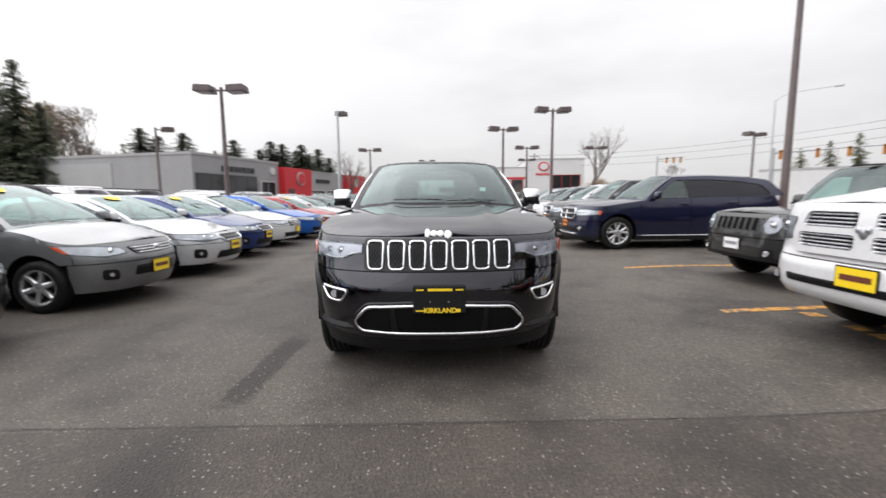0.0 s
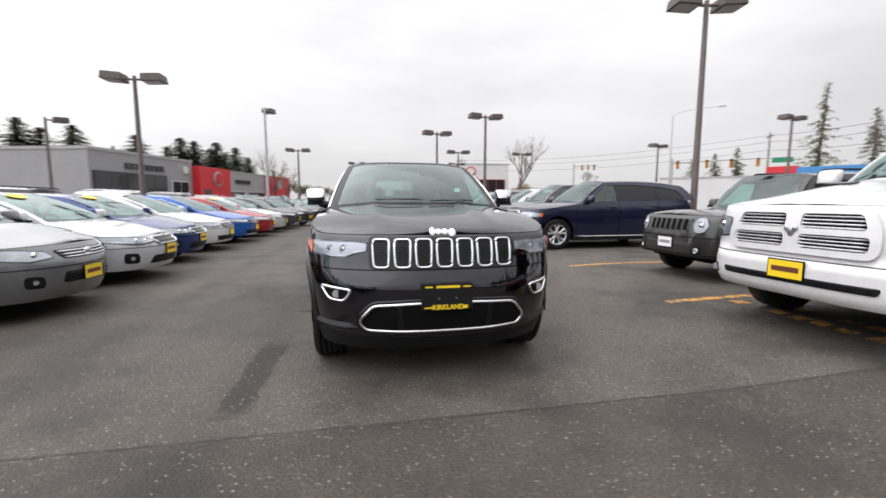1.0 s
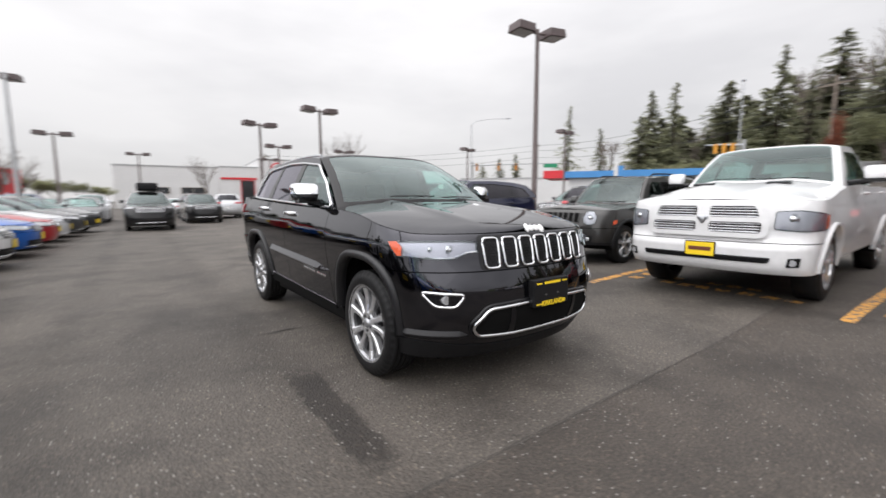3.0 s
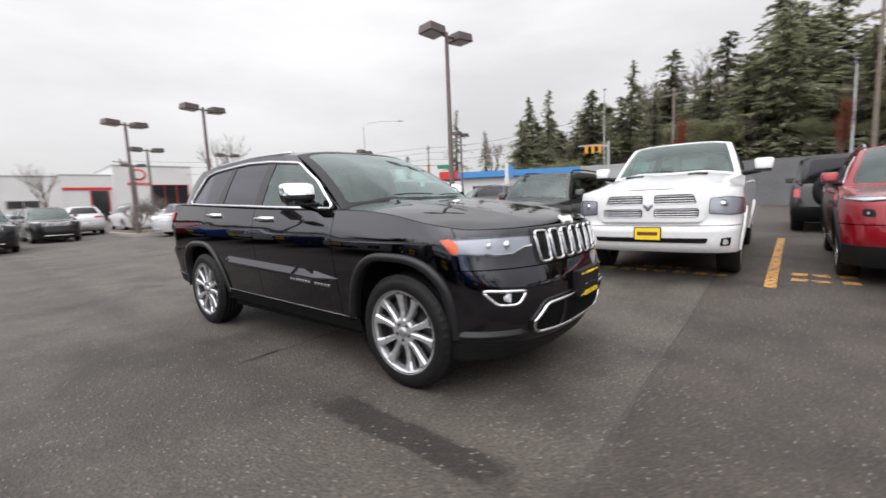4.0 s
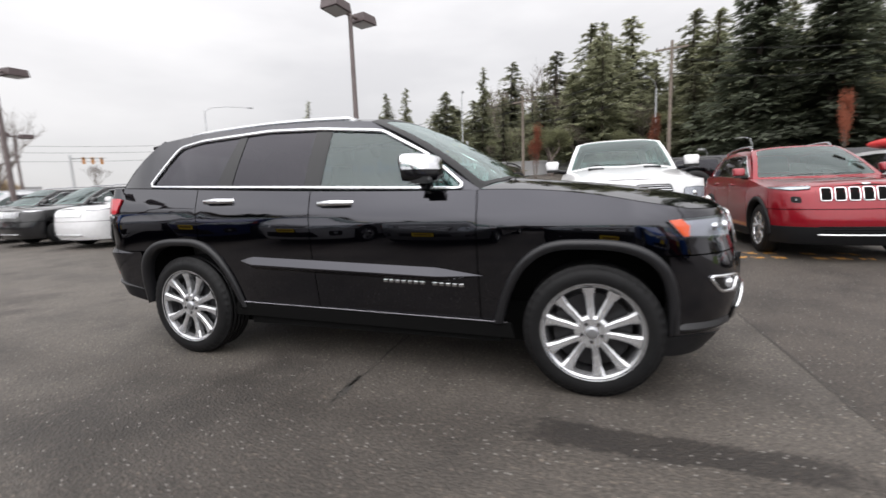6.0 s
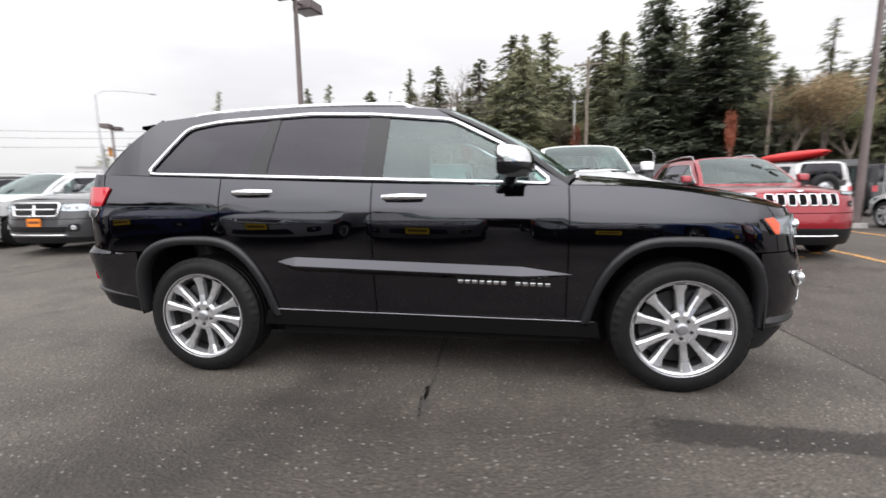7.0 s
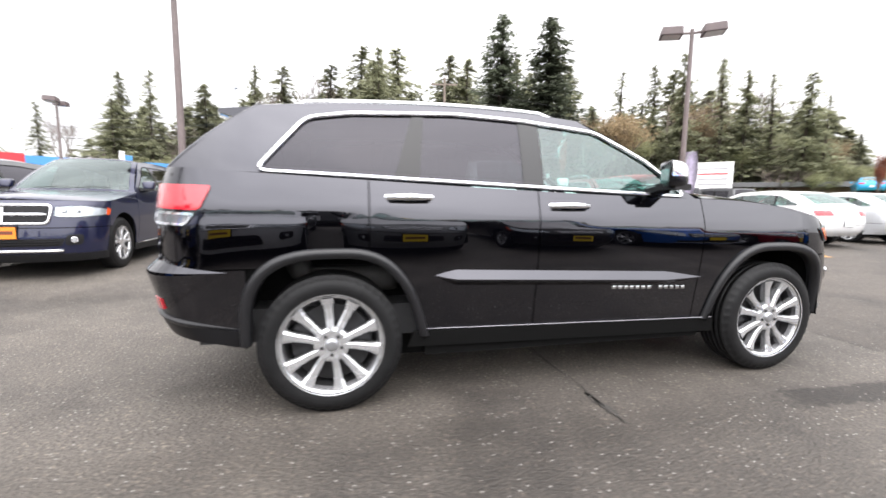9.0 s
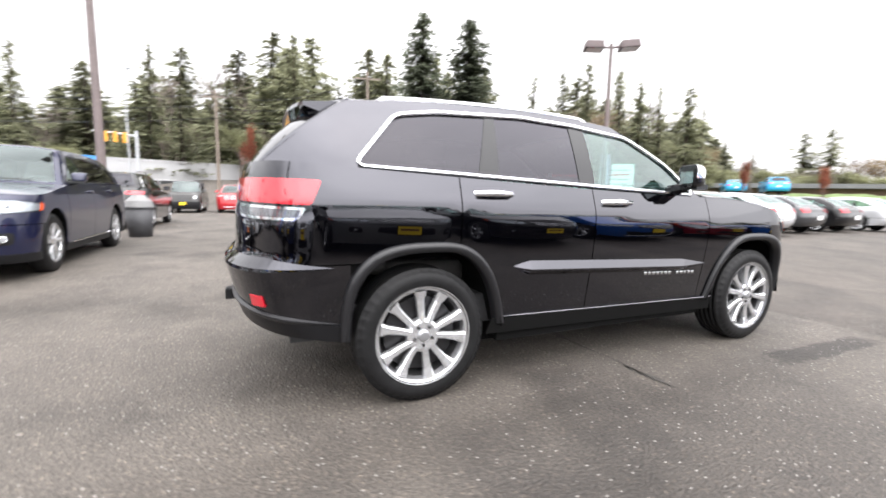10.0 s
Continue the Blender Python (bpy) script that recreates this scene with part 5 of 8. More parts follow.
def plain_face(C, car, both, sp):
    """Nose and tail of the parked cars: grille, lamps, plate, all set by the kind's own numbers."""
    X, k = C.ux, sp["f"]
    g = k["grille"]
    poly = round_poly([(-X(g[0]), g[2]), (X(g[0]), g[2]), (X(g[1]), g[3]), (-X(g[1]), g[3])], k.get("gr", 0.03))
    gr = put(skin_mesh("grille", poly, [], C.body, 0.07, 0.005, 0.01), "grille", k.get("gmat", PLASTIC), car)
    if k.get("bars"):
        for i in range(k["bars"]):
            z = g[2] + (g[3] - g[2]) * (i + 0.5) / k["bars"]
            e = g[0] + (g[1] - g[0]) * (i + 0.5) / k["bars"]
            bm = bmesh.new()
            tube(bm, [np.array(C.body(u, z)) + np.array((0, -0.008, 0)) for u in np.linspace(-X(e) * 0.96, X(e) * 0.96, 13)], k.get("bar_r", 0.008), 6)
            part("grille_bar", bm, k.get("bar_mat", CHROME), gr, "", True)
    if k.get("slots"):
        n = k["slots"]
        for i in range(n):
            x = (-(n - 1) / 2 + i) * (2 * g[0] - 0.02) / n
            hw = (g[0] - 0.01) / n * 0.78
            q = [(math.copysign(X(abs(x + a * hw)), x + a * hw), z) for a, z in ((-1, g[2] + 0.012), (1, g[2] + 0.012), (1, g[3] - 0.012), (-1, g[3] - 0.012))]
            q = round_poly(q, 0.025)
            sl = part("grille_slot", ring_tube(C, q, 0.008, 0.008, 0.07), k.get("bar_mat", CHROME), gr, "", True)
            put(skin_mesh("mesh_insert", q, [], C.body, 0.08, 0.007, 0.004), "mesh_insert", DARK, sl)
    if k.get("rim_trim"):
        part("grille_trim", ring_tube(C, inset_poly(poly, -0.005), k["rim_trim"], 0.006), k.get("rim_mat", k.get("bar_mat", CHROME)), gr, "", True)
    if k.get("cross"):
        bm = bmesh.new()
        zc = (g[2] + g[3]) / 2
        tube(bm, [np.array(C.body(u, zc)) + np.array((0, -0.012, 0)) for u in np.linspace(-X(g[0]), X(g[0]), 13)], k["cross"], 8)
        tube(bm, [np.array(C.body(0, z)) + np.array((0, -0.012, 0)) for z in np.linspace(g[2], g[3], 6)], k["cross"], 8)
        part("grille_cross", bm, k.get("cross_mat", CHROME), gr, "", True)
    if k.get("badge"):
        bm = bmesh.new()
        c = C.body(0, k["badge"])
        bmesh.ops.create_uvsphere(bm, u_segments=12, v_segments=8, radius=1, matrix=Matrix.Translation((0, c[1] - k.get("badge_off", 0.012), k["badge"])) @ Matrix.Diagonal((k.get("bw", 0.06), 0.014, k.get("bh", 0.04), 1)))
        part("badge", bm, k.get("badge_mat", CHROME), car, "plain round badge", True)
    hl = k["lamp"]
    pts = [(X(p[1]) if p[0] == "x" else C.u(p[1]), p[2]) for p in hl]
    amber = k.get("amber")
    if amber:
        amber = [(C.u(p[0]), p[1]) for p in amber]
    pts = round_poly(pts, 0.03)
    lights = lamp_patch(C, both, pts, inner=DARK_BEZEL, amber=amber, bulbs=[(X(a), z, r * 0.8) for a, z, r in k.get("bulbs", [])])
    for ob, sg in zip(lights, (1, -1)):
        put(skin_mesh("reflector", inset_poly(pts, 0.011), [], C.body, 0.08, 0.007, 0.004, sg), "reflector", k.get("lamp_mat", LAMPGLASS), ob)
    for q in k.get("intakes", []):
        poly = round_poly([(-X(q[0]), q[2]), (X(q[0]), q[2]), (X(q[1]), q[3]), (-X(q[1]), q[3])], 0.03)
        put(skin_mesh("lower_intake", poly, [], C.body, 0.08, 0.005, 0.008), "lower_intake", PLASTIC, car)
        for i in range(3):
            z = q[2] + (q[3] - q[2]) * (i + 0.5) / 3
            e = (q[0] + (q[1] - q[0]) * (i + 0.5) / 3) * 0.95
            bm = bmesh.new()
            tube(bm, [np.array(C.body(u, z)) + np.array((0, -0.006, 0)) for u in np.linspace(-X(e), X(e), 9)], 0.006, 5)
            part("intake_bar", bm, GLOSSBLACK, car)
    for x, z, r in k.get("fogs", []):
        for s in (1, -1):
            c = C.body(X(x), z)
            u_ = X(x)
            pocket = round_poly([(u_ - 2.0 * r, z - 1.5 * r), (u_ + 1.9 * r, z - 1.3 * r), (u_ + 2.1 * r, z + 1.5 * r), (u_ - 1.6 * r, z + 1.3 * r)], r)
            fg = put(skin_mesh("fog_light", pocket, [], C.body, 0.06, 0.005, 0.006, s), "fog_light", PLASTIC, car)
            nx = C.body(u_ + 0.01, z)
            nx = Vector((s * (nx[1] - c[1]), -(nx[0] - c[0]), 0)).normalized()
            p_ = Vector((s * c[0], c[1], z))
            bm = bmesh.new()
            cyl(bm, p_, p_ + nx * 0.012, r * 0.6, r * 0.5, 12)
            part("fog_lens", bm, LAMPGLASS, fg)
            bm = bmesh.new()
            t_ = Vector((-nx.y, nx.x, 0))
            tube(bm, [p_ + nx * 0.01 + r * 0.7 * (t_ * math.cos(a) + Vector((0, 0, math.sin(a)))) for a in [2 * math.pi * i / 16 for i in range(16)]], r * 0.13, 5, True)
            part("fog_ring", bm, k.get("fog_mat", GLOSSBLACK), fg)
    if k.get("trimline"):
        z, e, r = k["trimline"]
        bm = bmesh.new()
        tube(bm, [np.array(C.body(u, z)) + np.array((0, -0.01, 0)) for u in np.linspace(-X(e), X(e), 15)], r, 6)
        part("bumper_trim", bm, CHROME, car, "bright bumper strip", True)
    if k.get("lip"):
        ub = C.u(-sp["ra"] * 0.97)
        band(C, car, "front_lip", -ub, ub, lambda y: C.zlow(y), lambda y: max(C.zlow(y) + 0.02, k["lip"]), PLASTIC, 0.006, sp_=0.12)
        ur = C.u(sp["wb"] + sp["ra"] * 0.97)
        band(C, car, "rear_lip", ur, 2 * C.end - ur, lambda y: C.zlow(y), lambda y: max(C.zlow(y) + 0.02, k["lip"] + 0.05), PLASTIC, 0.006, sp_=0.12)
        for s in (1, -1):
            y0, y1 = sp["ra"] * 0.95, sp["wb"] - sp["ra"] * 0.95
            zs = C.zlow((y0 + y1) / 2)
            put(skin_mesh("sill", [(C.u(y0), zs - 0.02), (C.u(y1), zs - 0.02), (C.u(y1), zs + 0.09), (C.u(y0), zs + 0.09)], [], C.body, 0.2, 0.008, 0.012, s), "sill", PLASTIC, car)
    if k.get("sidetrim"):
        z, r = k["sidetrim"]
        for s in (1, -1):
            bm = bmesh.new()
            y0, y1 = sp["ra"] * 1.05, sp["wb"] - sp["ra"] * 1.05
            tube(bm, [(s * (C.body(C.u(y), z)[0] + 0.008), y, z) for y in np.linspace(y0, y1, 10)], r, 6)
            part("side_trim", bm, CHROME, car, "bright strip along the sill", True)
    t = k.get("tail")
    if t:
        q = [(C.u(t[0]), t[2]), (C.ux(t[1], True), t[2]), (C.ux(t[1], True), t[3]), (C.u(t[0]), t[3])]
        both("tail_light", round_poly(q, 0.03), [], C.body, RED_LENS, 0.01, 0.012, sp_=0.08)
    if k.get("plate"):
        z, pm, ink = k["plate"]
        plate(C, car, C.body(0, z)[1] - 0.012, z, pm, ink=ink)
    z = k.get("rplate", 0.75)
    plate(C, car, C.body(C.end, z)[1] + 0.012, z, WHITE, rear=True)
    if k.get("rails"):
        for s in (1, -1):
            bm = bmesh.new()
            y0, y1 = sp["A1"][0] + 0.25, sp["D1"][0] - 0.1
            xs = C.side_x((y0 + y1) / 2, C.roof_edge((y0 + y1) / 2)) - 0.06
            ys = np.linspace(y0, y1, 9)
            tube(bm, [(s * xs, y0 - 0.1, C.roof_edge(y0) + 0.02)] + [(s * xs, y, C.roof_edge(y) + 0.075) for y in ys] + [(s * xs, y1 + 0.1, C.roof_edge(y1) + 0.02)], 0.018, 6)
            part("roof_rail", bm, k.get("rail_mat", PLASTIC), car, "", True)
    if k.get("sticker"):
        ws = sp["ws"]
        vs = []
        for i in range(20):
            a = 2 * math.pi * i / 20
            p = ws(-0.42 + 0.20 * math.cos(a), 0.84 + 0.09 * math.sin(a))
            vs.append((p[0], p[1] - 0.012, p[2] + 0.012))
        bm = bmesh.new()
        bm.faces.new([bm.verts.new(v) for v in vs])
        part("price_sticker", bm, YELLOW, car, "yellow oval price sticker")


def truck_face(C, car, both, sp):
    """Pickup nose: a body-coloured frame with four barred openings in front of a dark panel."""
    plain_face(C, car, both, sp)
    X = C.ux
    sx_ = lambda x: math.copysign(X(abs(x)), x)
    holes = []
    for sg in (1, -1):
        for x0, x1, x2, z0, z1 in ((0.065, 0.545, 0.50, 0.965, 1.085), (0.065, 0.56, 0.565, 0.80, 0.915)):
            holes.append((sg, x0, x1, x2, z0, z1, round_poly([(sx_(sg * x0), z0), (sx_(sg * x1), z0), (sx_(sg * x2), z1), (sx_(sg * x0), z1)], 0.035)))
    rim = round_poly([(-X(0.62), 0.745), (X(0.62), 0.745), (X(0.63), 0.95), (X(0.55), 1.14), (-X(0.55), 1.14), (-X(0.63), 0.95)], 0.09)
    fr = put(skin_mesh("grille_frame", rim, [h[-1] for h in holes], C.body, 0.06, 0.035, 0.035), "grille_frame", WHITE_PAINT, car, "white grille frame with four openings")
    for sg, x0, x1, x2, z0, z1, q in holes:
        for i in range(4):
            z = z0 + (z1 - z0) * (i + 0.5) / 4
            xa, xb = x0 - 0.01, max(x1, x2) + 0.005
            bm = bmesh.new()
            tube(bm, [np.array(C.body(sx_(sg * (xa + (xb - xa) * k / 8)), z)) + np.array((0, -0.016, 0)) for k in range(9)], 0.0085, 6)
            part("grille_bar", bm, SATIN, fr, "", True)
    c = C.body(0, 0.94)
    bm = bmesh.new()
    for x, dz, a, b in ((0, 0, 0.034, 0.05), (-0.034, 0.022, 0.026, 0.03), (0.034, 0.022, 0.026, 0.03)):
        bmesh.ops.create_uvsphere(bm, u_segments=12, v_segments=8, radius=1, matrix=Matrix.Translation((x, c[1] - 0.038, 0.94 + dz)) @ Matrix.Diagonal((a, 0.022, b, 1)))
    part("badge", bm, ALLOY_GREY, car, "plain grey badge", True)
    for s in (1, -1):
        q = round_poly([(X(0.80), 0.455), (X(0.90), 0.46), (X(0.905), 0.56), (X(0.81), 0.55)], 0.012)
        fog = put(skin_mesh("fog_light", q, [], C.body, 0.05, 0.004, 0.006, s), "fog_light", GLOSSBLACK, car)
        c = C.body(X(0.852), 0.505)
        bm = bmesh.new()
        cyl(bm, (s * c[0], c[1] - 0.018, 0.505), (s * c[0], c[1] + 0.02, 0.505), 0.034, 0.03, 14)
        part("fog_lens", bm, LAMPGLASS, fog)


def spec(name, kind, paint_mat, L, wb, fo, w, h, R, nose, cowl, belt0, slope, A0y, A1y, D1y, D0y, zdeck=None, **kw):
    """A vehicle's numbers from its leading sizes."""
    yf, yr = -fo, L - fo
    zb0, zb1 = belt0 + slope * A0y, belt0 + slope * D0y
    hr = h - 0.06
    s = dict(name=name, kind=kind, paint=paint_mat, fine=0.12, yf=yf, yr=yr, w=w, wb=wb, cf=0.62, cr=0.45, nf=2.4, nr=2.8,
             sec=[(0.2, w - 0.06), (0.4, w - 0.035), (0.6, w - 0.012), (0.75, w), (0.88, w - 0.003), (belt0 - 0.08, w - 0.02), (belt0 + 0.1, w - 0.07)],
             front=[(0.2, 0.10), (0.32, 0.03), (0.5, 0.0), (0.62, 0.01), (nose - 0.08, 0.07), (nose, 0.13), (nose + 0.2, 0.4)],
             rear=[(0.25, 0.25), (0.4, 0.06), (0.6, 0.0), (0.72, 0.02), (0.9, 0.05), (belt0 - 0.05, 0.1), (belt0 + 0.1, 0.2)],
             top=[(yf, nose), (yf + 0.3, nose - 0.01), (A0y - 0.25, zb0 - 0.035), (A0y, zb0), (D0y, zb1), (yr, zb1 + 0.01 if kind == "suv" else zdeck - 0.03)],
             low=[(yf, 0.21), (-0.4, 0.22), (0.5, 0.24), (wb - 0.5, 0.25), (wb + 0.4, 0.26), (yr, 0.28)],
             ra=R + 0.055, za=R + 0.01, zbump=0.62, yh=-0.42, cuts=[0.52, wb * 0.56, wb - 0.22], yt=yr - 0.2,
             A0=(A0y, zb0), A1=(A1y, hr), D0=(D0y, zb1), D1=(D1y, hr - 0.02), belt=(belt0, slope), wbelt=w - 0.07, tum=0.38, barrel=0.25,
             hood=[(yf + 0.1, nose + 0.01), (yf + 0.4, nose + 0.07), (A0y - 0.3, cowl - 0.02), (A0y, cowl)], yc0=A0y - 0.2,
             roof=[(A1y - 0.1, h - 0.035), ((A1y + D1y) / 2, h), (D1y + 0.1, h - 0.05)],
             redge=[(A1y, hr - 0.02), (A1y * 0.6 + D1y * 0.4, hr + 0.01), (D1y, hr - 0.03)], yrf=A1y - 0.1, yrr=D1y + 0.1,
             panes=[(A0y - 0.5, wb * 0.56 - 0.04, 0, -0.05, "glass_f"), (wb * 0.56 + 0.04, wb - 0.18, -0.05, -0.2, "glass_r"), (wb - 0.12, D0y + 0.3, -0.2, 0, "glass_r")],
             glass_f=GLASS_CAR, glass_r=GLASS_CAR, tuck=0.03, R=R, TW=0.22, rim=R * 0.66, spokes=dict(n=5, split=0.3, hub=0.06), rim_mat=ALLOY,
             mirror=(A0y + 0.2, zb0 + 0.03), handles=[(wb * 0.56 - 0.28, wb * 0.56 - 0.08, belt0 - 0.07), (wb - 0.45, wb - 0.25, belt0 - 0.05)], face=plain_face)
    bz = lambda y: belt0 + slope * y
    th = hr - 0.075
    s["dlo"] = [(A0y + 0.14, bz(A0y + 0.14) + 0.025), (D0y - 0.30, bz(D0y - 0.3) + 0.03), (D1y - 0.14, th - 0.03), ((A1y + D1y) / 2, th), (A1y + 0.02, th - 0.03)]
    if kind != "suv":
        s.update(yd0=D0y + 0.12, zd0=zb1 + 0.03, deck=[(D0y, zb1 + 0.03), (D0y + 0.3, zdeck + 0.01), (yr, zdeck - 0.02)])
    s.update(kw)
    return s

# ---- the cars in place ----
hero = build_car(HERO, pose(-0.042, 3.587, 0, 0, 0, 1.05), "shiny black mid-size SUV with chrome trim on worn asphalt", "car")

WHITE_PAINT = paint("white_paint", (0.63, 0.63, 0.635), 0.0, 0.4)
SILVER_PAINT = paint("silver_paint", (0.20, 0.205, 0.21), 0.6, 0.35)
PEARL_PAINT = paint("pale_silver_paint", (0.58, 0.59, 0.61), 0.35, 0.35)
NAVY_PAINT = paint("navy_paint", (0.008, 0.010, 0.035), 0.3, 0.3)
DARKBLUE_PAINT = paint("dark_blue_paint", (0.012, 0.03, 0.14), 0.4, 0.3)
BLUE_PAINT = paint("bright_blue_paint", (0.009, 0.10, 0.42), 0.3, 0.3)
CYAN_PAINT = paint("light_blue_paint", (0.02, 0.33, 0.62), 0.1, 0.3)
RED_PAINT = paint("deep_red_paint", (0.23, 0.004, 0.012), 0.3, 0.3)
BRIGHTRED_PAINT = paint("bright_red_paint", (0.34, 0.012, 0.018), 0.1, 0.3)
GREY_PAINT = paint("dark_grey_paint", (0.055, 0.056, 0.06), 0.5, 0.35)
STONE_PAINT = paint("warm_grey_paint", (0.028, 0.027, 0.026), 0.3, 0.35)
JET_PAINT = paint("plain_black_paint", (0.008, 0.008, 0.009), 0.1, 0.3)

GREY_INK = mat("grey_ink", (0.25, 0.25, 0.27), 0.5)
PICKUP = spec("pickup_truck", "cab", WHITE_PAINT, 5.82, 3.57, 1.02, 1.0, 1.955, 0.405, 1.16, 1.41, 1.31, 0.012, 0.72, 1.38, 3.02, 3.14, 1.35,
              fine=0.1, nf=3.4, cf=0.55, cr=0.3, zbump=0.70, yh=-0.40, cuts=[0.62, 1.72, 2.72], panes=[(0.2, 1.68, 0, 0, "glass_f"), (1.76, 3.2, 0, 0, "glass_r")], wbelt=0.93, tum=0.30, barrel=0.15,
              front=[(0.3, 0.14), (0.42, 0.02), (0.52, 0.0), (0.66, 0.0), (0.72, 0.04), (0.9, 0.05), (1.1, 0.08), (1.2, 0.14), (1.4, 0.3)],
              low=[(-1.02, 0.36), (-0.4, 0.36), (0.5, 0.44), (3.0, 0.46), (4.0, 0.46), (4.8, 0.48)], sec=[(0.3, 0.93), (0.5, 0.96), (0.7, 0.99), (0.85, 1.0), (1.0, 0.995), (1.2, 0.97), (1.4, 0.93)],
              dlo=[(0.88, 1.345), (3.0, 1.37), (2.93, 1.79), (2.2, 1.82), (1.45, 1.80)], yc0=0.50, ridges=[(0.40, 0.018, 0.16)], mirror=(0.95, 1.37), mirror_out=0.20, mirror_size=1.3, hpow=4.0, TW=0.28, flare=0.035, flare_mat=WHITE_PAINT, spokes=dict(n=5, split=0.35, hub=0.08, w1=0.07), glass_f=GLASS_CAR,
              face=truck_face,
              f=dict(grille=(0.57, 0.55, 0.78, 1.10), gr=0.04, gmat=DARK,
                     lamp=[("x", 0.66, 0.845), ("x", 0.88, 0.825), ("y", -0.50, 0.845), ("y", -0.44, 1.0), ("x", 0.86, 1.05), ("x", 0.67, 1.035)], lamp_mat=BEZEL, bulbs=[(0.80, 0.96, 0.06)], amber=[(-0.56, 0.86), (-0.48, 0.86), (-0.46, 1.0), (-0.54, 1.0)],
                     intakes=[(0.66, 0.68, 0.49, 0.55)], plate=(0.60, YELLOW, BROWN_INK), tail=(4.68, 0.72, 0.85, 1.2), rplate=0.6))
BOXY = spec("boxy_suv", "suv", STONE_PAINT, 4.41, 2.635, 0.85, 0.877, 1.66, 0.35, 0.985, 1.10, 1.04, 0.02, 0.62, 1.08, 3.18, 3.40,
            nf=3.4, cf=0.5, cr=0.3, zbump=0.66, bumper_mat=STONE_PAINT, low=[(-0.85, 0.37), (-0.5, 0.36), (-0.35, 0.32), (0.5, 0.31), (2.1, 0.31), (3.0, 0.34), (3.56, 0.38)], flare=0.05, glass_r=GLASS_DARK, tum=0.28, barrel=0.1, rpow=5.0,
            f=dict(grille=(0.43, 0.45, 0.74, 0.94), slots=7, bar_mat=STONE_PAINT, gmat=STONE_PAINT, lamp=[("x", 0.49, 0.84), ("x", 0.53, 0.74), ("x", 0.60, 0.71), ("x", 0.68, 0.74), ("x", 0.72, 0.84), ("x", 0.68, 0.93), ("x", 0.60, 0.96), ("x", 0.53, 0.93)],
                   lamp_mat=BEZEL, bulbs=[(0.605, 0.84, 0.06)], amber=[(-0.50, 0.72), (-0.40, 0.74), (-0.38, 0.80), (-0.48, 0.80)], fogs=[(0.60, 0.47, 0.045)], fog_mat=CHROME, plate=(0.56, WHITE, GREY_INK), lip=0.42, tail=(3.45, 0.68, 0.85, 1.1), rails=True))
LARGE = spec("large_suv", "suv", NAVY_PAINT, 5.07, 3.04, 0.93, 0.96, 1.80, 0.385, 1.02, 1.19, 1.13, 0.028, 0.66, 1.42, 3.70, 4.02,
             fine=0.12, nf=2.9, cf=0.62, zbump=0.66, glass_r=GLASS_DARK, D1=(3.66, 1.61), yrr=3.78, roof=[(1.32, 1.735), (2.2, 1.765), (3.1, 1.735), (3.78, 1.65)], redge=[(1.42, 1.69), (2.2, 1.71), (3.0, 1.68), (3.66, 1.61)],
             dlo=[(0.80, 1.18), (3.68, 1.265), (3.46, 1.49), (2.9, 1.57), (2.2, 1.615), (1.44, 1.605)], trim=0.006, trim_mat=GLOSSBLACK, spokes=dict(n=5, split=0.55, hub=0.08, w0=0.04, w1=0.05),
             f=dict(grille=(0.47, 0.50, 0.72, 0.95), gr=0.06, gmat=PLASTIC, bars=0, cross=0.022, rim_trim=0.02, lamp=[("x", 0.53, 0.80), ("x", 0.72, 0.79), ("y", -0.46, 0.82), ("y", -0.40, 0.90), ("x", 0.80, 0.945), ("x", 0.53, 0.935)], bulbs=[(0.62, 0.87, 0.045), (0.74, 0.87, 0.04)],
                    amber=[(-0.52, 0.82), (-0.46, 0.82), (-0.42, 0.89), (-0.5, 0.92)], intakes=[(0.60, 0.64, 0.42, 0.52)], fogs=[(0.72, 0.50, 0.05)], fog_mat=CHROME, trimline=(0.36, 0.62, 0.022), plate=(0.60, ORANGE, BROWN_INK), sidetrim=(0.33, 0.014), lip=0.32, tail=(4.02, 0.5, 0.98, 1.13)))
MIDSUV = spec("mid_size_suv", "suv", RED_PAINT, 4.62, 2.70, 0.90, 0.93, 1.68, 0.368, 0.98, 1.12, 1.09, 0.03, 0.60, 1.42, 3.15, 3.50,
              fine=0.13, nf=2.6, cf=0.66, zbump=0.68, flare=0.05, glass_r=GLASS_DARK, trim=0.007, spokes=dict(n=5, split=0.5, hub=0.08, w0=0.03, w1=0.05),
              f=dict(grille=(0.50, 0.52, 0.78, 0.97), slots=7, gmat=RED_PAINT, lamp=[("x", 0.56, 0.945), ("x", 0.74, 0.93), ("y", -0.44, 0.965), ("y", -0.40, 0.985), ("x", 0.76, 0.985), ("x", 0.56, 0.985)], badge=1.0, bw=0.05, bh=0.014,
                     fogs=[(0.70, 0.81, 0.030)], intakes=[(0.45, 0.50, 0.36, 0.46)], trimline=(0.345, 0.50, 0.016), lip=0.45, rails=True, rail_mat=SATIN, tail=(3.52, 0.42, 1.0, 1.1)))
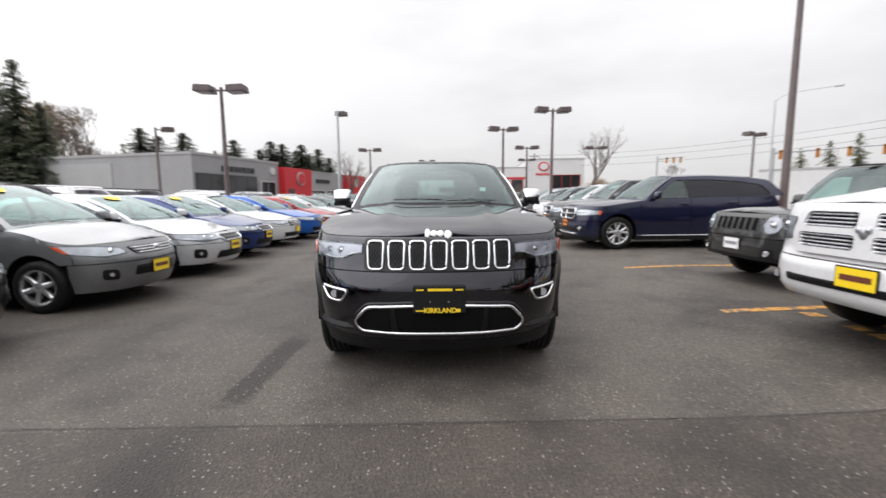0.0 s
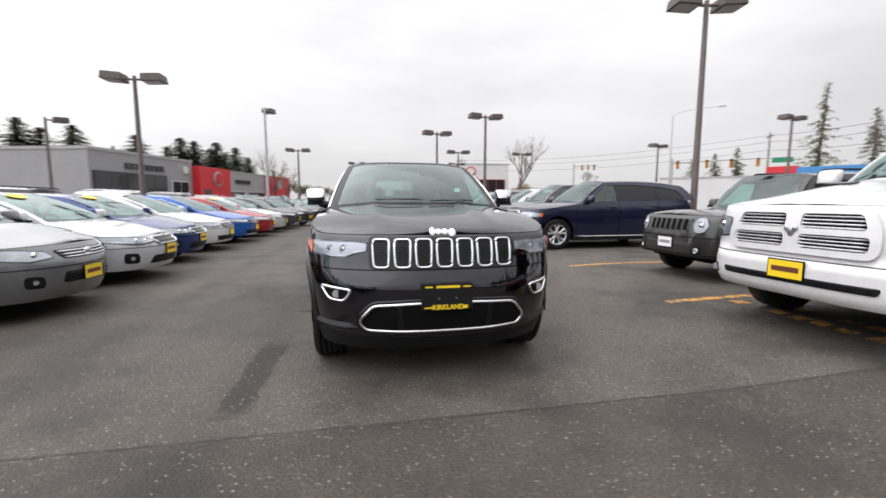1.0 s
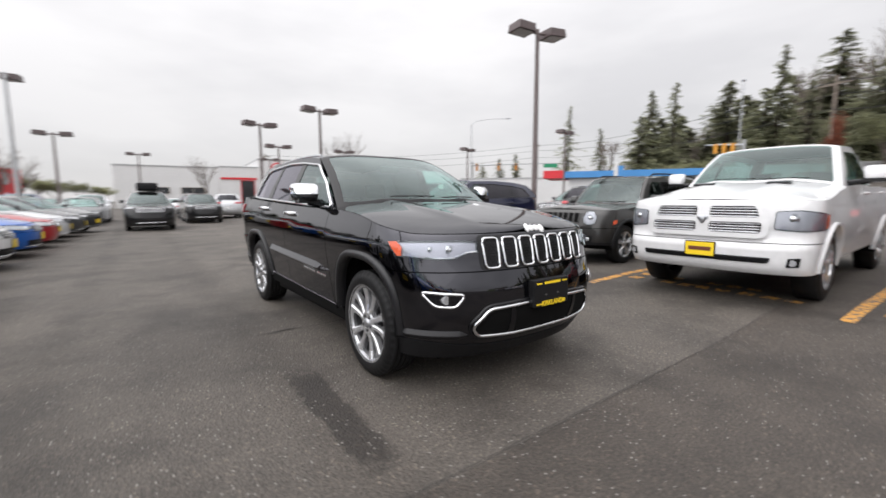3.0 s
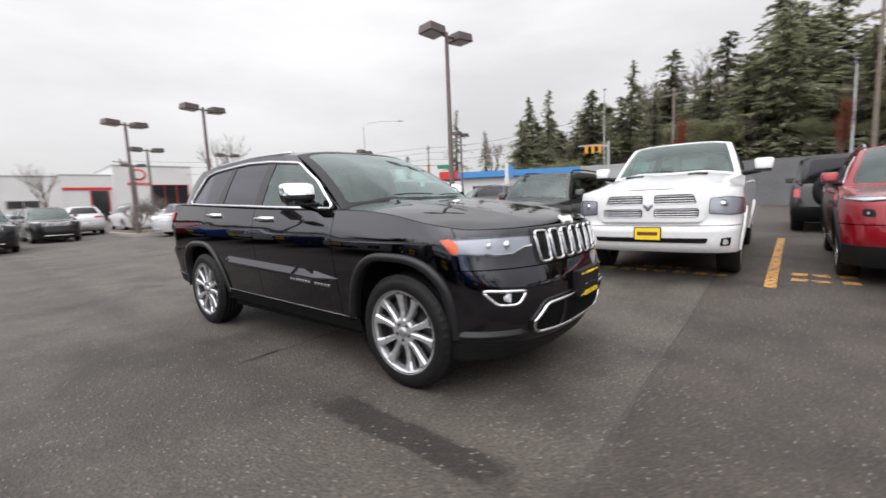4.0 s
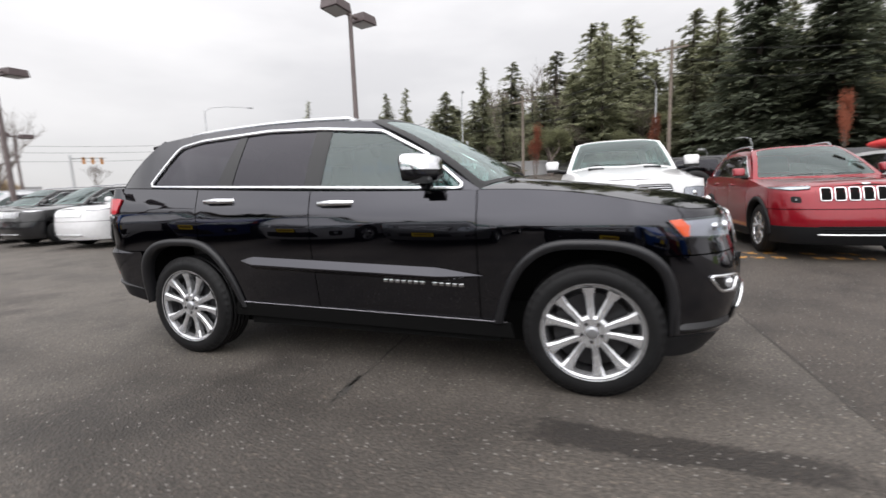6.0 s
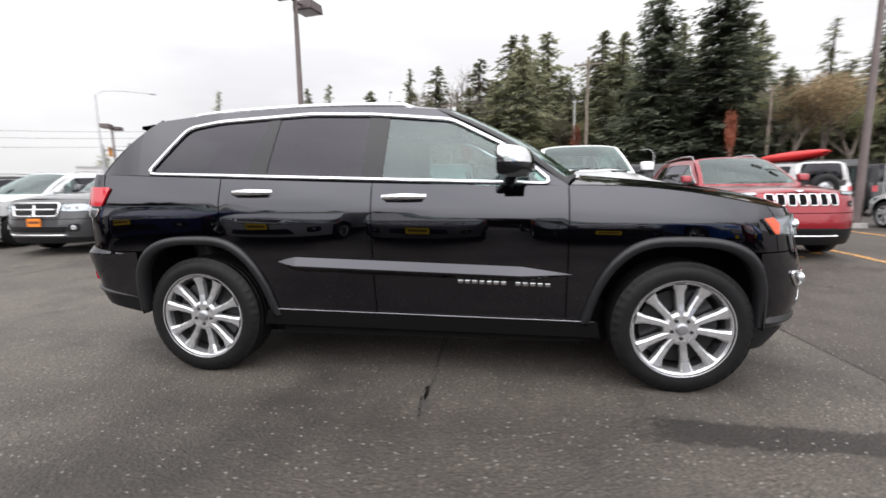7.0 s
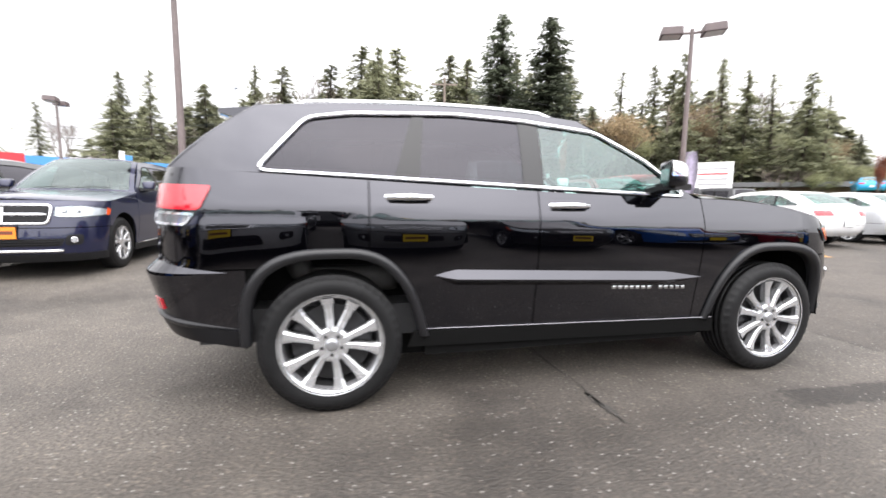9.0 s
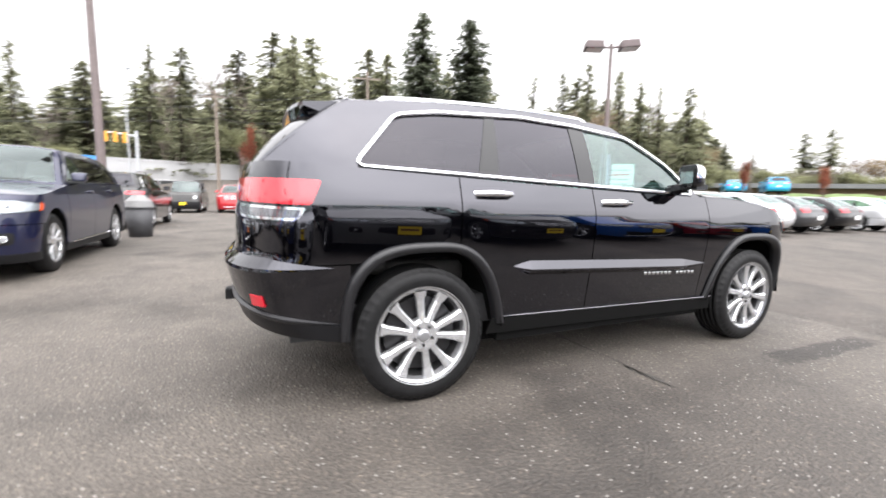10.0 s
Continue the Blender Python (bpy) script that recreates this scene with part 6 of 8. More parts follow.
HATCH = spec("hatchback", "suv", SILVER_PAINT, 4.30, 2.60, 0.88, 0.85, 1.535, 0.31, 0.80, 1.03, 0.95, 0.035, 0.32, 1.22, 3.05, 3.32,
             fine=0.1, nf=2.2, cf=0.75, cr=0.45, zbump=0.56, spokes=dict(n=6, split=0, hub=0.07, w0=0.06, w1=0.05), yt=3.2, rim=0.205,
             f=dict(grille=(0.34, 0.40, 0.64, 0.735), bars=3, bar_r=0.01, badge=0.69, bw=0.06, bh=0.05, lamp=[("x", 0.42, 0.66), ("x", 0.62, 0.63), ("y", -0.40, 0.68), ("y", -0.24, 0.79), ("y", -0.36, 0.79), ("x", 0.62, 0.765), ("x", 0.46, 0.735)], bulbs=[(0.55, 0.70, 0.04)],
                    amber=[(-0.42, 0.69), (-0.37, 0.70), (-0.27, 0.78), (-0.35, 0.775)], intakes=[(0.38, 0.36, 0.38, 0.50)], fogs=[(0.60, 0.42, 0.045)], plate=(0.46, YELLOW, BROWN_INK), tail=(3.22, 0.55, 0.85, 1.05), sticker=True))
COUPE = spec("saloon_car", "saloon", PEARL_PAINT, 4.50, 2.65, 0.92, 0.88, 1.42, 0.322, 0.74, 0.96, 0.92, 0.025, 0.36, 1.30, 2.55, 3.18, 0.99,
             fine=0.12, nf=2.3, cf=0.8, cr=0.5, zbump=0.56, spokes=dict(n=5, split=0.45, hub=0.07), rim=0.225,
             f=dict(grille=(0.30, 0.33, 0.60, 0.70), bars=0, rim_trim=0.012, gmat=GLOSSBLACK, badge=0.725, bw=0.05, bh=0.02, lamp=[("x", 0.36, 0.63), ("x", 0.60, 0.60), ("y", -0.34, 0.66), ("y", -0.20, 0.76), ("x", 0.70, 0.735), ("x", 0.38, 0.70)], bulbs=[(0.46, 0.66, 0.04), (0.58, 0.665, 0.04)],
                    amber=[(-0.36, 0.665), (-0.30, 0.675), (-0.22, 0.75), (-0.30, 0.74)], intakes=[(0.46, 0.40, 0.30, 0.42)], fogs=[(0.68, 0.40, 0.055)], plate=(0.50, YELLOW, BROWN_INK), tail=(3.42, 0.5, 0.78, 0.93), rplate=0.6, sticker=True))
SEDAN = spec("saloon_car", "saloon", WHITE_PAINT, 4.85, 2.80, 0.95, 0.92, 1.46, 0.335, 0.76, 0.98, 0.93, 0.03, 0.42, 1.42, 2.85, 3.55, 1.06,
             fine=0.13, nf=2.3, cf=0.82, cr=0.55, zbump=0.58, trim=0.006, spokes=dict(n=5, split=0.5, hub=0.07), rim=0.24,
             f=dict(grille=(0.40, 0.42, 0.58, 0.71), bars=4, badge=0.66, bw=0.05, bh=0.03, lamp=[("x", 0.46, 0.64), ("x", 0.66, 0.62), ("y", -0.34, 0.68), ("y", -0.22, 0.75), ("x", 0.74, 0.745), ("x", 0.46, 0.71)], bulbs=[(0.56, 0.67, 0.035)],
                    intakes=[(0.55, 0.60, 0.27, 0.40)], trimline=(0.265, 0.6, 0.012), plate=(0.47, YELLOW, None), tail=(3.72, 0.42, 0.80, 0.93), rplate=0.62))
OFFROAD = spec("off_road_car", "suv", WHITE_PAINT, 4.2, 2.55, 0.75, 0.86, 1.82, 0.40, 1.08, 1.16, 1.16, 0.0, 0.70, 0.98, 3.2, 3.36,
               nf=4.0, cf=0.35, cr=0.25, nr=4.0, zbump=0.62, bumper_mat=PLASTIC, roof_mat=PLASTIC, flare=0.08, glass_r=GLASS_DARK, tum=0.12, barrel=0.05, rpow=8.0, TW=0.27,
               f=dict(grille=(0.42, 0.42, 0.74, 1.0), slots=7, gmat=WHITE_PAINT, bar_mat=WHITE_PAINT, lamp=[("x", 0.48, 0.87), ("x", 0.52, 0.79), ("x", 0.59, 0.76), ("x", 0.66, 0.79), ("x", 0.70, 0.87), ("x", 0.66, 0.95), ("x", 0.59, 0.98), ("x", 0.52, 0.95)], bulbs=[(0.59, 0.87, 0.06)], tail=(3.38, 0.68, 0.85, 1.05), plate=(0.52, YELLOW, None)))

protos = {}
FAR_OFF = {"headliner", "barrel", "seat", "headrest", "steering_wheel", "dashboard", "wheel_nut", "hub_cap", "brake_disc", "wiper", "intake_bar", "inner_shell", "arch_liner", "fog_ring", "fog_lens", "projector", "mesh_insert", "mirror_glass", "mirror_arm", "plate_text_bar", "sill", "front_lip", "rear_lip", "window_pillar", "wheel_arch_flare", "fog_light", "door_handle", "badge", "grille_bar", "lens", "side_marker", "lower_intake", "cabin_floor"}


def park(sp, paint_mat, x, y, turn, label, group="", category="car"):
    """Parks a vehicle with its front axle over (x, y); turn 0 faces -y, 90 faces +x, -90 faces -x."""
    m = pose(x, y, rise(x, y), 0, 0, turn)
    key = sp["name"] + str(sp["yr"])
    if key not in protos:
        own = dict(sp)
        protos[key] = (build_car(own, m, label, category, group), sp["paint"])
        car = protos[key][0]
    else:
        car = copy_thing(protos[key][0], m)
        tagged(car, label, category, group)
        if group == BACK or y > 15:
            # far off: only the parts that can be seen from here
            for o in list(car.children_recursive):
                if o.name.split(".")[0] in FAR_OFF:
                    bpy.data.objects.remove(o)
    base = protos[key][1]
    for o in car.children_recursive:
        if o.type == "MESH" and o.data.materials and o.data.materials[0] == base and paint_mat != base:
            o.material_slots[0].link = "OBJECT"
            o.material_slots[0].material = paint_mat
    return car


LEFT, RIGHT, BACK = "cars of the long row by the aisle", "vehicles of the marked parking row", "parked cars in the background"
# the first of each kind stands here, in its true colours
truck = park(PICKUP, WHITE_PAINT, 4.08, 3.12, -88, "white crew cab pickup with hood vents and yellow dealer plate", RIGHT, "truck")
for s_ in (-0.42, 0.42):
    bm = boxed(s_ - 0.12, s_ + 0.12, -0.06, 0.06, 0, 0.03, bev=0.008)
    vent = part("hood_vent", bm, GLOSSBLACK, truck, "black hood vent")
    vent.matrix_local = pose(0, 0.10, 1.352, 9, 0, 0)
park(BOXY, STONE_PAINT, 4.95, 5.98, -90, "dark grey boxy SUV with round headlights", RIGHT)
park(LARGE, NAVY_PAINT, 4.02, 10.72, -88, "navy blue three-row SUV with chrome crosshair grille", RIGHT)
park(MIDSUV, RED_PAINT, 4.36, 0.30, -90, "deep red SUV with silver roof rails", RIGHT)
park(HATCH, SILVER_PAINT, -4.62, 5.55, 90, "silver hatchback with yellow price sticker and dealer plate", LEFT)
park(COUPE, PEARL_PAINT, -4.72, 7.70, 90, "pale silver coupe with yellow dealer plate", LEFT)
park(SEDAN, WHITE_PAINT, -5.1, 12.1, 90, "white saloon with bright lower trim", LEFT)
park(COUPE, DARKBLUE_PAINT, -5.0, 9.9, 90, "dark blue compact saloon with yellow plate", LEFT)
park(SEDAN, BLUE_PAINT, -5.0, 14.3, 90, "bright blue saloon with bright lower trim", LEFT)
park(COUPE, BRIGHTRED_PAINT, -4.9, 16.5, 90, "bright red compact car in line", LEFT)
park(SEDAN, PEARL_PAINT, -4.9, 18.7, 90, "silver saloon with chrome bumper strip", LEFT)
park(SEDAN, GREY_PAINT, -4.7, 20.9, 90, "grey saloon parked in line", LEFT)
park(SEDAN, GREY_PAINT, -4.4, 23.3, 68, "dark grey saloon standing askew at the row's end", LEFT)
park(HATCH, JET_PAINT, -4.72, 3.25, 90, "black hatchback parked in line", LEFT)
park(SEDAN, BLUE_PAINT, -4.9, 0.9, 90, "bright blue saloon parked in line", LEFT)
park(COUPE, RED_PAINT, -4.9, -1.4, 90, "deep red coupe parked in line", LEFT)
park(SEDAN, BLUE_PAINT, -4.9, -3.7, 90, "bright blue saloon parked in line", LEFT)
# second line behind the long row, tails to it
for i, (sp_, pm, lb) in enumerate([(MIDSUV, JET_PAINT, "black SUV with roof rails"), (MIDSUV, GREY_PAINT, "dark grey SUV with roof rails"), (LARGE, JET_PAINT, "black three-row SUV behind others"), (MIDSUV, WHITE_PAINT, "white SUV with roof rails"), (BOXY, JET_PAINT, "black boxy SUV behind others"),
                                   (SEDAN, WHITE_PAINT, "white saloon parked in line"), (MIDSUV, WHITE_PAINT, "white SUV parked in line"), (SEDAN, PEARL_PAINT, "silver saloon parked in line"), (MIDSUV, JET_PAINT, "black SUV parked in line")]):
    park(sp_, pm, -13.0, 4.5 + 2.45 * i, -90, lb, BACK)
# the marked row goes on past the navy SUV
park(LARGE, GREY_PAINT, 4.1, 13.2, -90, "dark grey three-row SUV with red dealer plate", RIGHT)
park(MIDSUV, WHITE_PAINT, 4.3, 15.9, -90, "white SUV with seven-slot grille", RIGHT)
park(MIDSUV, JET_PAINT, 4.4, 18.6, -92, "black SUV with seven-slot grille", RIGHT)
park(MIDSUV, JET_PAINT, 4.6, 21.3, -90, "black SUV with seven-slot grille", RIGHT)
park(MIDSUV, PEARL_PAINT, 4.6, 24.2, -90, "silver SUV with seven-slot grille", RIGHT)
# aisle and the far end
park(MIDSUV, JET_PAINT, -1.75, 23.2, 0, "black SUV standing in the aisle with a roof box", BACK)
for x, y, turn, sp_, pm, lb in [(-4.6, 29, 0, SEDAN, GREY_PAINT, "grey saloon parked in line"), (1.0, 33, 0, MIDSUV, JET_PAINT, "black SUV parked in line"), (3.06, 36.1, 176, MIDSUV, PEARL_PAINT, "silver SUV seen from behind"), (-1.8, 36, 0, COUPE, WHITE_PAINT, "white saloon parked in line"), (-7.2, 31, 0, MIDSUV, DARKBLUE_PAINT, "dark blue SUV parked in line"),
                                (-10, 33, 0, SEDAN, PEARL_PAINT, "silver saloon parked in line"), (6.5, 40, 180, MIDSUV, WHITE_PAINT, "white SUV seen from behind"), (9.5, 40, 180, MIDSUV, JET_PAINT, "black SUV seen from behind"), (-12.8, 35, 0, MIDSUV, WHITE_PAINT, "white SUV parked in line"), (0.4, 44, 180, SEDAN, PEARL_PAINT, "silver saloon parked in line"),
                                (12.5, 39, 180, SEDAN, GREY_PAINT, "grey saloon parked in line"), (-5.0, 44, 0, MIDSUV, GREY_PAINT, "grey SUV parked in line"), (-8.5, 46, 0, SEDAN, WHITE_PAINT, "white saloon parked in line"), (0.9, 28.5, 0, MIDSUV, JET_PAINT, "black SUV parked in line"), (-4.4, 33, 0, MIDSUV, PEARL_PAINT, "silver SUV parked in line"), (-7.0, 36.5, 0, SEDAN, JET_PAINT, "black saloon parked in line"), (-9.6, 38.5, 0, MIDSUV, GREY_PAINT, "grey SUV parked in line"), (6.2, 33, 0, MIDSUV, WHITE_PAINT, "white SUV parked in line"), (-15.5, 30, 0, SEDAN, BRIGHTRED_PAINT, "red saloon parked in line"), (-7.3, 26.3, 20, MIDSUV, JET_PAINT, "black SUV parked in line"), (-10.2, 28.0, 20, MIDSUV, WHITE_PAINT, "white SUV parked in line")]:
    park(sp_, pm, x, y, turn, lb, BACK)
# tails to the aisle, beyond the red SUV
TAILS = "saloons parked tail to the aisle"
park(SEDAN, WHITE_PAINT, 8.75, -5.62, 90, "white saloon with its tail to the aisle", TAILS)
park(SEDAN, PEARL_PAINT, 9.0, -8.5, 90, "silver saloon with its tail to the aisle", TAILS)
park(COUPE, GREY_PAINT, 9.1, -11.3, 90, "dark grey saloon with its tail to the aisle", TAILS)
park(COUPE, JET_PAINT, 9.2, -14.1, 90, "black saloon with its tail to the aisle", TAILS)
park(SEDAN, PEARL_PAINT, 9.2, -16.9, 90, "silver saloon with its tail to the aisle", TAILS)
# the line behind the marked row
wr = park(OFFROAD, WHITE_PAINT, 13.85, -4.4, 90, "white off-road car with spare wheel and a red kayak on top", BACK)
park(OFFROAD, JET_PAINT, 16.4, -8.4, 90, "black boxy off-road car parked", BACK)
park(OFFROAD, GREY_PAINT, 16.2, -11.2, 90, "grey boxy off-road car parked", BACK)
wr2 = park(OFFROAD, JET_PAINT, 13.8, 0.85, 90, "black off-road car with spare wheel, tail to the row", BACK)
park(MIDSUV, JET_PAINT, 15.2, 11.2, 90, "black SUV parked behind the bin", BACK)
park(MIDSUV, GREY_PAINT, 14.0, 14.0, -90, "grey SUV parked in line", BACK)
park(OFFROAD, BRIGHTRED_PAINT, 24.7, 13.6, -90, "bright red boxy off-road car", BACK)
park(OFFROAD, STONE_PAINT, 24.5, 11.1, -90, "dark off-road car with yellow plate", BACK)
park(MIDSUV, BRIGHTRED_PAINT, 24.8, 8.6, -90, "bright red SUV parked in line", BACK)
for sp_, x, y, lb in ((SEDAN, 26.8, -39.3, "light blue saloon parked on the bank"), (MIDSUV, 23.9, -41.0, "light blue SUV parked on the bank")):
    cy = park(sp_, CYAN_PAINT, x, y, 40, lb, BACK)
    cy.matrix_world = pose(x, y, 2.15, 0, 0, 40)
park(SEDAN, WHITE_PAINT, 24.6, 16.6, -90, "white saloon parked in line", BACK)
park(MIDSUV, PEARL_PAINT, 24.9, 19.2, -90, "silver SUV parked in line", BACK)
for i, (pm, lb) in enumerate([(WHITE_PAINT, "white saloon parked in line"), (JET_PAINT, "black saloon parked"), (PEARL_PAINT, "silver saloon parked in line"), (BRIGHTRED_PAINT, "red saloon parked"), (GREY_PAINT, "grey saloon parked in line"), (WHITE_PAINT, "white saloon parked in line")]):
    park(SEDAN, pm, 30.0, -20.0 - 3 * i, 90, lb + " in the far line", BACK)

# ---- spare wheels, kayak, roof box, bin ----
for own in (wr, wr2):
    bm = bmesh.new()
    lathe(bm, [(0.0, 0.20), (0.0, 0.25), (0.02, 0.34), (0.06, 0.39), (0.20, 0.39), (0.24, 0.34), (0.25, 0.25), (0.22, 0.20)], 28)
    bmesh.ops.recalc_face_normals(bm, faces=bm.faces)
    sw = part("spare_wheel", bm, RUBBER, own, "black spare tyre on the tail", True)
    sw.matrix_local = Matrix.Translation((0.08, 3.44, 1.02)) @ Matrix.Rotation(math.pi / 2, 4, "Z")
    bm = bmesh.new()
    lathe(bm, [(0.05, 0.205), (0.20, 0.205), (0.17, 0.15), (0.19, 0.07), (0.22, 0.05), (0.22, 0.001)], 24)
    bmesh.ops.recalc_face_normals(bm, faces=bm.faces)
    part("spare_rim", bm, ALLOY_GREY, sw)
part("dealer_plate", boxed(-0.72, -0.42, 3.47, 3.50, 0.78, 0.90), YELLOW, wr2, "yellow dealer plate")
KAYAK_RED = mat("red_kayak_plastic", (0.6, 0.02, 0.02), 0.4, 0, 0, 0.1, 3)
bm = bmesh.new()
tube(bm, [(0, -1.7 + 3.4 * i / 16, 0.10 * (2 * i / 16 - 1) ** 2) for i in range(17)], [0.03 + 0.27 * math.sin(math.pi * i / 16) ** 0.6 for i in range(17)], 10)
for v in bm.verts:
    v.co.z *= 0.6
kayak = part("kayak", bm, KAYAK_RED, None, "", True)
kayak.matrix_world = pose(12.0, -4.4, 2.07, 0, 0, 90)
tagged(kayak, "red plastic kayak lying on a car roof", "kayak")
bm = boxed(-0.42, 0.42, -0.8, 0.8, 0.0, 0.36, bev=0.09)
rb_ = part("roof_box", bm, PLASTIC, None, "", True)
rb_.matrix_world = pose(-1.75, 25.4, 1.72, 0, 0, 0)
tagged(rb_, "black plastic cargo box on an SUV roof", "roof box")
BIN = mat("grey_bin_plastic", (0.06, 0.06, 0.065), 0.6, 0, 0, 0.15, 6, 0.1, 80)
BINLID = mat("pale_bin_lid", (0.2, 0.2, 0.2), 0.6, 0, 0, 0.15, 6)
bin_ = thing("litter_bin", pose(9.2, 9.95, rise(9.2, 9.95)), "round dark grey plastic litter bin with a paler lid", "litter bin")
bm = bmesh.new()
cyl(bm, (0, 0, 0), (0, 0, 0.72), 0.24, 0.30, 24)
tube(bm, [(0.305 * math.cos(a), 0.305 * math.sin(a), 0.70) for a in [2 * math.pi * i / 24 for i in range(24)]], 0.02, 6, True)
part("barrel", bm, BIN, bin_, "", True)
bm = bmesh.new()
cyl(bm, (0, 0, 0.72), (0, 0, 0.86), 0.31, 0.27, 24)
cyl(bm, (0, 0, 0.86), (0, 0, 1.0), 0.27, 0.12, 24)
part("lid", bm, BINLID, bin_)

# ---- lamp posts, poles, signals ----
POLE_BROWN = mat("brown_painted_steel", (0.125, 0.098, 0.095), 0.5, 0, 0, 0.2, 3)
HEAD_BROWN = mat("lamp_head_paint", (0.085, 0.062, 0.062), 0.5, 0, 0, 0.2, 4)
GALV = mat("galvanised_steel", (0.42, 0.43, 0.44), 0.5, 0.4, 0, 0.15, 5)
WOOD_POLE = mat("weathered_pole_wood", (0.17, 0.14, 0.115), 0.85, 0, 0, 0.3, 4, 0.4, 30)
CONCRETE = mat("pale_concrete", (0.36, 0.35, 0.33), 0.85, 0, 0, 0.15, 2, 0.2, 20)
SIGNAL = mat("signal_yellow", (0.62, 0.27, 0.02), 0.5)
SIGN_GREEN = mat("sign_green", (0.01, 0.22, 0.10), 0.5)
BLACKISH = mat("matt_black", (0.02, 0.02, 0.02), 0.7)
LENS_OFF = mat("lamp_diffuser", (0.45, 0.44, 0.42), 0.35)


def yard_lamp(x, y, h, turn, heads=2, pole_mat=POLE_BROWN, label="tall brown steel yard lamp with two box heads", r=0.075):
    z0 = rise(x, y)
    t = thing("yard_lamp", pose(x, y, z0, 0, 0, turn), label, "street lamp", "yard lamps")
    bm = bmesh.new()
    cyl(bm, (0, 0, -0.02), (0, 0, 0.12), 0.24, 0.22, 16)
    part("footing", bm, CONCRETE, t, "concrete footing")
    bm = bmesh.new()
    cyl(bm, (0, 0, 0.12), (0, 0, h), r * 1.25, r * 0.8, 12)
    part("pole", bm, pole_mat, t)
    for s in ((-1, 1) if heads == 2 else (1,)):
        bm = bmesh.new()
        tube(bm, [(0, 0, h - 0.12), (s * 0.3, 0, h - 0.10)], 0.04, 8)
        part("bracket", bm, pole_mat, t)
        bm = boxed(-0.32, 0.32, -0.3, 0.3, -0.11, 0.14, bev=0.02)
        for v in bm.verts:
            if v.co.z > 0:
                v.co.x *= 0.93
                v.co.y *= 0.93
        hd = part("lamp_head", bm, HEAD_BROWN, t)
        hd.matrix_local = pose(s * 0.6, 0, h - 0.08, 0, -s * 3, 0)
        dd = part("diffuser", boxed(-0.26, 0.26, -0.24, 0.24, -0.122, -0.112), LENS_OFF, hd)
    return t


yard_lamp(8.3, 10.38, 6.42, -8)
yard_lamp(8.9, -4.25, 6.55, 60)
yard_lamp(-8.17, 16.24, 5.42, 0)
yard_lamp(-6.17, 25.7, 6.45, 80, 1, GALV, "grey steel yard lamp with one box head")
yard_lamp(5.78, 22.8, 5.82, 5)
yard_lamp(3.77, 26.87, 5.52, 10)
yard_lamp(-5.93, 35.4, 5.33, 0)
yard_lamp(22.6, 31.4, 5.75, 20)
yard_lamp(24.7, 22.2, 6.3, 10)
yard_lamp(6.65, 34.0, 5.2, 0)
yard_lamp(-1.73, 48.3, 5.5, 0)
yard_lamp(13.5, 38.0, 5.6, 0)
yard_lamp(9.0, 46.0, 5.3, 0)
yard_lamp(-16.5, 25.0, 5.45, 40, 1)


def at(compass, d, x0=-2.5, y0=4.0):
    """A spot d metres from the middle of the walk, in a compass direction from +y towards +x."""
    return x0 + d * math.sin(radians(compass)), y0 + d * math.cos(radians(compass))


def street_light(x, y, h, turn, arm=2.5, lean=0.0, mat_=GALV):
    t = thing("street_light", pose(x, y, rise(x, y), 0, 0, turn), "grey steel street light with a curved arm", "street lamp", "street lights")
    bm = bmesh.new()
    cyl(bm, (0, 0, 0), (0, 0, h - 0.6), 0.10, 0.055, 10)
    part("pole", bm, mat_, t)
    bm = bmesh.new()
    tube(bm, [(0, 0, h - 0.65), (arm * 0.15, 0, h - 0.2), (arm * 0.5, 0, h), (arm, 0, h + 0.05)], 0.03, 6)
    part("arm", bm, mat_, t)
    part("luminaire", boxed(arm - 0.1, arm + 0.55, -0.14, 0.14, h - 0.02, h + 0.12, bev=0.03), mat_, t)


def power_pole(x, y, h, turn, label="weathered wooden power pole with a crossarm", cross=True):
    t = thing("power_pole", pose(x, y, rise(x, y), 0, 0, turn), label, "power pole", "power poles")
    bm = bmesh.new()
    cyl(bm, (0, 0, 0), (0, 0, h), 0.17, 0.11, 10)
    part("pole", bm, WOOD_POLE, t)
    if cross:
        part("crossarm", boxed(-1.2, 1.2, -0.06, 0.06, h - 0.7, h - 0.56), WOOD_POLE, t)
        for x_ in (-1.1, -0.5, 0.5, 1.1):
            bm = bmesh.new()
            cyl(bm, (x_, 0, h - 0.56), (x_, 0, h - 0.4), 0.05, 0.03, 8)
            part("insulator", bm, BLACKISH, t)
    return (x, y, rise(x, y) + h - 0.4)


street_light(*at(73.6, 52), 11.5, 200, 2.4)
street_light(*at(37.3, 56, 0, 0), 11.5, -40, 4.5)
street_light(*at(97.5, 40), 9.5, 150, 1.6)
street_light(*at(107, 44), 4.5, 20, 1.4)
street_light(*at(103, 41), 3.6, 150, 1.2)
P1 = power_pole(*at(81.6, 46), 10.5, 70)
P2 = power_pole(*at(50, 80), 11.5, 60)
P3 = power_pole(*at(99, 40), 12.5, 80)
P4 = power_pole(*at(14, 95), 11.0, 10)
P5 = power_pole(*at(19, 120), 12.0, 10)
P6 = power_pole(*at(128, 60), 11.0, 90)
power_pole(*at(118, 47), 9.0, 90, "plain weathered wooden utility pole", False)
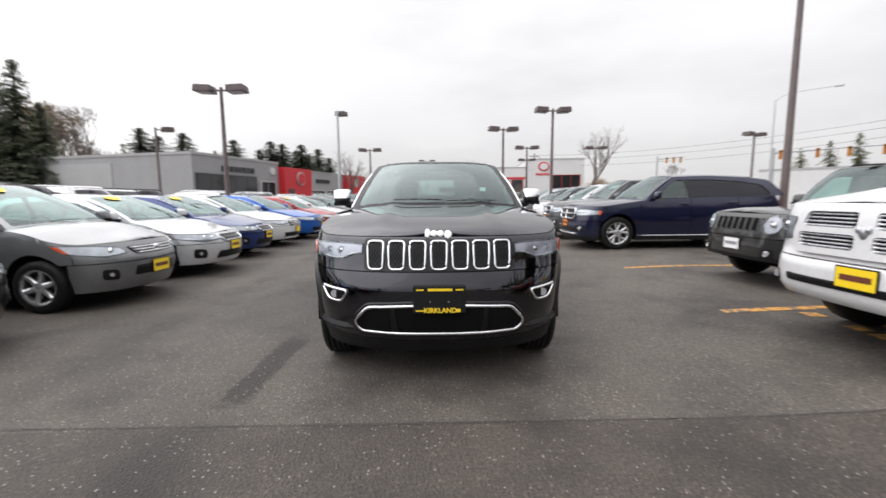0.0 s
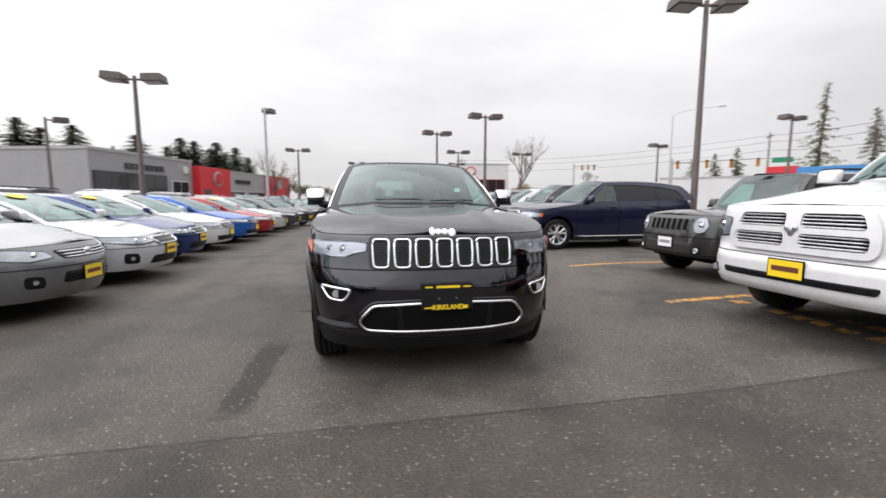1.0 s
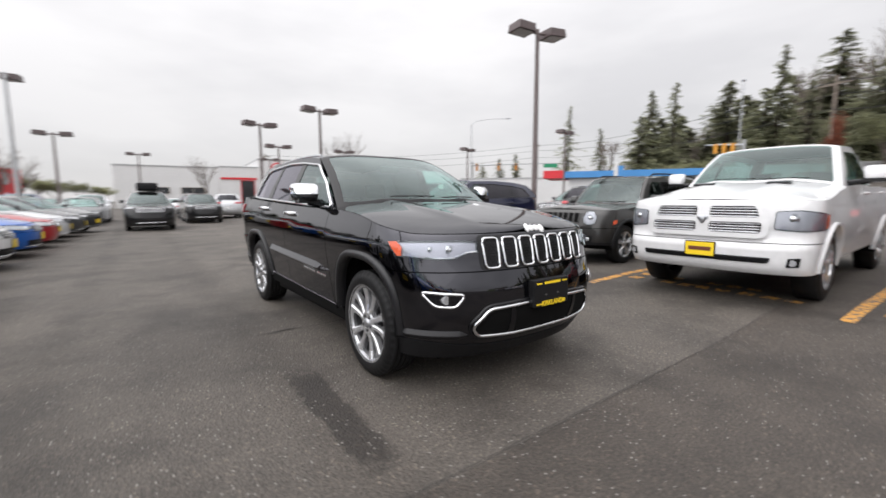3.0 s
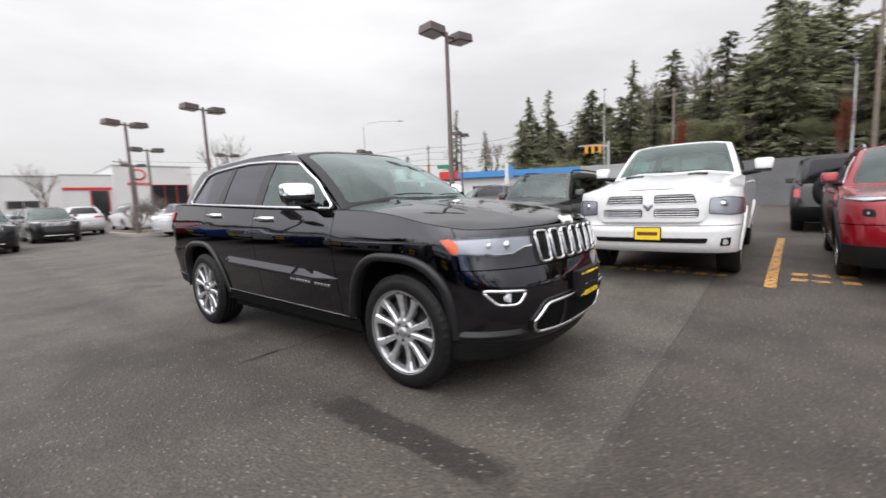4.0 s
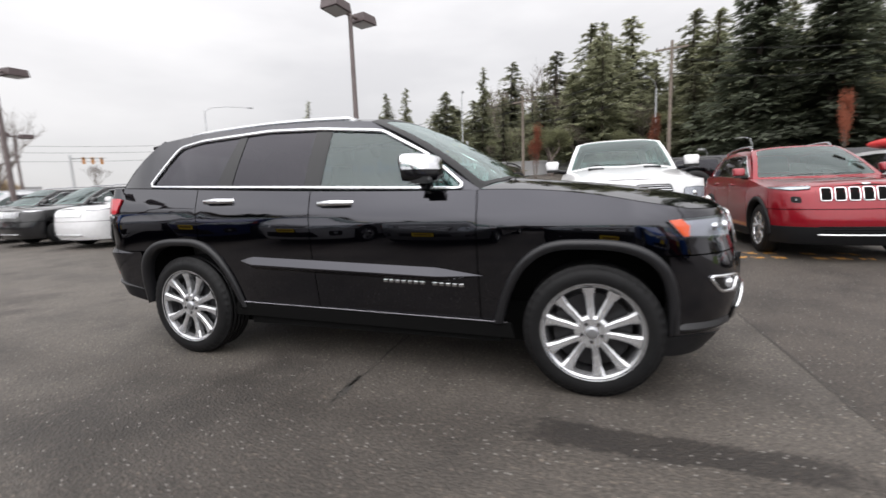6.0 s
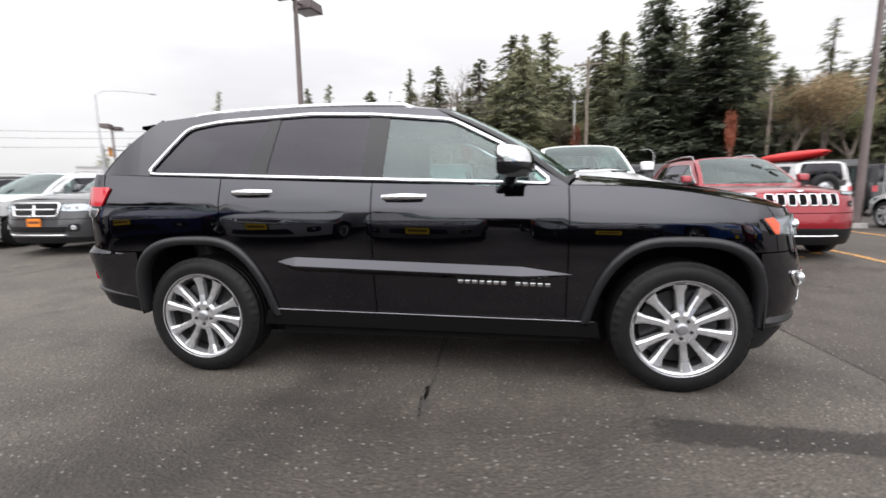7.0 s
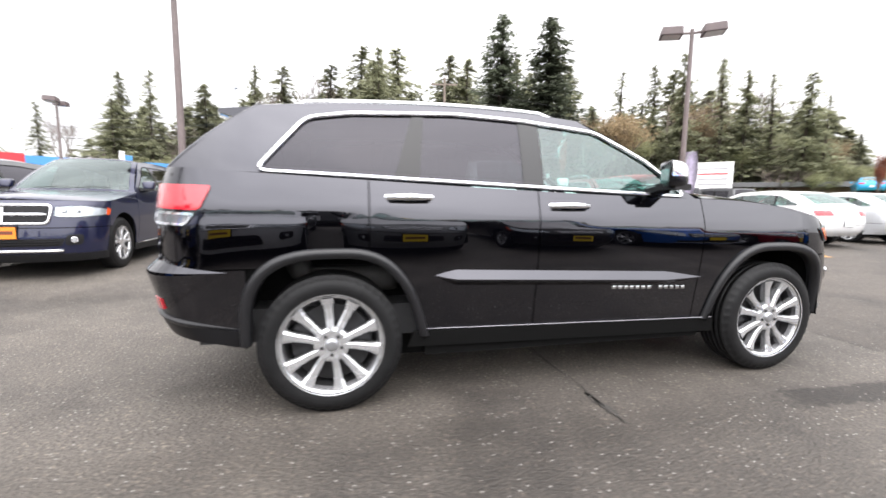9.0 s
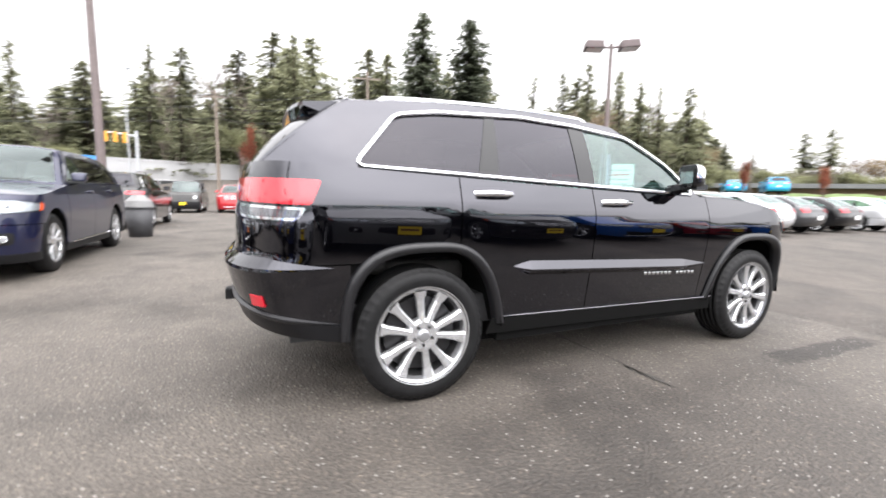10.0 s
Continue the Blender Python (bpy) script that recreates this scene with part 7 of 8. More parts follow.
for k, (a, b) in enumerate([(P4, P2), (P2, P1), (P1, P3), (P3, P6), (P5, P4)]):
    for dz, off in ((0, 0.0), (-0.9, 0.4), (-2.2, -0.3)):
        bm = bmesh.new()
        pts = []
        for i in range(17):
            s = i / 16
            pts.append((a[0] + (b[0] - a[0]) * s + off, a[1] + (b[1] - a[1]) * s, a[2] + (b[2] - a[2]) * s + dz - 1.2 * 4 * s * (1 - s)))
        tube(bm, pts, 0.022, 4)
        tagged(part("power_cable", bm, BLACKISH, None), "black overhead cable sagging between poles", "cable", "overhead cables")


def signal_mast(x, y, h, turn, arm, spots, green=None):
    t = thing("traffic_signal_mast", pose(x, y, rise(x, y), 0, 0, turn), "steel mast arm with yellow traffic signals", "traffic signal", "traffic signals")
    bm = bmesh.new()
    cyl(bm, (0, 0, 0), (0, 0, h + 0.5), 0.17, 0.13, 12)
    part("mast", bm, GALV, t)
    bm = bmesh.new()
    tube(bm, [(0, 0, h), (arm * 0.5, 0, h + 0.15), (arm, 0, h + 0.2)], [0.11, 0.09, 0.06], 8)
    part("arm", bm, GALV, t)
    for s in spots:
        sg = part("signal_head", boxed(s - 0.16, s + 0.16, -0.14, 0.14, h - 0.68, h + 0.25, bev=0.03), SIGNAL, t, "yellow signal housing")
        for k in range(3):
            bm = bmesh.new()
            cyl(bm, (s, -0.30, h + 0.10 - 0.31 * k), (s, -0.15, h + 0.10 - 0.31 * k), 0.125, 0.125, 12, False)
            cyl(bm, (s, -0.17, h + 0.10 - 0.31 * k), (s, -0.165, h + 0.10 - 0.31 * k), 0.13, 0.13, 12)
            part("visor", bm, SIGNAL if k else BLACKISH, sg)
    if green:
        part("street_sign", boxed(green, green + 1.8, -0.04, 0.04, h - 0.35, h + 0.15), SIGN_GREEN, t, "green street sign, writing too small to read")


signal_mast(*at(37.5, 57, 0, 0), 5.7, -40, 11.2, (0.6, 3.5, 5.8, 8.2), 9.4)
signal_mast(*at(74.2, 50), 5.9, 107, 3.2, (0.9, 1.6, 2.3))
signal_mast(*at(26.5, 80, 0, 0), 7.4, -28, 4.0, (1.4, 2.4, 3.4))

# ---- buildings ----
GREY_WALL = mat("grey_stucco", (0.31, 0.31, 0.315), 0.85, 0, 0, 0.08, 0.6, 0.15, 25)
GREY_LIGHT = mat("light_grey_panel", (0.36, 0.36, 0.365), 0.7, 0, 0, 0.06, 0.6)
RED_WALL = mat("red_panel", (0.55, 0.02, 0.03), 0.45, 0, 0, 0.06, 1.0)
WHITE_WALL = mat("white_panel", (0.62, 0.62, 0.62), 0.6, 0, 0, 0.06, 0.4)
BEIGE_WALL = mat("beige_stucco", (0.42, 0.39, 0.35), 0.85, 0, 0, 0.08, 0.5)
BLUE_WALL = mat("blue_fascia", (0.05, 0.22, 0.50), 0.5, 0, 0, 0.06, 0.8)
BROWN_WALL = mat("brown_siding", (0.16, 0.10, 0.07), 0.8, 0, 0, 0.15, 1.0)
ROOF_GREY = mat("grey_roofing", (0.12, 0.12, 0.125), 0.9, 0, 0, 0.15, 1.0)
WIN_DARK = mat("dark_shop_glass", (0.02, 0.022, 0.025), 0.08, 0, 0.3)
SIGN_DARK = mat("dark_sign_metal", (0.06, 0.06, 0.065), 0.4, 0.5)


def wing(name, x0, x1, y0, y1, h, material, parent, parapet=0.25):
    """A box-shaped block with a parapet and a roof let in behind it."""
    w_ = part(name, boxed(x0, x1, y0, y1, -0.3, h), material, parent)
    part("parapet", boxed(x0 - 0.06, x1 + 0.06, y0 - 0.06, y1 + 0.06, h, h + parapet), GREY_LIGHT, w_)
    return w_


def shop_window(parent, x0, x1, z0, z1, n, y, frame=WHITE_WALL):
    wf = part("window", boxed(x0 - 0.08, x1 + 0.08, y - 0.06, y + 0.02, z0 - 0.08, z1 + 0.08), frame, parent)
    for i in range(n):
        a = x0 + (x1 - x0) * i / n + 0.04
        b = x0 + (x1 - x0) * (i + 1) / n - 0.04
        part("pane", boxed(a, b, y - 0.075, y - 0.03, z0, z1), WIN_DARK, wf)
    return wf


def disc(parent, x, z, r, y, material, name="round_sign"):
    bm = bmesh.new()
    cyl(bm, (x, y, z), (x, y - 0.12, z), r, r, 28)
    return part(name, bm, material, parent)


# grey showroom with two red portals: local x runs along its front, -y looks to the yard
show = thing("car_showroom", pose(-23.0, 39.5, 0, 0, 0, 75.5), "grey stucco car showroom with red entrance portals", "building")
wing("block", 0, 12.7, 0, 22, 5.5, GREY_WALL, show)
shop_window(show, 0.35, 8.6, 0.1, 3.75, 5, -0.06, SIGN_DARK)
shop_window(show, 9.4, 11.9, 0.1, 3.3, 2, -0.06)
for i in range(8):
    part("sign_letter_bar", boxed(3.6 + 0.62 * i, 4.0 + 0.62 * i, -0.12, 0.0, 4.15, 4.7), SIGN_DARK, show)
disc(show, 11.6, 4.6, 0.42, 0, WHITE_WALL)
part("entrance_portal", boxed(12.7, 18.6, -0.9, 6, -0.3, 5.15, bev=0.03), RED_WALL, show, "bright red entrance portal")
disc(show, 16.0, 3.9, 0.85, -0.9, GREY_LIGHT)
disc(show, 16.0, 3.9, 0.66, -1.0, RED_WALL, "round_sign_centre")
part("portal_opening", boxed(13.4, 14.6, -0.93, -0.88, 0, 2.6), WIN_DARK, show)
wing("long_block", 18.6, 29.6, 0.3, 18, 5.0, GREY_LIGHT, show, 0.2)
shop_window(show, 19.2, 23.6, 0.2, 2.5, 5, 0.24)
shop_window(show, 24.4, 29.0, 0.2, 2.5, 5, 0.24)
for i in range(9):
    part("sign_letter_bar", boxed(21.6 + 0.42 * i, 21.9 + 0.42 * i, 0.16, 0.3, 3.6, 4.1), SIGN_DARK, show)
part("entrance_portal", boxed(29.6, 36.0, -0.6, 6, -0.3, 5.1, bev=0.03), RED_WALL, show, "bright red entrance portal")
disc(show, 32.4, 3.9, 0.75, -0.6, GREY_LIGHT)
part("side_wall_ledge", boxed(-0.06, 0.0, 9.5, 22.2, -0.3, 4.9), GREY_LIGHT, show)

# white dealership at the far end of the aisle
far = thing("dealership_building", pose(-5.0, 92.0, 0, 0, 0, -4) @ Matrix.Diagonal((1.22, 1, 0.98, 1)), "white flat-roofed dealership with red trim", "building")
wing("block", 0, 13, 0, 20, 7.4, WHITE_WALL, far)
for x in (3.5, 8.0):
    shop_window(far, x, x + 3.0, 2.6, 3.7, 2, -0.06, BEIGE_WALL)
wing("middle_block", 13, 18.5, -1.0, 18, 7.6, WHITE_WALL, far)
part("red_trim", boxed(13.2, 18.3, -1.15, -1.0, 5.3, 5.7), RED_WALL, far)
shop_window(far, 16.0, 17.9, 0.2, 5.1, 1, -1.06, RED_WALL)
wing("tower_block", 18.5, 28.0, -2.0, 16, 9.2, WHITE_WALL, far)
disc(far, 21.3, 7.8, 0.95, -2.0, RED_WALL)
disc(far, 21.3, 7.8, 0.68, -2.1, WHITE_WALL, "round_sign_centre")
for i in range(6):
    part("sign_letter_bar", boxed(20.0 + 0.45 * i, 20.32 + 0.45 * i, -2.1, -2.0, 6.0, 6.45), RED_WALL, far)
shop_window(far, 22.8, 27.3, 0.3, 6.0, 3, -2.06, RED_WALL)
lowb = thing("low_shop_building", pose(34, 94, 0, 0, 0, -8), "low grey shop with white trim", "building")
wing("block", 0, 9, 0, 10, 4.2, GREY_LIGHT, lowb)
shop_window(lowb, 0.8, 4.2, 0.3, 2.8, 2, -0.06)
shop_window(lowb, 5.0, 8.4, 0.3, 2.8, 2, -0.06)

# blue-trimmed filling station shop and a long pale store across the street
bx, by = at(55.5, 46)
blue = thing("blue_trimmed_shop", pose(bx, by, 0, 0, 0, -57), "low shop with a bright blue roof fascia", "building")
wing("block", 0, 12, 0, 8, 3.4, WHITE_WALL, blue, 0.1)
part("blue_fascia", boxed(-0.5, 12.5, -0.7, 8.4, 3.5, 4.15), BLUE_WALL, blue, "bright blue fascia")
part("red_fascia", boxed(-2.6, -0.5, -0.5, 6, 3.5, 4.3), RED_WALL, blue)
shop_window(blue, 1, 5, 0.4, 2.6, 3, -0.06)
shop_window(blue, 6, 11, 0.4, 2.6, 4, -0.06)
pt = thing("pylon_sign", pose(*at(61.8, 40), 0, 0, 0, -60), "white and blue pylon sign", "sign")
part("post", boxed(-0.16, 0.16, -0.12, 0.12, 0, 4.5, bev=0.03), WHITE_WALL, pt)
part("panel", boxed(0.16, 0.62, -0.10, 0.10, 3.0, 4.2, bev=0.05), BLUE_WALL, pt)
lx, ly = at(69, 58)
store = thing("long_store_building", pose(lx, ly, 0, 0, 0, -72), "long pale store with a grey roof edge", "building")
wing("block", 0, 24, 0, 14, 4.6, GREY_LIGHT, store)
for i in range(5):
    shop_window(store, 1.2 + 4.6 * i, 4.8 + 4.6 * i, 0.4, 2.6, 2, -0.06)
wx, wy = at(40, 70)
st2 = thing("white_warehouse", pose(wx, wy, 0, 0, 0, -44), "long low white warehouse building", "building")
wing("block", 0, 30, 0, 14, 4.6, WHITE_WALL, st2)
# retaining wall and brown buildings on the far side
rx, ry = at(88, 33)
rw_ = thing("retaining_wall", pose(rx, ry, 0, 0, 0, -92), "dark grey block retaining wall below the bank", "wall")
for i in range(6):
    part("wall_panel", boxed(4.0 * i, 4.0 * i + 3.97, -0.2, 0.2, -0.2, 2.9), ROOF_GREY, rw_)
mx_, my_ = at(127, 56)
mot = thing("low_brown_building", pose(mx_, my_, 0, 0, 0, -132), "long low brown building with a flat roof", "building")
part("wall", boxed(0, 34, 0, 9, -0.5, 3.0), BROWN_WALL, mot)
part("roof", boxed(-1.0, 35, -1.4, 10, 3.0, 3.5), ROOF_GREY, mot)
for i in range(7):
    shop_window(mot, 1.5 + 4.6 * i, 4.0 + 4.6 * i, 0.7, 2.3, 2, -0.06, WHITE_WALL)
hx, hy = at(143.5, 96)
hs = thing("brown_house", pose(hx, hy, 0, 0, 0, -150), "brown two-storey house among trees", "building")
part("wall", boxed(0, 10, 0, 8, 0, 5.5), BROWN_WALL, hs)
bm = bmesh.new()
vs = [bm.verts.new(p) for p in ((-0.6, -0.6, 5.5), (10.6, -0.6, 5.5), (10.6, 8.6, 5.5), (-0.6, 8.6, 5.5), (-0.6, 4, 8.0), (10.6, 4, 8.0))]
for f in ((0, 1, 5, 4), (2, 3, 4, 5), (0, 4, 3), (1, 2, 5), (3, 2, 1, 0)):
    bm.faces.new([vs[i] for i in f])
part("roof", bm, ROOF_GREY, hs)
shop_window(hs, 1, 3.4, 3.2, 4.8, 2, -0.06)
shop_window(hs, 6, 8.4, 3.2, 4.8, 2, -0.06)
sgx, sgy = 22.6, -17.2
sb = thing("banner_sign", pose(sgx, sgy, rise(sgx, sgy), 0, 0, -135), "white banner sign with red and grey bars of writing", "sign")
part("board", boxed(0, 2.3, -0.06, 0.06, 2.0, 3.9), WHITE, sb)
for z, c_ in ((3.45, GREY_WALL), (3.1, RED_WALL), (2.75, GREY_WALL), (2.4, GREY_WALL)):
    part("writing_bar", boxed(0.25, 2.0, -0.075, -0.06, z - 0.05, z + 0.05), c_, sb)
for x in (0.15, 2.15):
    part("post", boxed(x - 0.06, x + 0.06, -0.05, 0.05, -0.2, 2.0), GALV, sb)
fx, fy = at(127.5, 19)
fl = thing("feather_flag", pose(fx, fy, rise(fx, fy), 0, 0, -120), "white and purple feather flag on a thin pole", "flag")
bm = bmesh.new()
tube(bm, [(0, 0, 0), (0, 0, 2.6), (0.1, 0, 3.1), (0.3, 0, 3.3)], 0.02, 6)
part("pole", bm, GALV, fl)
FLAG = mat("flag_cloth", (0.55, 0.5, 0.62), 0.8, 0, 0, 0.35, 3)
bm = bmesh.new()
rows = [[bm.verts.new((0.02 + 0.5 * k * math.sin(math.pi * min(1, 0.25 + 0.75 * (1 - j / 10))) ** 0.6, 0.03 * math.sin(j * 0.9 + k * 2), 0.9 + 2.35 * j / 10)) for k in (0, 0.5, 1)] for j in range(11)]
for a, b in zip(rows, rows[1:]):
    for k in range(2):
        bm.faces.new((a[k], a[k + 1], b[k + 1], b[k]))
bmesh.ops.solidify(bm, geom=bm.faces[:], thickness=0.006)
part("banner", bm, FLAG, fl, "", True)

# ---- trees ----


def leaf_mat(name, c, var=0.45):
    m = bpy.data.materials.new(name)
    m.use_nodes = True
    n, l = m.node_tree.nodes, m.node_tree.links
    b = n["Principled BSDF"]
    b.inputs["Roughness"].default_value = 0.7
    g = n.new("ShaderNodeNewGeometry")
    oi = n.new("ShaderNodeObjectInfo")
    r = n.new("ShaderNodeValToRGB")
    r.color_ramp.elements[0].color = (*[v * (1 - var) for v in c], 1)
    r.color_ramp.elements[1].color = (*[v * (1 + var) for v in c], 1)
    l.new(g.outputs["Random Per Island"], r.inputs["Fac"])
    h = n.new("ShaderNodeHueSaturation")
    mr = n.new("ShaderNodeMapRange")
    mr.inputs[3].default_value, mr.inputs[4].default_value = 0.75, 1.45
    l.new(oi.outputs["Random"], mr.inputs[0])
    l.new(mr.outputs[0], h.inputs["Value"])
    l.new(r.outputs["Color"], h.inputs["Color"])
    l.new(h.outputs["Color"], b.inputs["Base Color"])
    tr = n.new("ShaderNodeBsdfTranslucent")
    ms = n.new("ShaderNodeMixShader")
    ms.inputs[0].default_value = 0.62
    l.new(h.outputs["Color"], tr.inputs["Color"])
    l.new(b.outputs[0], ms.inputs[1])
    l.new(tr.outputs[0], ms.inputs[2])
    l.new(ms.outputs[0], n["Material Output"].inputs["Surface"])
    return m


# needle colour of the farther firs is lightened for distance haze
FIR = leaf_mat("fir_needles", (0.20, 0.205, 0.13))
FIR_DARK = leaf_mat("dark_fir_needles", (0.115, 0.13, 0.09))
OLIVE = leaf_mat("olive_foliage", (0.20, 0.205, 0.115))
RUST = leaf_mat("rust_foliage", (0.24, 0.085, 0.05))
GOLD = leaf_mat("golden_foliage", (0.25, 0.19, 0.115))
BARK = mat("dark_bark", (0.055, 0.042, 0.034), 0.9, 0, 0, 0.3, 3, 0.4, 20)
TWIG = mat("bare_twigs", (0.13, 0.105, 0.09), 0.9, 0, 0, 0.2, 3)
rng = random.Random(11)


def fir_mesh(seed, spread, boughs, sparse, dense=4, size=0.72):
    """A conifer one metre high: drooping boughs at every height, each a fan of slim pointed sprays."""
    r = random.Random(seed)
    vs, fs = [], []
    bulge = [r.uniform(0.6, 1.3) for _ in range(16)]
    for i in range(boughs):
        t = ((i + r.random()) / boughs) ** 1.2
        z = 0.10 + 0.89 * t
        k = t * 14.99
        env = bulge[int(k)] * (1 - k % 1) + bulge[int(k) + 1] * (k % 1)
        Lb = spread * (1 - t) ** 0.80 * env * (0.60 + 0.55 * r.random()) + 0.012
        if r.random() < sparse:
            Lb *= 0.35
        a = r.random() * 6.283
        droop = r.uniform(-0.05, 0.5)
        ns = 5 if t < 0.8 else 3
        for s in range(ns):
            q = (s + 0.6) / ns
            for _ in range(dense):
                rad = Lb * q + r.uniform(-0.012, 0.012)
                aa = a + r.uniform(-0.30, 0.30) * (1.3 - q * 0.7)
                c = Vector((rad * math.cos(aa), rad * math.sin(aa), z - droop * rad * q + r.uniform(-0.012, 0.008)))
                sz = size * (0.020 + 0.022 * (1 - t)) * r.uniform(0.6, 1.5)
                b_ = aa + r.uniform(-0.9, 0.9)
                d = Vector((math.cos(b_), math.sin(b_), -r.uniform(0.05, 0.8)))
                w_ = Vector((-math.sin(b_), math.cos(b_), r.uniform(-0.6, 0.6))) * sz * 0.36
                b = len(vs)
                vs += [tuple(c - w_), tuple(c + w_), tuple(c + d * sz)]
                fs.append((b, b + 1, b + 2))
    return vs, fs


def make_fir(seed, spread, levels, sparse, label, dense=4, size=0.72, needles=FIR):
    t = thing("conifer_tree", pose(0, 0, 0), label, "tree", "tall conifers")
    bm = bmesh.new()
    cyl(bm, (0, 0, -0.05), (0, 0, 0.98), 0.014, 0.002, 7)
    part("trunk", bm, BARK, t)
    vs, fs = fir_mesh(seed, spread, levels, sparse, dense, size)
    raw("crown", vs, fs, needles, t)
    return t


fir_kinds = [make_fir(1, 0.195, 190, 0.10, "tall dark green fir with drooping boughs", 5, 0.64), make_fir(2, 0.17, 165, 0.18, "slender dark green fir among others", 5, 0.62), make_fir(3, 0.225, 200, 0.08, "broad dense dark green fir", 5, 0.68), make_fir(4, 0.20, 140, 0.36, "thin conifer with an open crown", 5, 0.48), make_fir(7, 0.22, 400, 0.08, "broad dense dark green fir close to the yard", 8, 0.46, FIR_DARK), make_fir(15, 0.25, 210, 0.05, "dense green fir deep in the wood", 7, 0.95)]


def plant(proto, x, y, h, wide=1.0, first={}):
    m = pose(x, y, rise(x, y) - 0.02 * h, rng.uniform(-2, 2), rng.uniform(-2, 2), rng.uniform(0, 360)) @ Matrix.Diagonal((h * wide, h * wide, h, 1))
    if proto.name not in first:
        first[proto.name] = True
        proto.matrix_world = m
        return proto
    c = copy_thing(proto, Matrix.Identity(4))
    c.matrix_basis = m
    return c


SKY = curve_fn([48, 50, 53, 58, 63, 67, 76, 84, 91, 96, 102, 108, 113, 118, 123, 128, 133, 137, 142, 146, 150, 156, 162, 170], [0.10, 0.2, 0.21, 0.17, 0.22, 0.235, 0.285, 0.315, 0.35, 0.36, 0.345, 0.345, 0.34, 0.30, 0.24, 0.29, 0.30, 0.24, 0.23, 0.15, 0.10, 0.11, 0.085, 0.08])
for ring, (d0, d1, n, lo, hi) in enumerate([(58, 68, 22, 0.5, 0.92), (68, 84, 42, 0.55, 1.02), (90, 112, 38, 0.5, 0.84)]):
    for i in range(n):
        c = 62 + (146 - 62) * (i + rng.random()) / n
        if ring == 0 and c < 74:
            continue
        d = rng.uniform(d0, d1)
        x, y = at(c, d)
        h = SKY(c) * rng.uniform(lo, hi) * d + 1.2 - rise(x, y)
        if h > 3:
            plant(fir_kinds[5 if ring == 2 else rng.choice([0, 0, 1, 2, 2, 3] if c < 119 else [0, 1, 3, 3])], x, y, h, rng.uniform(1.5, 2.2))
# the trees that stand out singly
for c, d, e, k, wd in [(53.4, 95, 0.215, 3, 1.2), (57.5, 95, 0.16, 1, 1.0), (63.2, 75, 0.235, 0, 1.0), (66.0, 72, 0.245, 1, 1.0), (76, 62, 0.285, 1, 1.2), (91.3, 58, 0.355, 0, 1.0), (106.8, 52, 0.43, 4, 1.6), (112.9, 50, 0.425, 4, 1.75), (100.4, 68, 0.34, 2, 1.6), (103.2, 66, 0.33, 2, 1.6), (109.6, 60, 0.33, 2, 1.6), (126.5, 56, 0.30, 1, 1.1), (129.5, 56, 0.315, 0, 1.0), (122.4, 58, 0.29, 3, 1.5), (133.7, 58, 0.295, 3, 1.5), (135.8, 60, 0.265, 1, 1.5), (138.4, 60, 0.255, 3, 1.4), (140.8, 58, 0.245, 0, 1.4), (142.6, 60, 0.20, 3, 1.3), (152.5, 85, 0.135, 0, 1.9), (154.6, 86, 0.14, 2, 1.6), (148.5, 90, 0.1, 0, 1), (162, 90, 0.1, 0, 1.2),
                       (-45.6, 58, 0.255, 4, 1.35), (-43.6, 56, 0.185, 4, 1.4), (-47.5, 60, 0.27, 4, 1.2), (-44, 62, 0.15, 2, 1.0), (-36.5, 95, 0.115, 0, 1.3), (-34.5, 98, 0.10, 0, 1.4), (-31.5, 100, 0.105, 1, 1.4), (-27.5, 100, 0.11, 0, 1.2), (-35.0, 84, 0.15, 4, 2.5), (-33.4, 86, 0.135, 4, 2.5), (-31.0, 88, 0.145, 4, 2.5), (-25.5, 96, 0.135, 4, 2.5), (-22.6, 100, 0.115, 4, 2.5), (-21.2, 100, 0.135, 4, 2.5), (-19.8, 102, 0.13, 4, 2.5), (-18.4, 105, 0.115, 4, 2.5), (-16.6, 103, 0.105, 4, 2.5), (-15.4, 105, 0.12, 4, 2.3), (-17.4, 98, 0.13, 4, 2.4), (-13.8, 104, 0.10, 4, 2.2), (45, 90, 0.10, 2, 1.2), (42.5, 92, 0.09, 2, 1.2), (47, 84, 0.11, 0, 1.3)]:
    x, y = at(c, d)
    plant(fir_kinds[k], x, y, e * d + 1.2 - rise(x, y), wd)


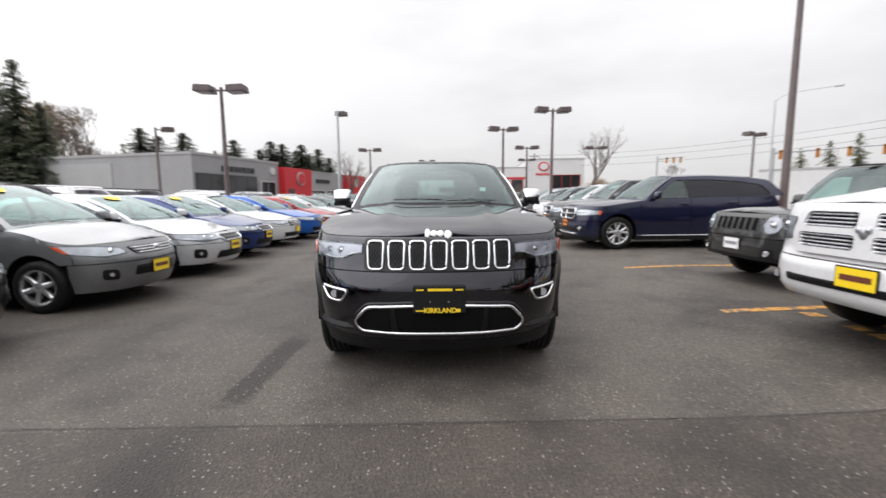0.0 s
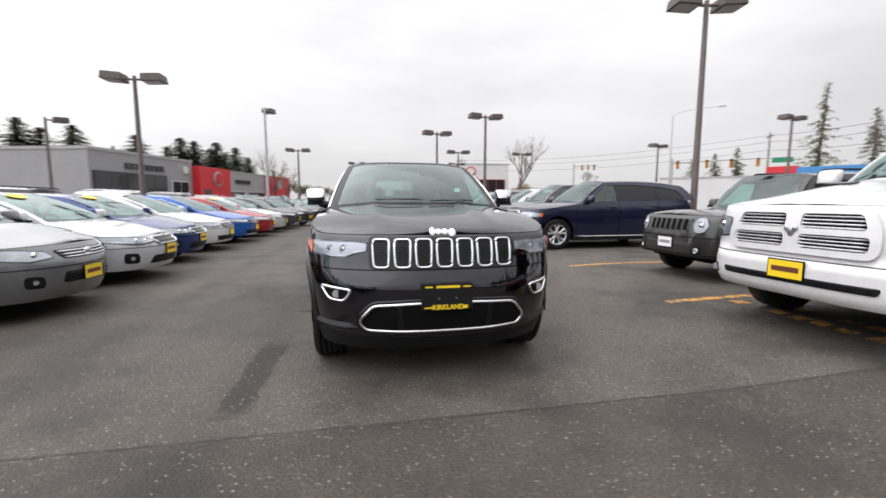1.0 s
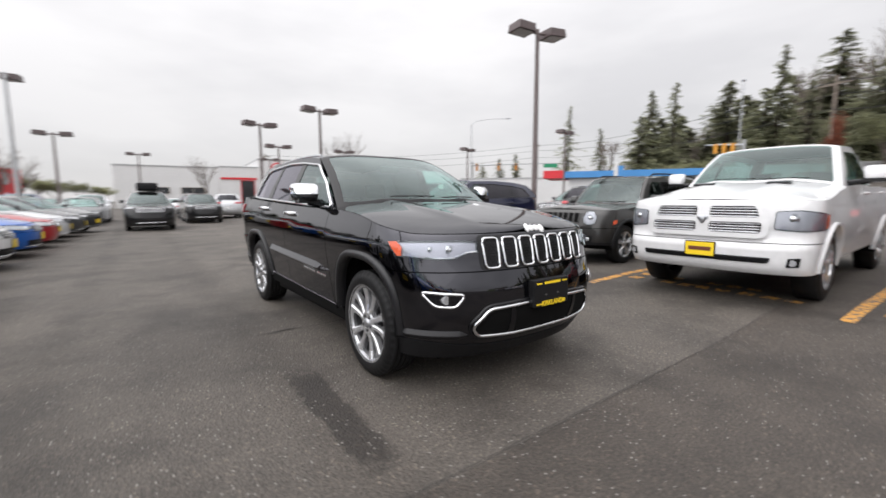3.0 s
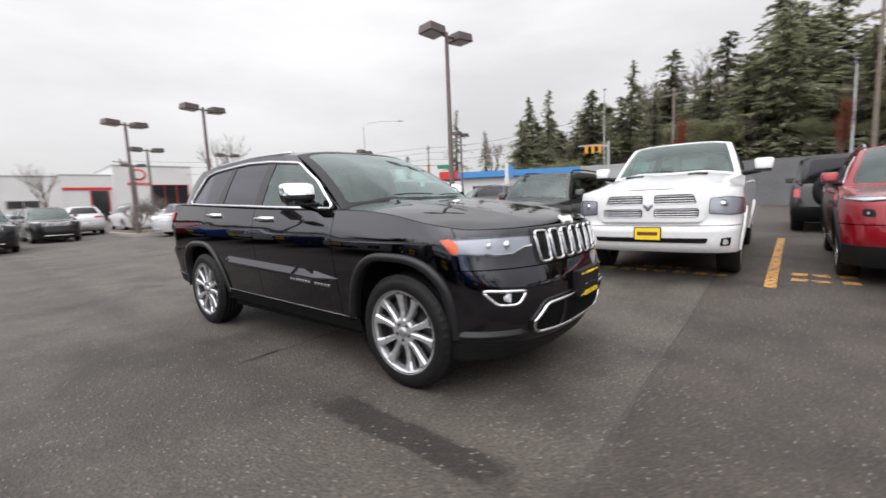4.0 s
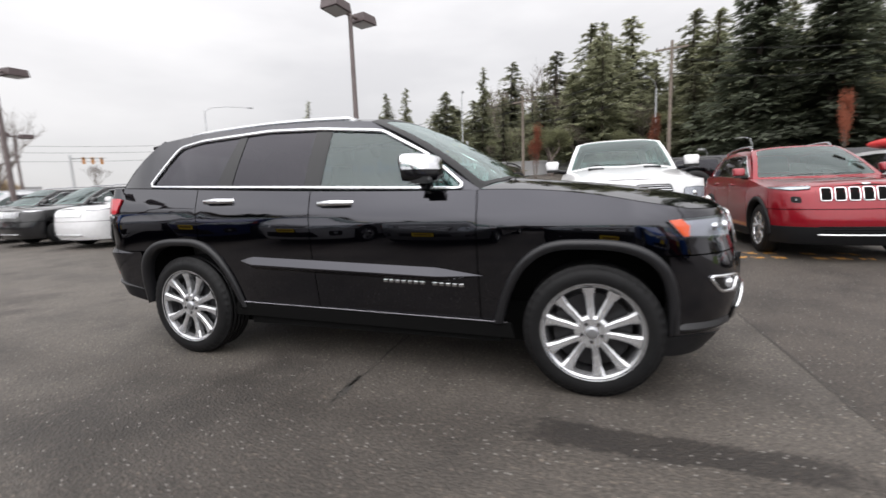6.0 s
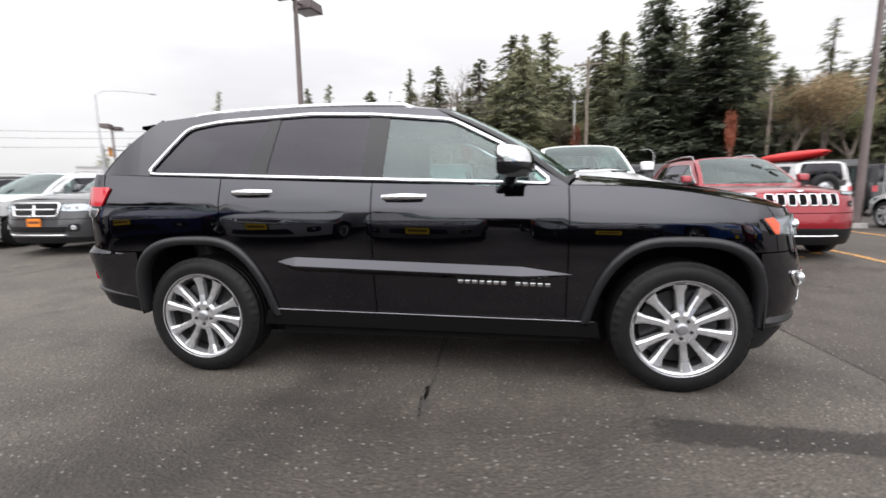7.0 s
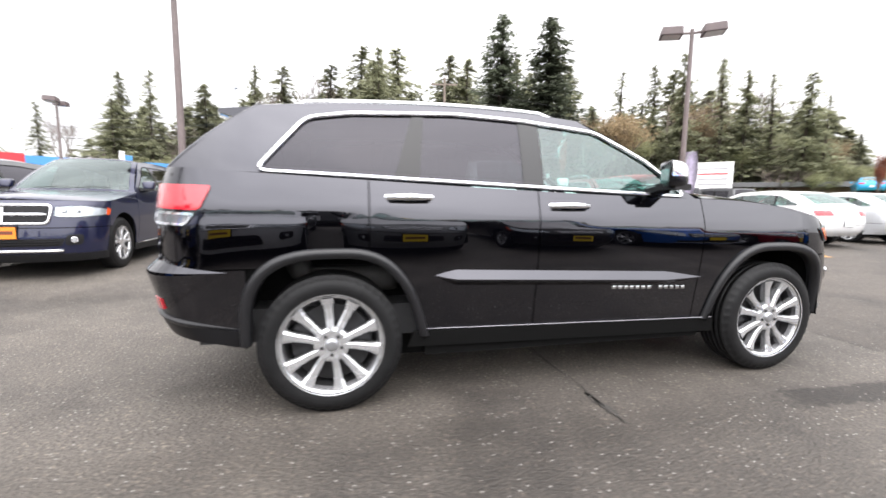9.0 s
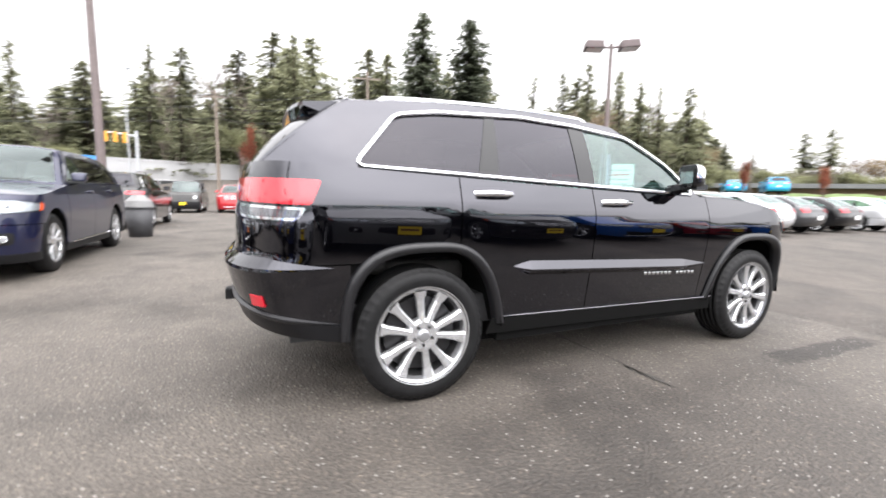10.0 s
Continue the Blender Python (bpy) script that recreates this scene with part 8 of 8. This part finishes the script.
def twig_tree(seed, leaves, leaf, label, group, upright=0.5, depth=6, cols=0.0):
    """A broad-leaved tree one metre high: limbs that fork again and again, with few or many leaves."""
    r = random.Random(seed)
    t = thing("broadleaf_tree" if leaves else "bare_tree", pose(0, 0, 0), label, "tree", group)
    bm = bmesh.new()
    lv, lf = [], []

    def grow(p, d, L, rad, k):
        q = p + d * L
        if k > 1 or not leaves:
            cyl(bm, p, q, rad, rad * 0.62, 5 if k > 3 else 3, False)
        if k <= 2 and leaves:
            for _ in range(leaves):
                c = p + (q - p) * r.random() + Vector((r.gauss(0, 1), r.gauss(0, 1), r.gauss(0, 1))) * 0.022
                s = 0.0095 * r.uniform(0.6, 1.4)
                a, b = Vector((r.gauss(0, 1), r.gauss(0, 1), r.gauss(0, 1))).normalized(), Vector((r.gauss(0, 1), r.gauss(0, 1), r.gauss(0, 1))).normalized()
                i = len(lv)
                lv.extend([tuple(c + a * s), tuple(c + b * s), tuple(c - (a + b) * s * 0.6)])
                lf.append((i, i + 1, i + 2))
        if k == 0:
            return
        for _ in range(r.choice([2, 3]) if k > 3 else 3):
            e = (d + Vector((r.gauss(0, 1), r.gauss(0, 1), r.gauss(0, 0.5) + upright)) * (0.55 - cols)).normalized()
            grow(q - d * L * r.uniform(0, 0.35), e, L * r.uniform(0.62, 0.85), rad * 0.6, k - 1)
    grow(Vector((0, 0, 0)), Vector((0, 0, 1)), 0.27, 0.018, depth)
    part("trunk", bm, TWIG, t)
    if leaves:
        raw("crown", lv, lf, leaf, t)
    return t


bare = twig_tree(5, 0, None, "bare grey-brown tree in winter", "bare trees")
bare2 = twig_tree(8, 0, None, "bare tree with fine upright twigs", "bare trees", 0.9)
gold = twig_tree(6, 15, GOLD, "tree with thin golden-brown autumn leaves", "autumn trees", 0.5, 5)
olive = twig_tree(9, 17, OLIVE, "olive-brown broadleaf tree with thinning autumn leaves", "autumn trees", 0.5, 5)
rust = twig_tree(12, 16, RUST, "narrow upright tree with rust-red leaves", "columnar autumn trees", 2.2, 5, 0.34)
for c, d, h, p, wd in [(23.6, 48, 11.5, bare, 0.8), (-10.5, 60, 10.5, bare, 0.9), (-39, 75, 13, bare, 1.1), (-41, 78, 14, bare2, 1.1), (-37, 72, 11, bare, 1.2), (-43.5, 70, 12, bare2, 1.0), (7.6, 58, 8.5, bare, 0.8), (-29, 105, 13, bare, 1.0), (31, 75, 7.5, bare2, 1.2), (58, 78, 13, bare2, 1.2), (68, 80, 17, bare, 1.1), (79, 76, 18, bare2, 1.0), (134, 70, 17, bare, 1.3), (137, 74, 18, bare2, 1.2), (132, 80, 19, bare, 1.2), (148, 50, 6.5, bare2, 1.0), (84, 70, 20, bare, 1.0),
                       (-40.5, 64, 6, gold, 1.4), (24, 52, 4.2, gold, 1.6), (120, 48, 11, gold, 1.3), (122.5, 50, 12, gold, 1.2), (124.5, 52, 11, olive, 1.3), (119, 55, 12, olive, 1.3), (146, 62, 6.0, olive, 1.5), (151, 66, 6.5, olive, 1.6), (158, 70, 7, olive, 1.6), (163, 72, 7.5, olive, 1.6), (166, 70, 8, olive, 1.6), (143, 58, 8, olive, 1.4), (-12, 72, 5.5, olive, 1.6), (-8, 78, 6.5, olive, 1.6), (-6.3, 80, 6.0, olive, 1.7), (-4.6, 78, 5.6, olive, 1.6), (-3.0, 82, 5.2, olive, 1.6), (-9.4, 64, 8.0, bare, 1.2),
                       (114.8, 34, 7.4, rust, 0.5), (146.5, 38, 5.4, rust, 0.7), (154, 44, 5.2, rust, 0.7), (160, 42, 5.0, rust, 0.7)]:
    x, y = at(c, d)
    plant(p, x, y, h, wd)
# undergrowth at the foot of the wood
for i in range(90):
    c = 62 + 86 * (i + rng.random()) / 90
    d = rng.uniform(54, 86)
    x, y = at(c, d)
    plant(rng.choice([olive, olive, olive, olive, olive, bare, bare2] if c < 112 else [olive, olive, gold, bare2, bare]), x, y, (rng.uniform(0.22, 0.50) if c < 112 else rng.uniform(0.28, 0.55)) * SKY(c) * d + 1, rng.uniform(0.9, 1.5))
# taller broad-leaved trees that fill the wood between the firs
for i in range(24):
    c = 116 + 30 * (i + rng.random()) / 24
    d = rng.uniform(62, 78)
    x, y = at(c, d)
    plant(rng.choice([olive, bare2, gold, bare]), x, y, rng.uniform(0.45, 0.70) * SKY(c) * d + 1, rng.uniform(1.0, 1.5))
WEST = curve_fn([-54, -46, -41, -38, -33, -24], [0.27, 0.25, 0.23, 0.17, 0.125, 0.11])
for i in range(44):
    c = -53 + 30 * (i + rng.random()) / 34
    d = rng.uniform(70, 92)
    x, y = at(c, d)
    plant(rng.choice([olive, bare, bare, bare2, bare2, gold]), x, y, WEST(c) * d * rng.uniform(0.6, 1.0) + 1, rng.uniform(0.9, 1.5))
# the wooded edge of the yard behind the long row
for i in range(34):
    c = -58 - 100 * (i + rng.random()) / 34
    d = rng.uniform(40, 58)
    x, y = at(c, d)
    plant(rng.choice([fir_kinds[0], fir_kinds[2], fir_kinds[1], olive, bare2]), x, y, rng.uniform(0.07, 0.18) * d, rng.uniform(1.5, 2.2))
for i in range(16):
    c = 147 + 21 * (i + rng.random()) / 16
    d = rng.uniform(72, 82)
    x, y = at(c, d)
    plant(rng.choice([olive, bare, olive, bare2, gold]), x, y, d * rng.uniform(0.075, 0.105) + 1, rng.uniform(1.3, 1.8))
# ivy-grown poles by the road
for c in (95.6, 82.0):
    x, y = at(c, 34, -3.3, 3.08)
    plant(rust, x, y, 0.178 * 34 + 1.2 - rise(x, y), 0.5)
# grass bank past the tails of the saloons
GRASS = mat("rough_grass", (0.09, 0.13, 0.035), 0.9, 0, 0, 0.35, 1.5, 0.6, 30)
gs, gq = [], []
for i in range(31):
    c = 137 + 34 * i / 30
    for d, z in ((45, -0.05), (47, 0.5), (50, 1.7), (53, 2.2), (62, 2.3), (70, -0.05)):
        x, y = at(c, d)
        gs.append((x, y, (z + (rng.uniform(-0.15, 0.15) if z > 0 else 0)) * min(1, i / 3, (30 - i) / 3)))
for i in range(30):
    for k in range(5):
        gq.append((6 * i + k, 6 * i + k + 1, 6 * i + k + 7, 6 * i + k + 6))
tagged(raw("grass_bank", gs, gq, GRASS, None, True), "rough green grass bank at the edge of the yard", "grass", "", "structure")
# cars on the upper terrace
for i in range(12):
    c = 96 + 2.6 * i
    x, y = at(c, 59 if i % 2 else 61)
    park(SEDAN if i % 3 else MIDSUV, [WHITE_PAINT, PEARL_PAINT, GREY_PAINT, WHITE_PAINT][i % 4], x, y, -80 + 7 * (i % 3), "parked car on the terrace above the yard", BACK)

# planted island at the foot of a yard lamp
KERB = mat("worn_concrete_kerb", (0.30, 0.29, 0.27), 0.85, 0, 0, 0.2, 3, 0.3, 30)
MULCH = mat("brown_bark_mulch", (0.10, 0.075, 0.05), 0.95, 0, 0, 0.4, 6, 0.8, 25)
isl = round_poly([(3.45, 26.0), (6.6, 26.0), (6.6, 31.6), (3.45, 31.6)], 0.9, 8)
bm = bmesh.new()
lo_, hi_, in_ = [[bm.verts.new((x, y, rise(x, y) + z)) for x, y in q] for q, z in ((isl, -0.02), (isl, 0.15), (inset_poly(isl, 0.15), 0.15))]
for a, b in ((lo_, hi_), (hi_, in_)):
    for i in range(len(a)):
        k = (i + 1) % len(a)
        bm.faces.new((a[i], a[k], b[k], b[i]))
bmesh.ops.recalc_face_normals(bm, faces=bm.faces)
tagged(part("kerb", bm, KERB, None), "worn concrete kerb round a planted island", "kerb", "", "structure")
va, fa = tri_panel(inset_poly(isl, 0.15), [], 0.4)
tagged(raw("planting_bed", [(x, y, rise(x, y) + 0.13 + rng.uniform(0, 0.05)) for x, y in va], [tuple(int(i) for i in t) for t in fa], MULCH, None, True), "brown bark mulch in a planted island", "planting bed", "", "structure")
for x, y, h in ((4.1, 27.6, 2.4), (4.9, 28.4, 2.8), (4.2, 29.3, 2.2), (5.4, 29.9, 2.6), (4.6, 30.8, 2.0)):
    plant(bare, x, y, h, 1.4)

# ---- paint and repairs on the asphalt ----


def worn_paint(name, color):
    m = mat(name, color, 0.7)
    n, l = m.node_tree.nodes, m.node_tree.links
    t, a = n.new("ShaderNodeTexCoord"), n.new("ShaderNodeTexNoise")
    a.inputs["Scale"].default_value, a.inputs["Detail"].default_value = 14, 6
    r = n.new("ShaderNodeValToRGB")
    r.color_ramp.elements[0].position, r.color_ramp.elements[0].color = 0.40, (0.10, 0.09, 0.08, 1)
    r.color_ramp.elements[1].position, r.color_ramp.elements[1].color = 0.52, (*color, 1)
    l.new(t.outputs["Object"], a.inputs["Vector"])
    l.new(a.outputs["Fac"], r.inputs["Fac"])
    l.new(r.outputs["Color"], n["Principled BSDF"].inputs["Base Color"])
    return m


STRIPE = worn_paint("worn_orange_road_paint", (0.55, 0.27, 0.05))


def on_ground(name, poly, material, label, category, lift=0.004, sp_=0.3):
    va, fa = tri_panel(poly, [], sp_)
    vs = [(x, y, rise(x, y) + lift) for x, y in va]
    fs = [tuple(int(i) for i in (t if np.cross(va[t[1]] - va[t[0]], va[t[2]] - va[t[0]]) > 0 else t[::-1])) for t in fa]
    return tagged(raw(name, vs, fs, material, None), label, category, "", "structure")


for i, (y, x0, x1) in enumerate([(1.81, 3.29, 9.0), (4.52, 3.04, 8.6), (7.4, 3.2, 8.6), (-0.8, 3.4, 8.8), (-3.4, 3.6, 8.8)]):
    on_ground("parking_stripe", [(x0, y - 0.06), (x1, y - 0.06), (x1, y + 0.06), (x0, y + 0.06)], STRIPE, "worn orange parking bay line", "road marking")
# faded lettering in front of the bays, as worn dashes
for y0 in (0.72, 3.45):
    for row in range(2):
        for k in range(9):
            if rng.random() < 0.72:
                yy = y0 + 0.85 - 0.24 * k
                xx = 3.75 + 0.34 * row
                hgt = rng.uniform(0.1, 0.2)
                sk = rng.uniform(-0.05, 0.05)
                on_ground("painted_letter_bar", [(xx, yy - 0.09), (xx + hgt, yy - 0.09 + sk), (xx + hgt, yy + 0.07 + sk), (xx, yy + 0.06)], STRIPE, "almost worn away orange lettering on the asphalt", "road marking", 0.004, 0.1)


def seam(pts, wd, seed):
    r = random.Random(seed)
    q = densify(list(pts) + [pts[-1]], 0.05)[: -1]
    up, dn = [], []
    for i, (x, y) in enumerate(q):
        a, b = q[max(0, i - 1)], q[min(len(q) - 1, i + 1)]
        d = math.hypot(b[0] - a[0], b[1] - a[1]) + 1e-9
        nx, ny = -(b[1] - a[1]) / d, (b[0] - a[0]) / d
        w2, j = wd * r.uniform(0.3, 1.0), r.uniform(-1, 1) * wd
        up.append((x + nx * (w2 + j), y + ny * (w2 + j)))
        dn.append((x - nx * (w2 - j), y - ny * (w2 - j)))
    return up + dn[::-1]


def raw_strip(name, pts, wd, seed, material, label, lift=0.003):
    q = seam(pts, wd, seed)
    n = len(q) // 2
    vs = [(x, y, rise(x, y) + lift) for x, y in q]
    fs = [(i, 2 * n - 1 - i, 2 * n - 2 - i, i + 1) for i in range(n - 1)]
    return tagged(raw(name, vs, fs, material, None), label, "asphalt seam", "", "structure")


CRACK = mat("crack_dark", (0.05, 0.046, 0.042), 0.95)
raw_strip("paving_seam", [(-9, 2.15), (-2.49, 2.26), (0, 2.31), (2.6, 2.39), (5.0, 2.45), (9, 2.5)], 0.0035, 1, CRACK, "dark seam between two asphalt beds")
raw_strip("crack", [(-1.40, 4.98), (-1.15, 5.02), (-0.95, 4.97), (-0.70, 5.0), (-0.2, 5.03), (0.6, 5.02)], 0.006, 2, CRACK, "short dark crack in the asphalt")
raw_strip("crack", [(-1.42, 4.97), (-1.30, 5.0), (-1.18, 5.0), (-1.05, 4.99)], 0.014, 3, CRACK, "short crumbled crack in the asphalt")
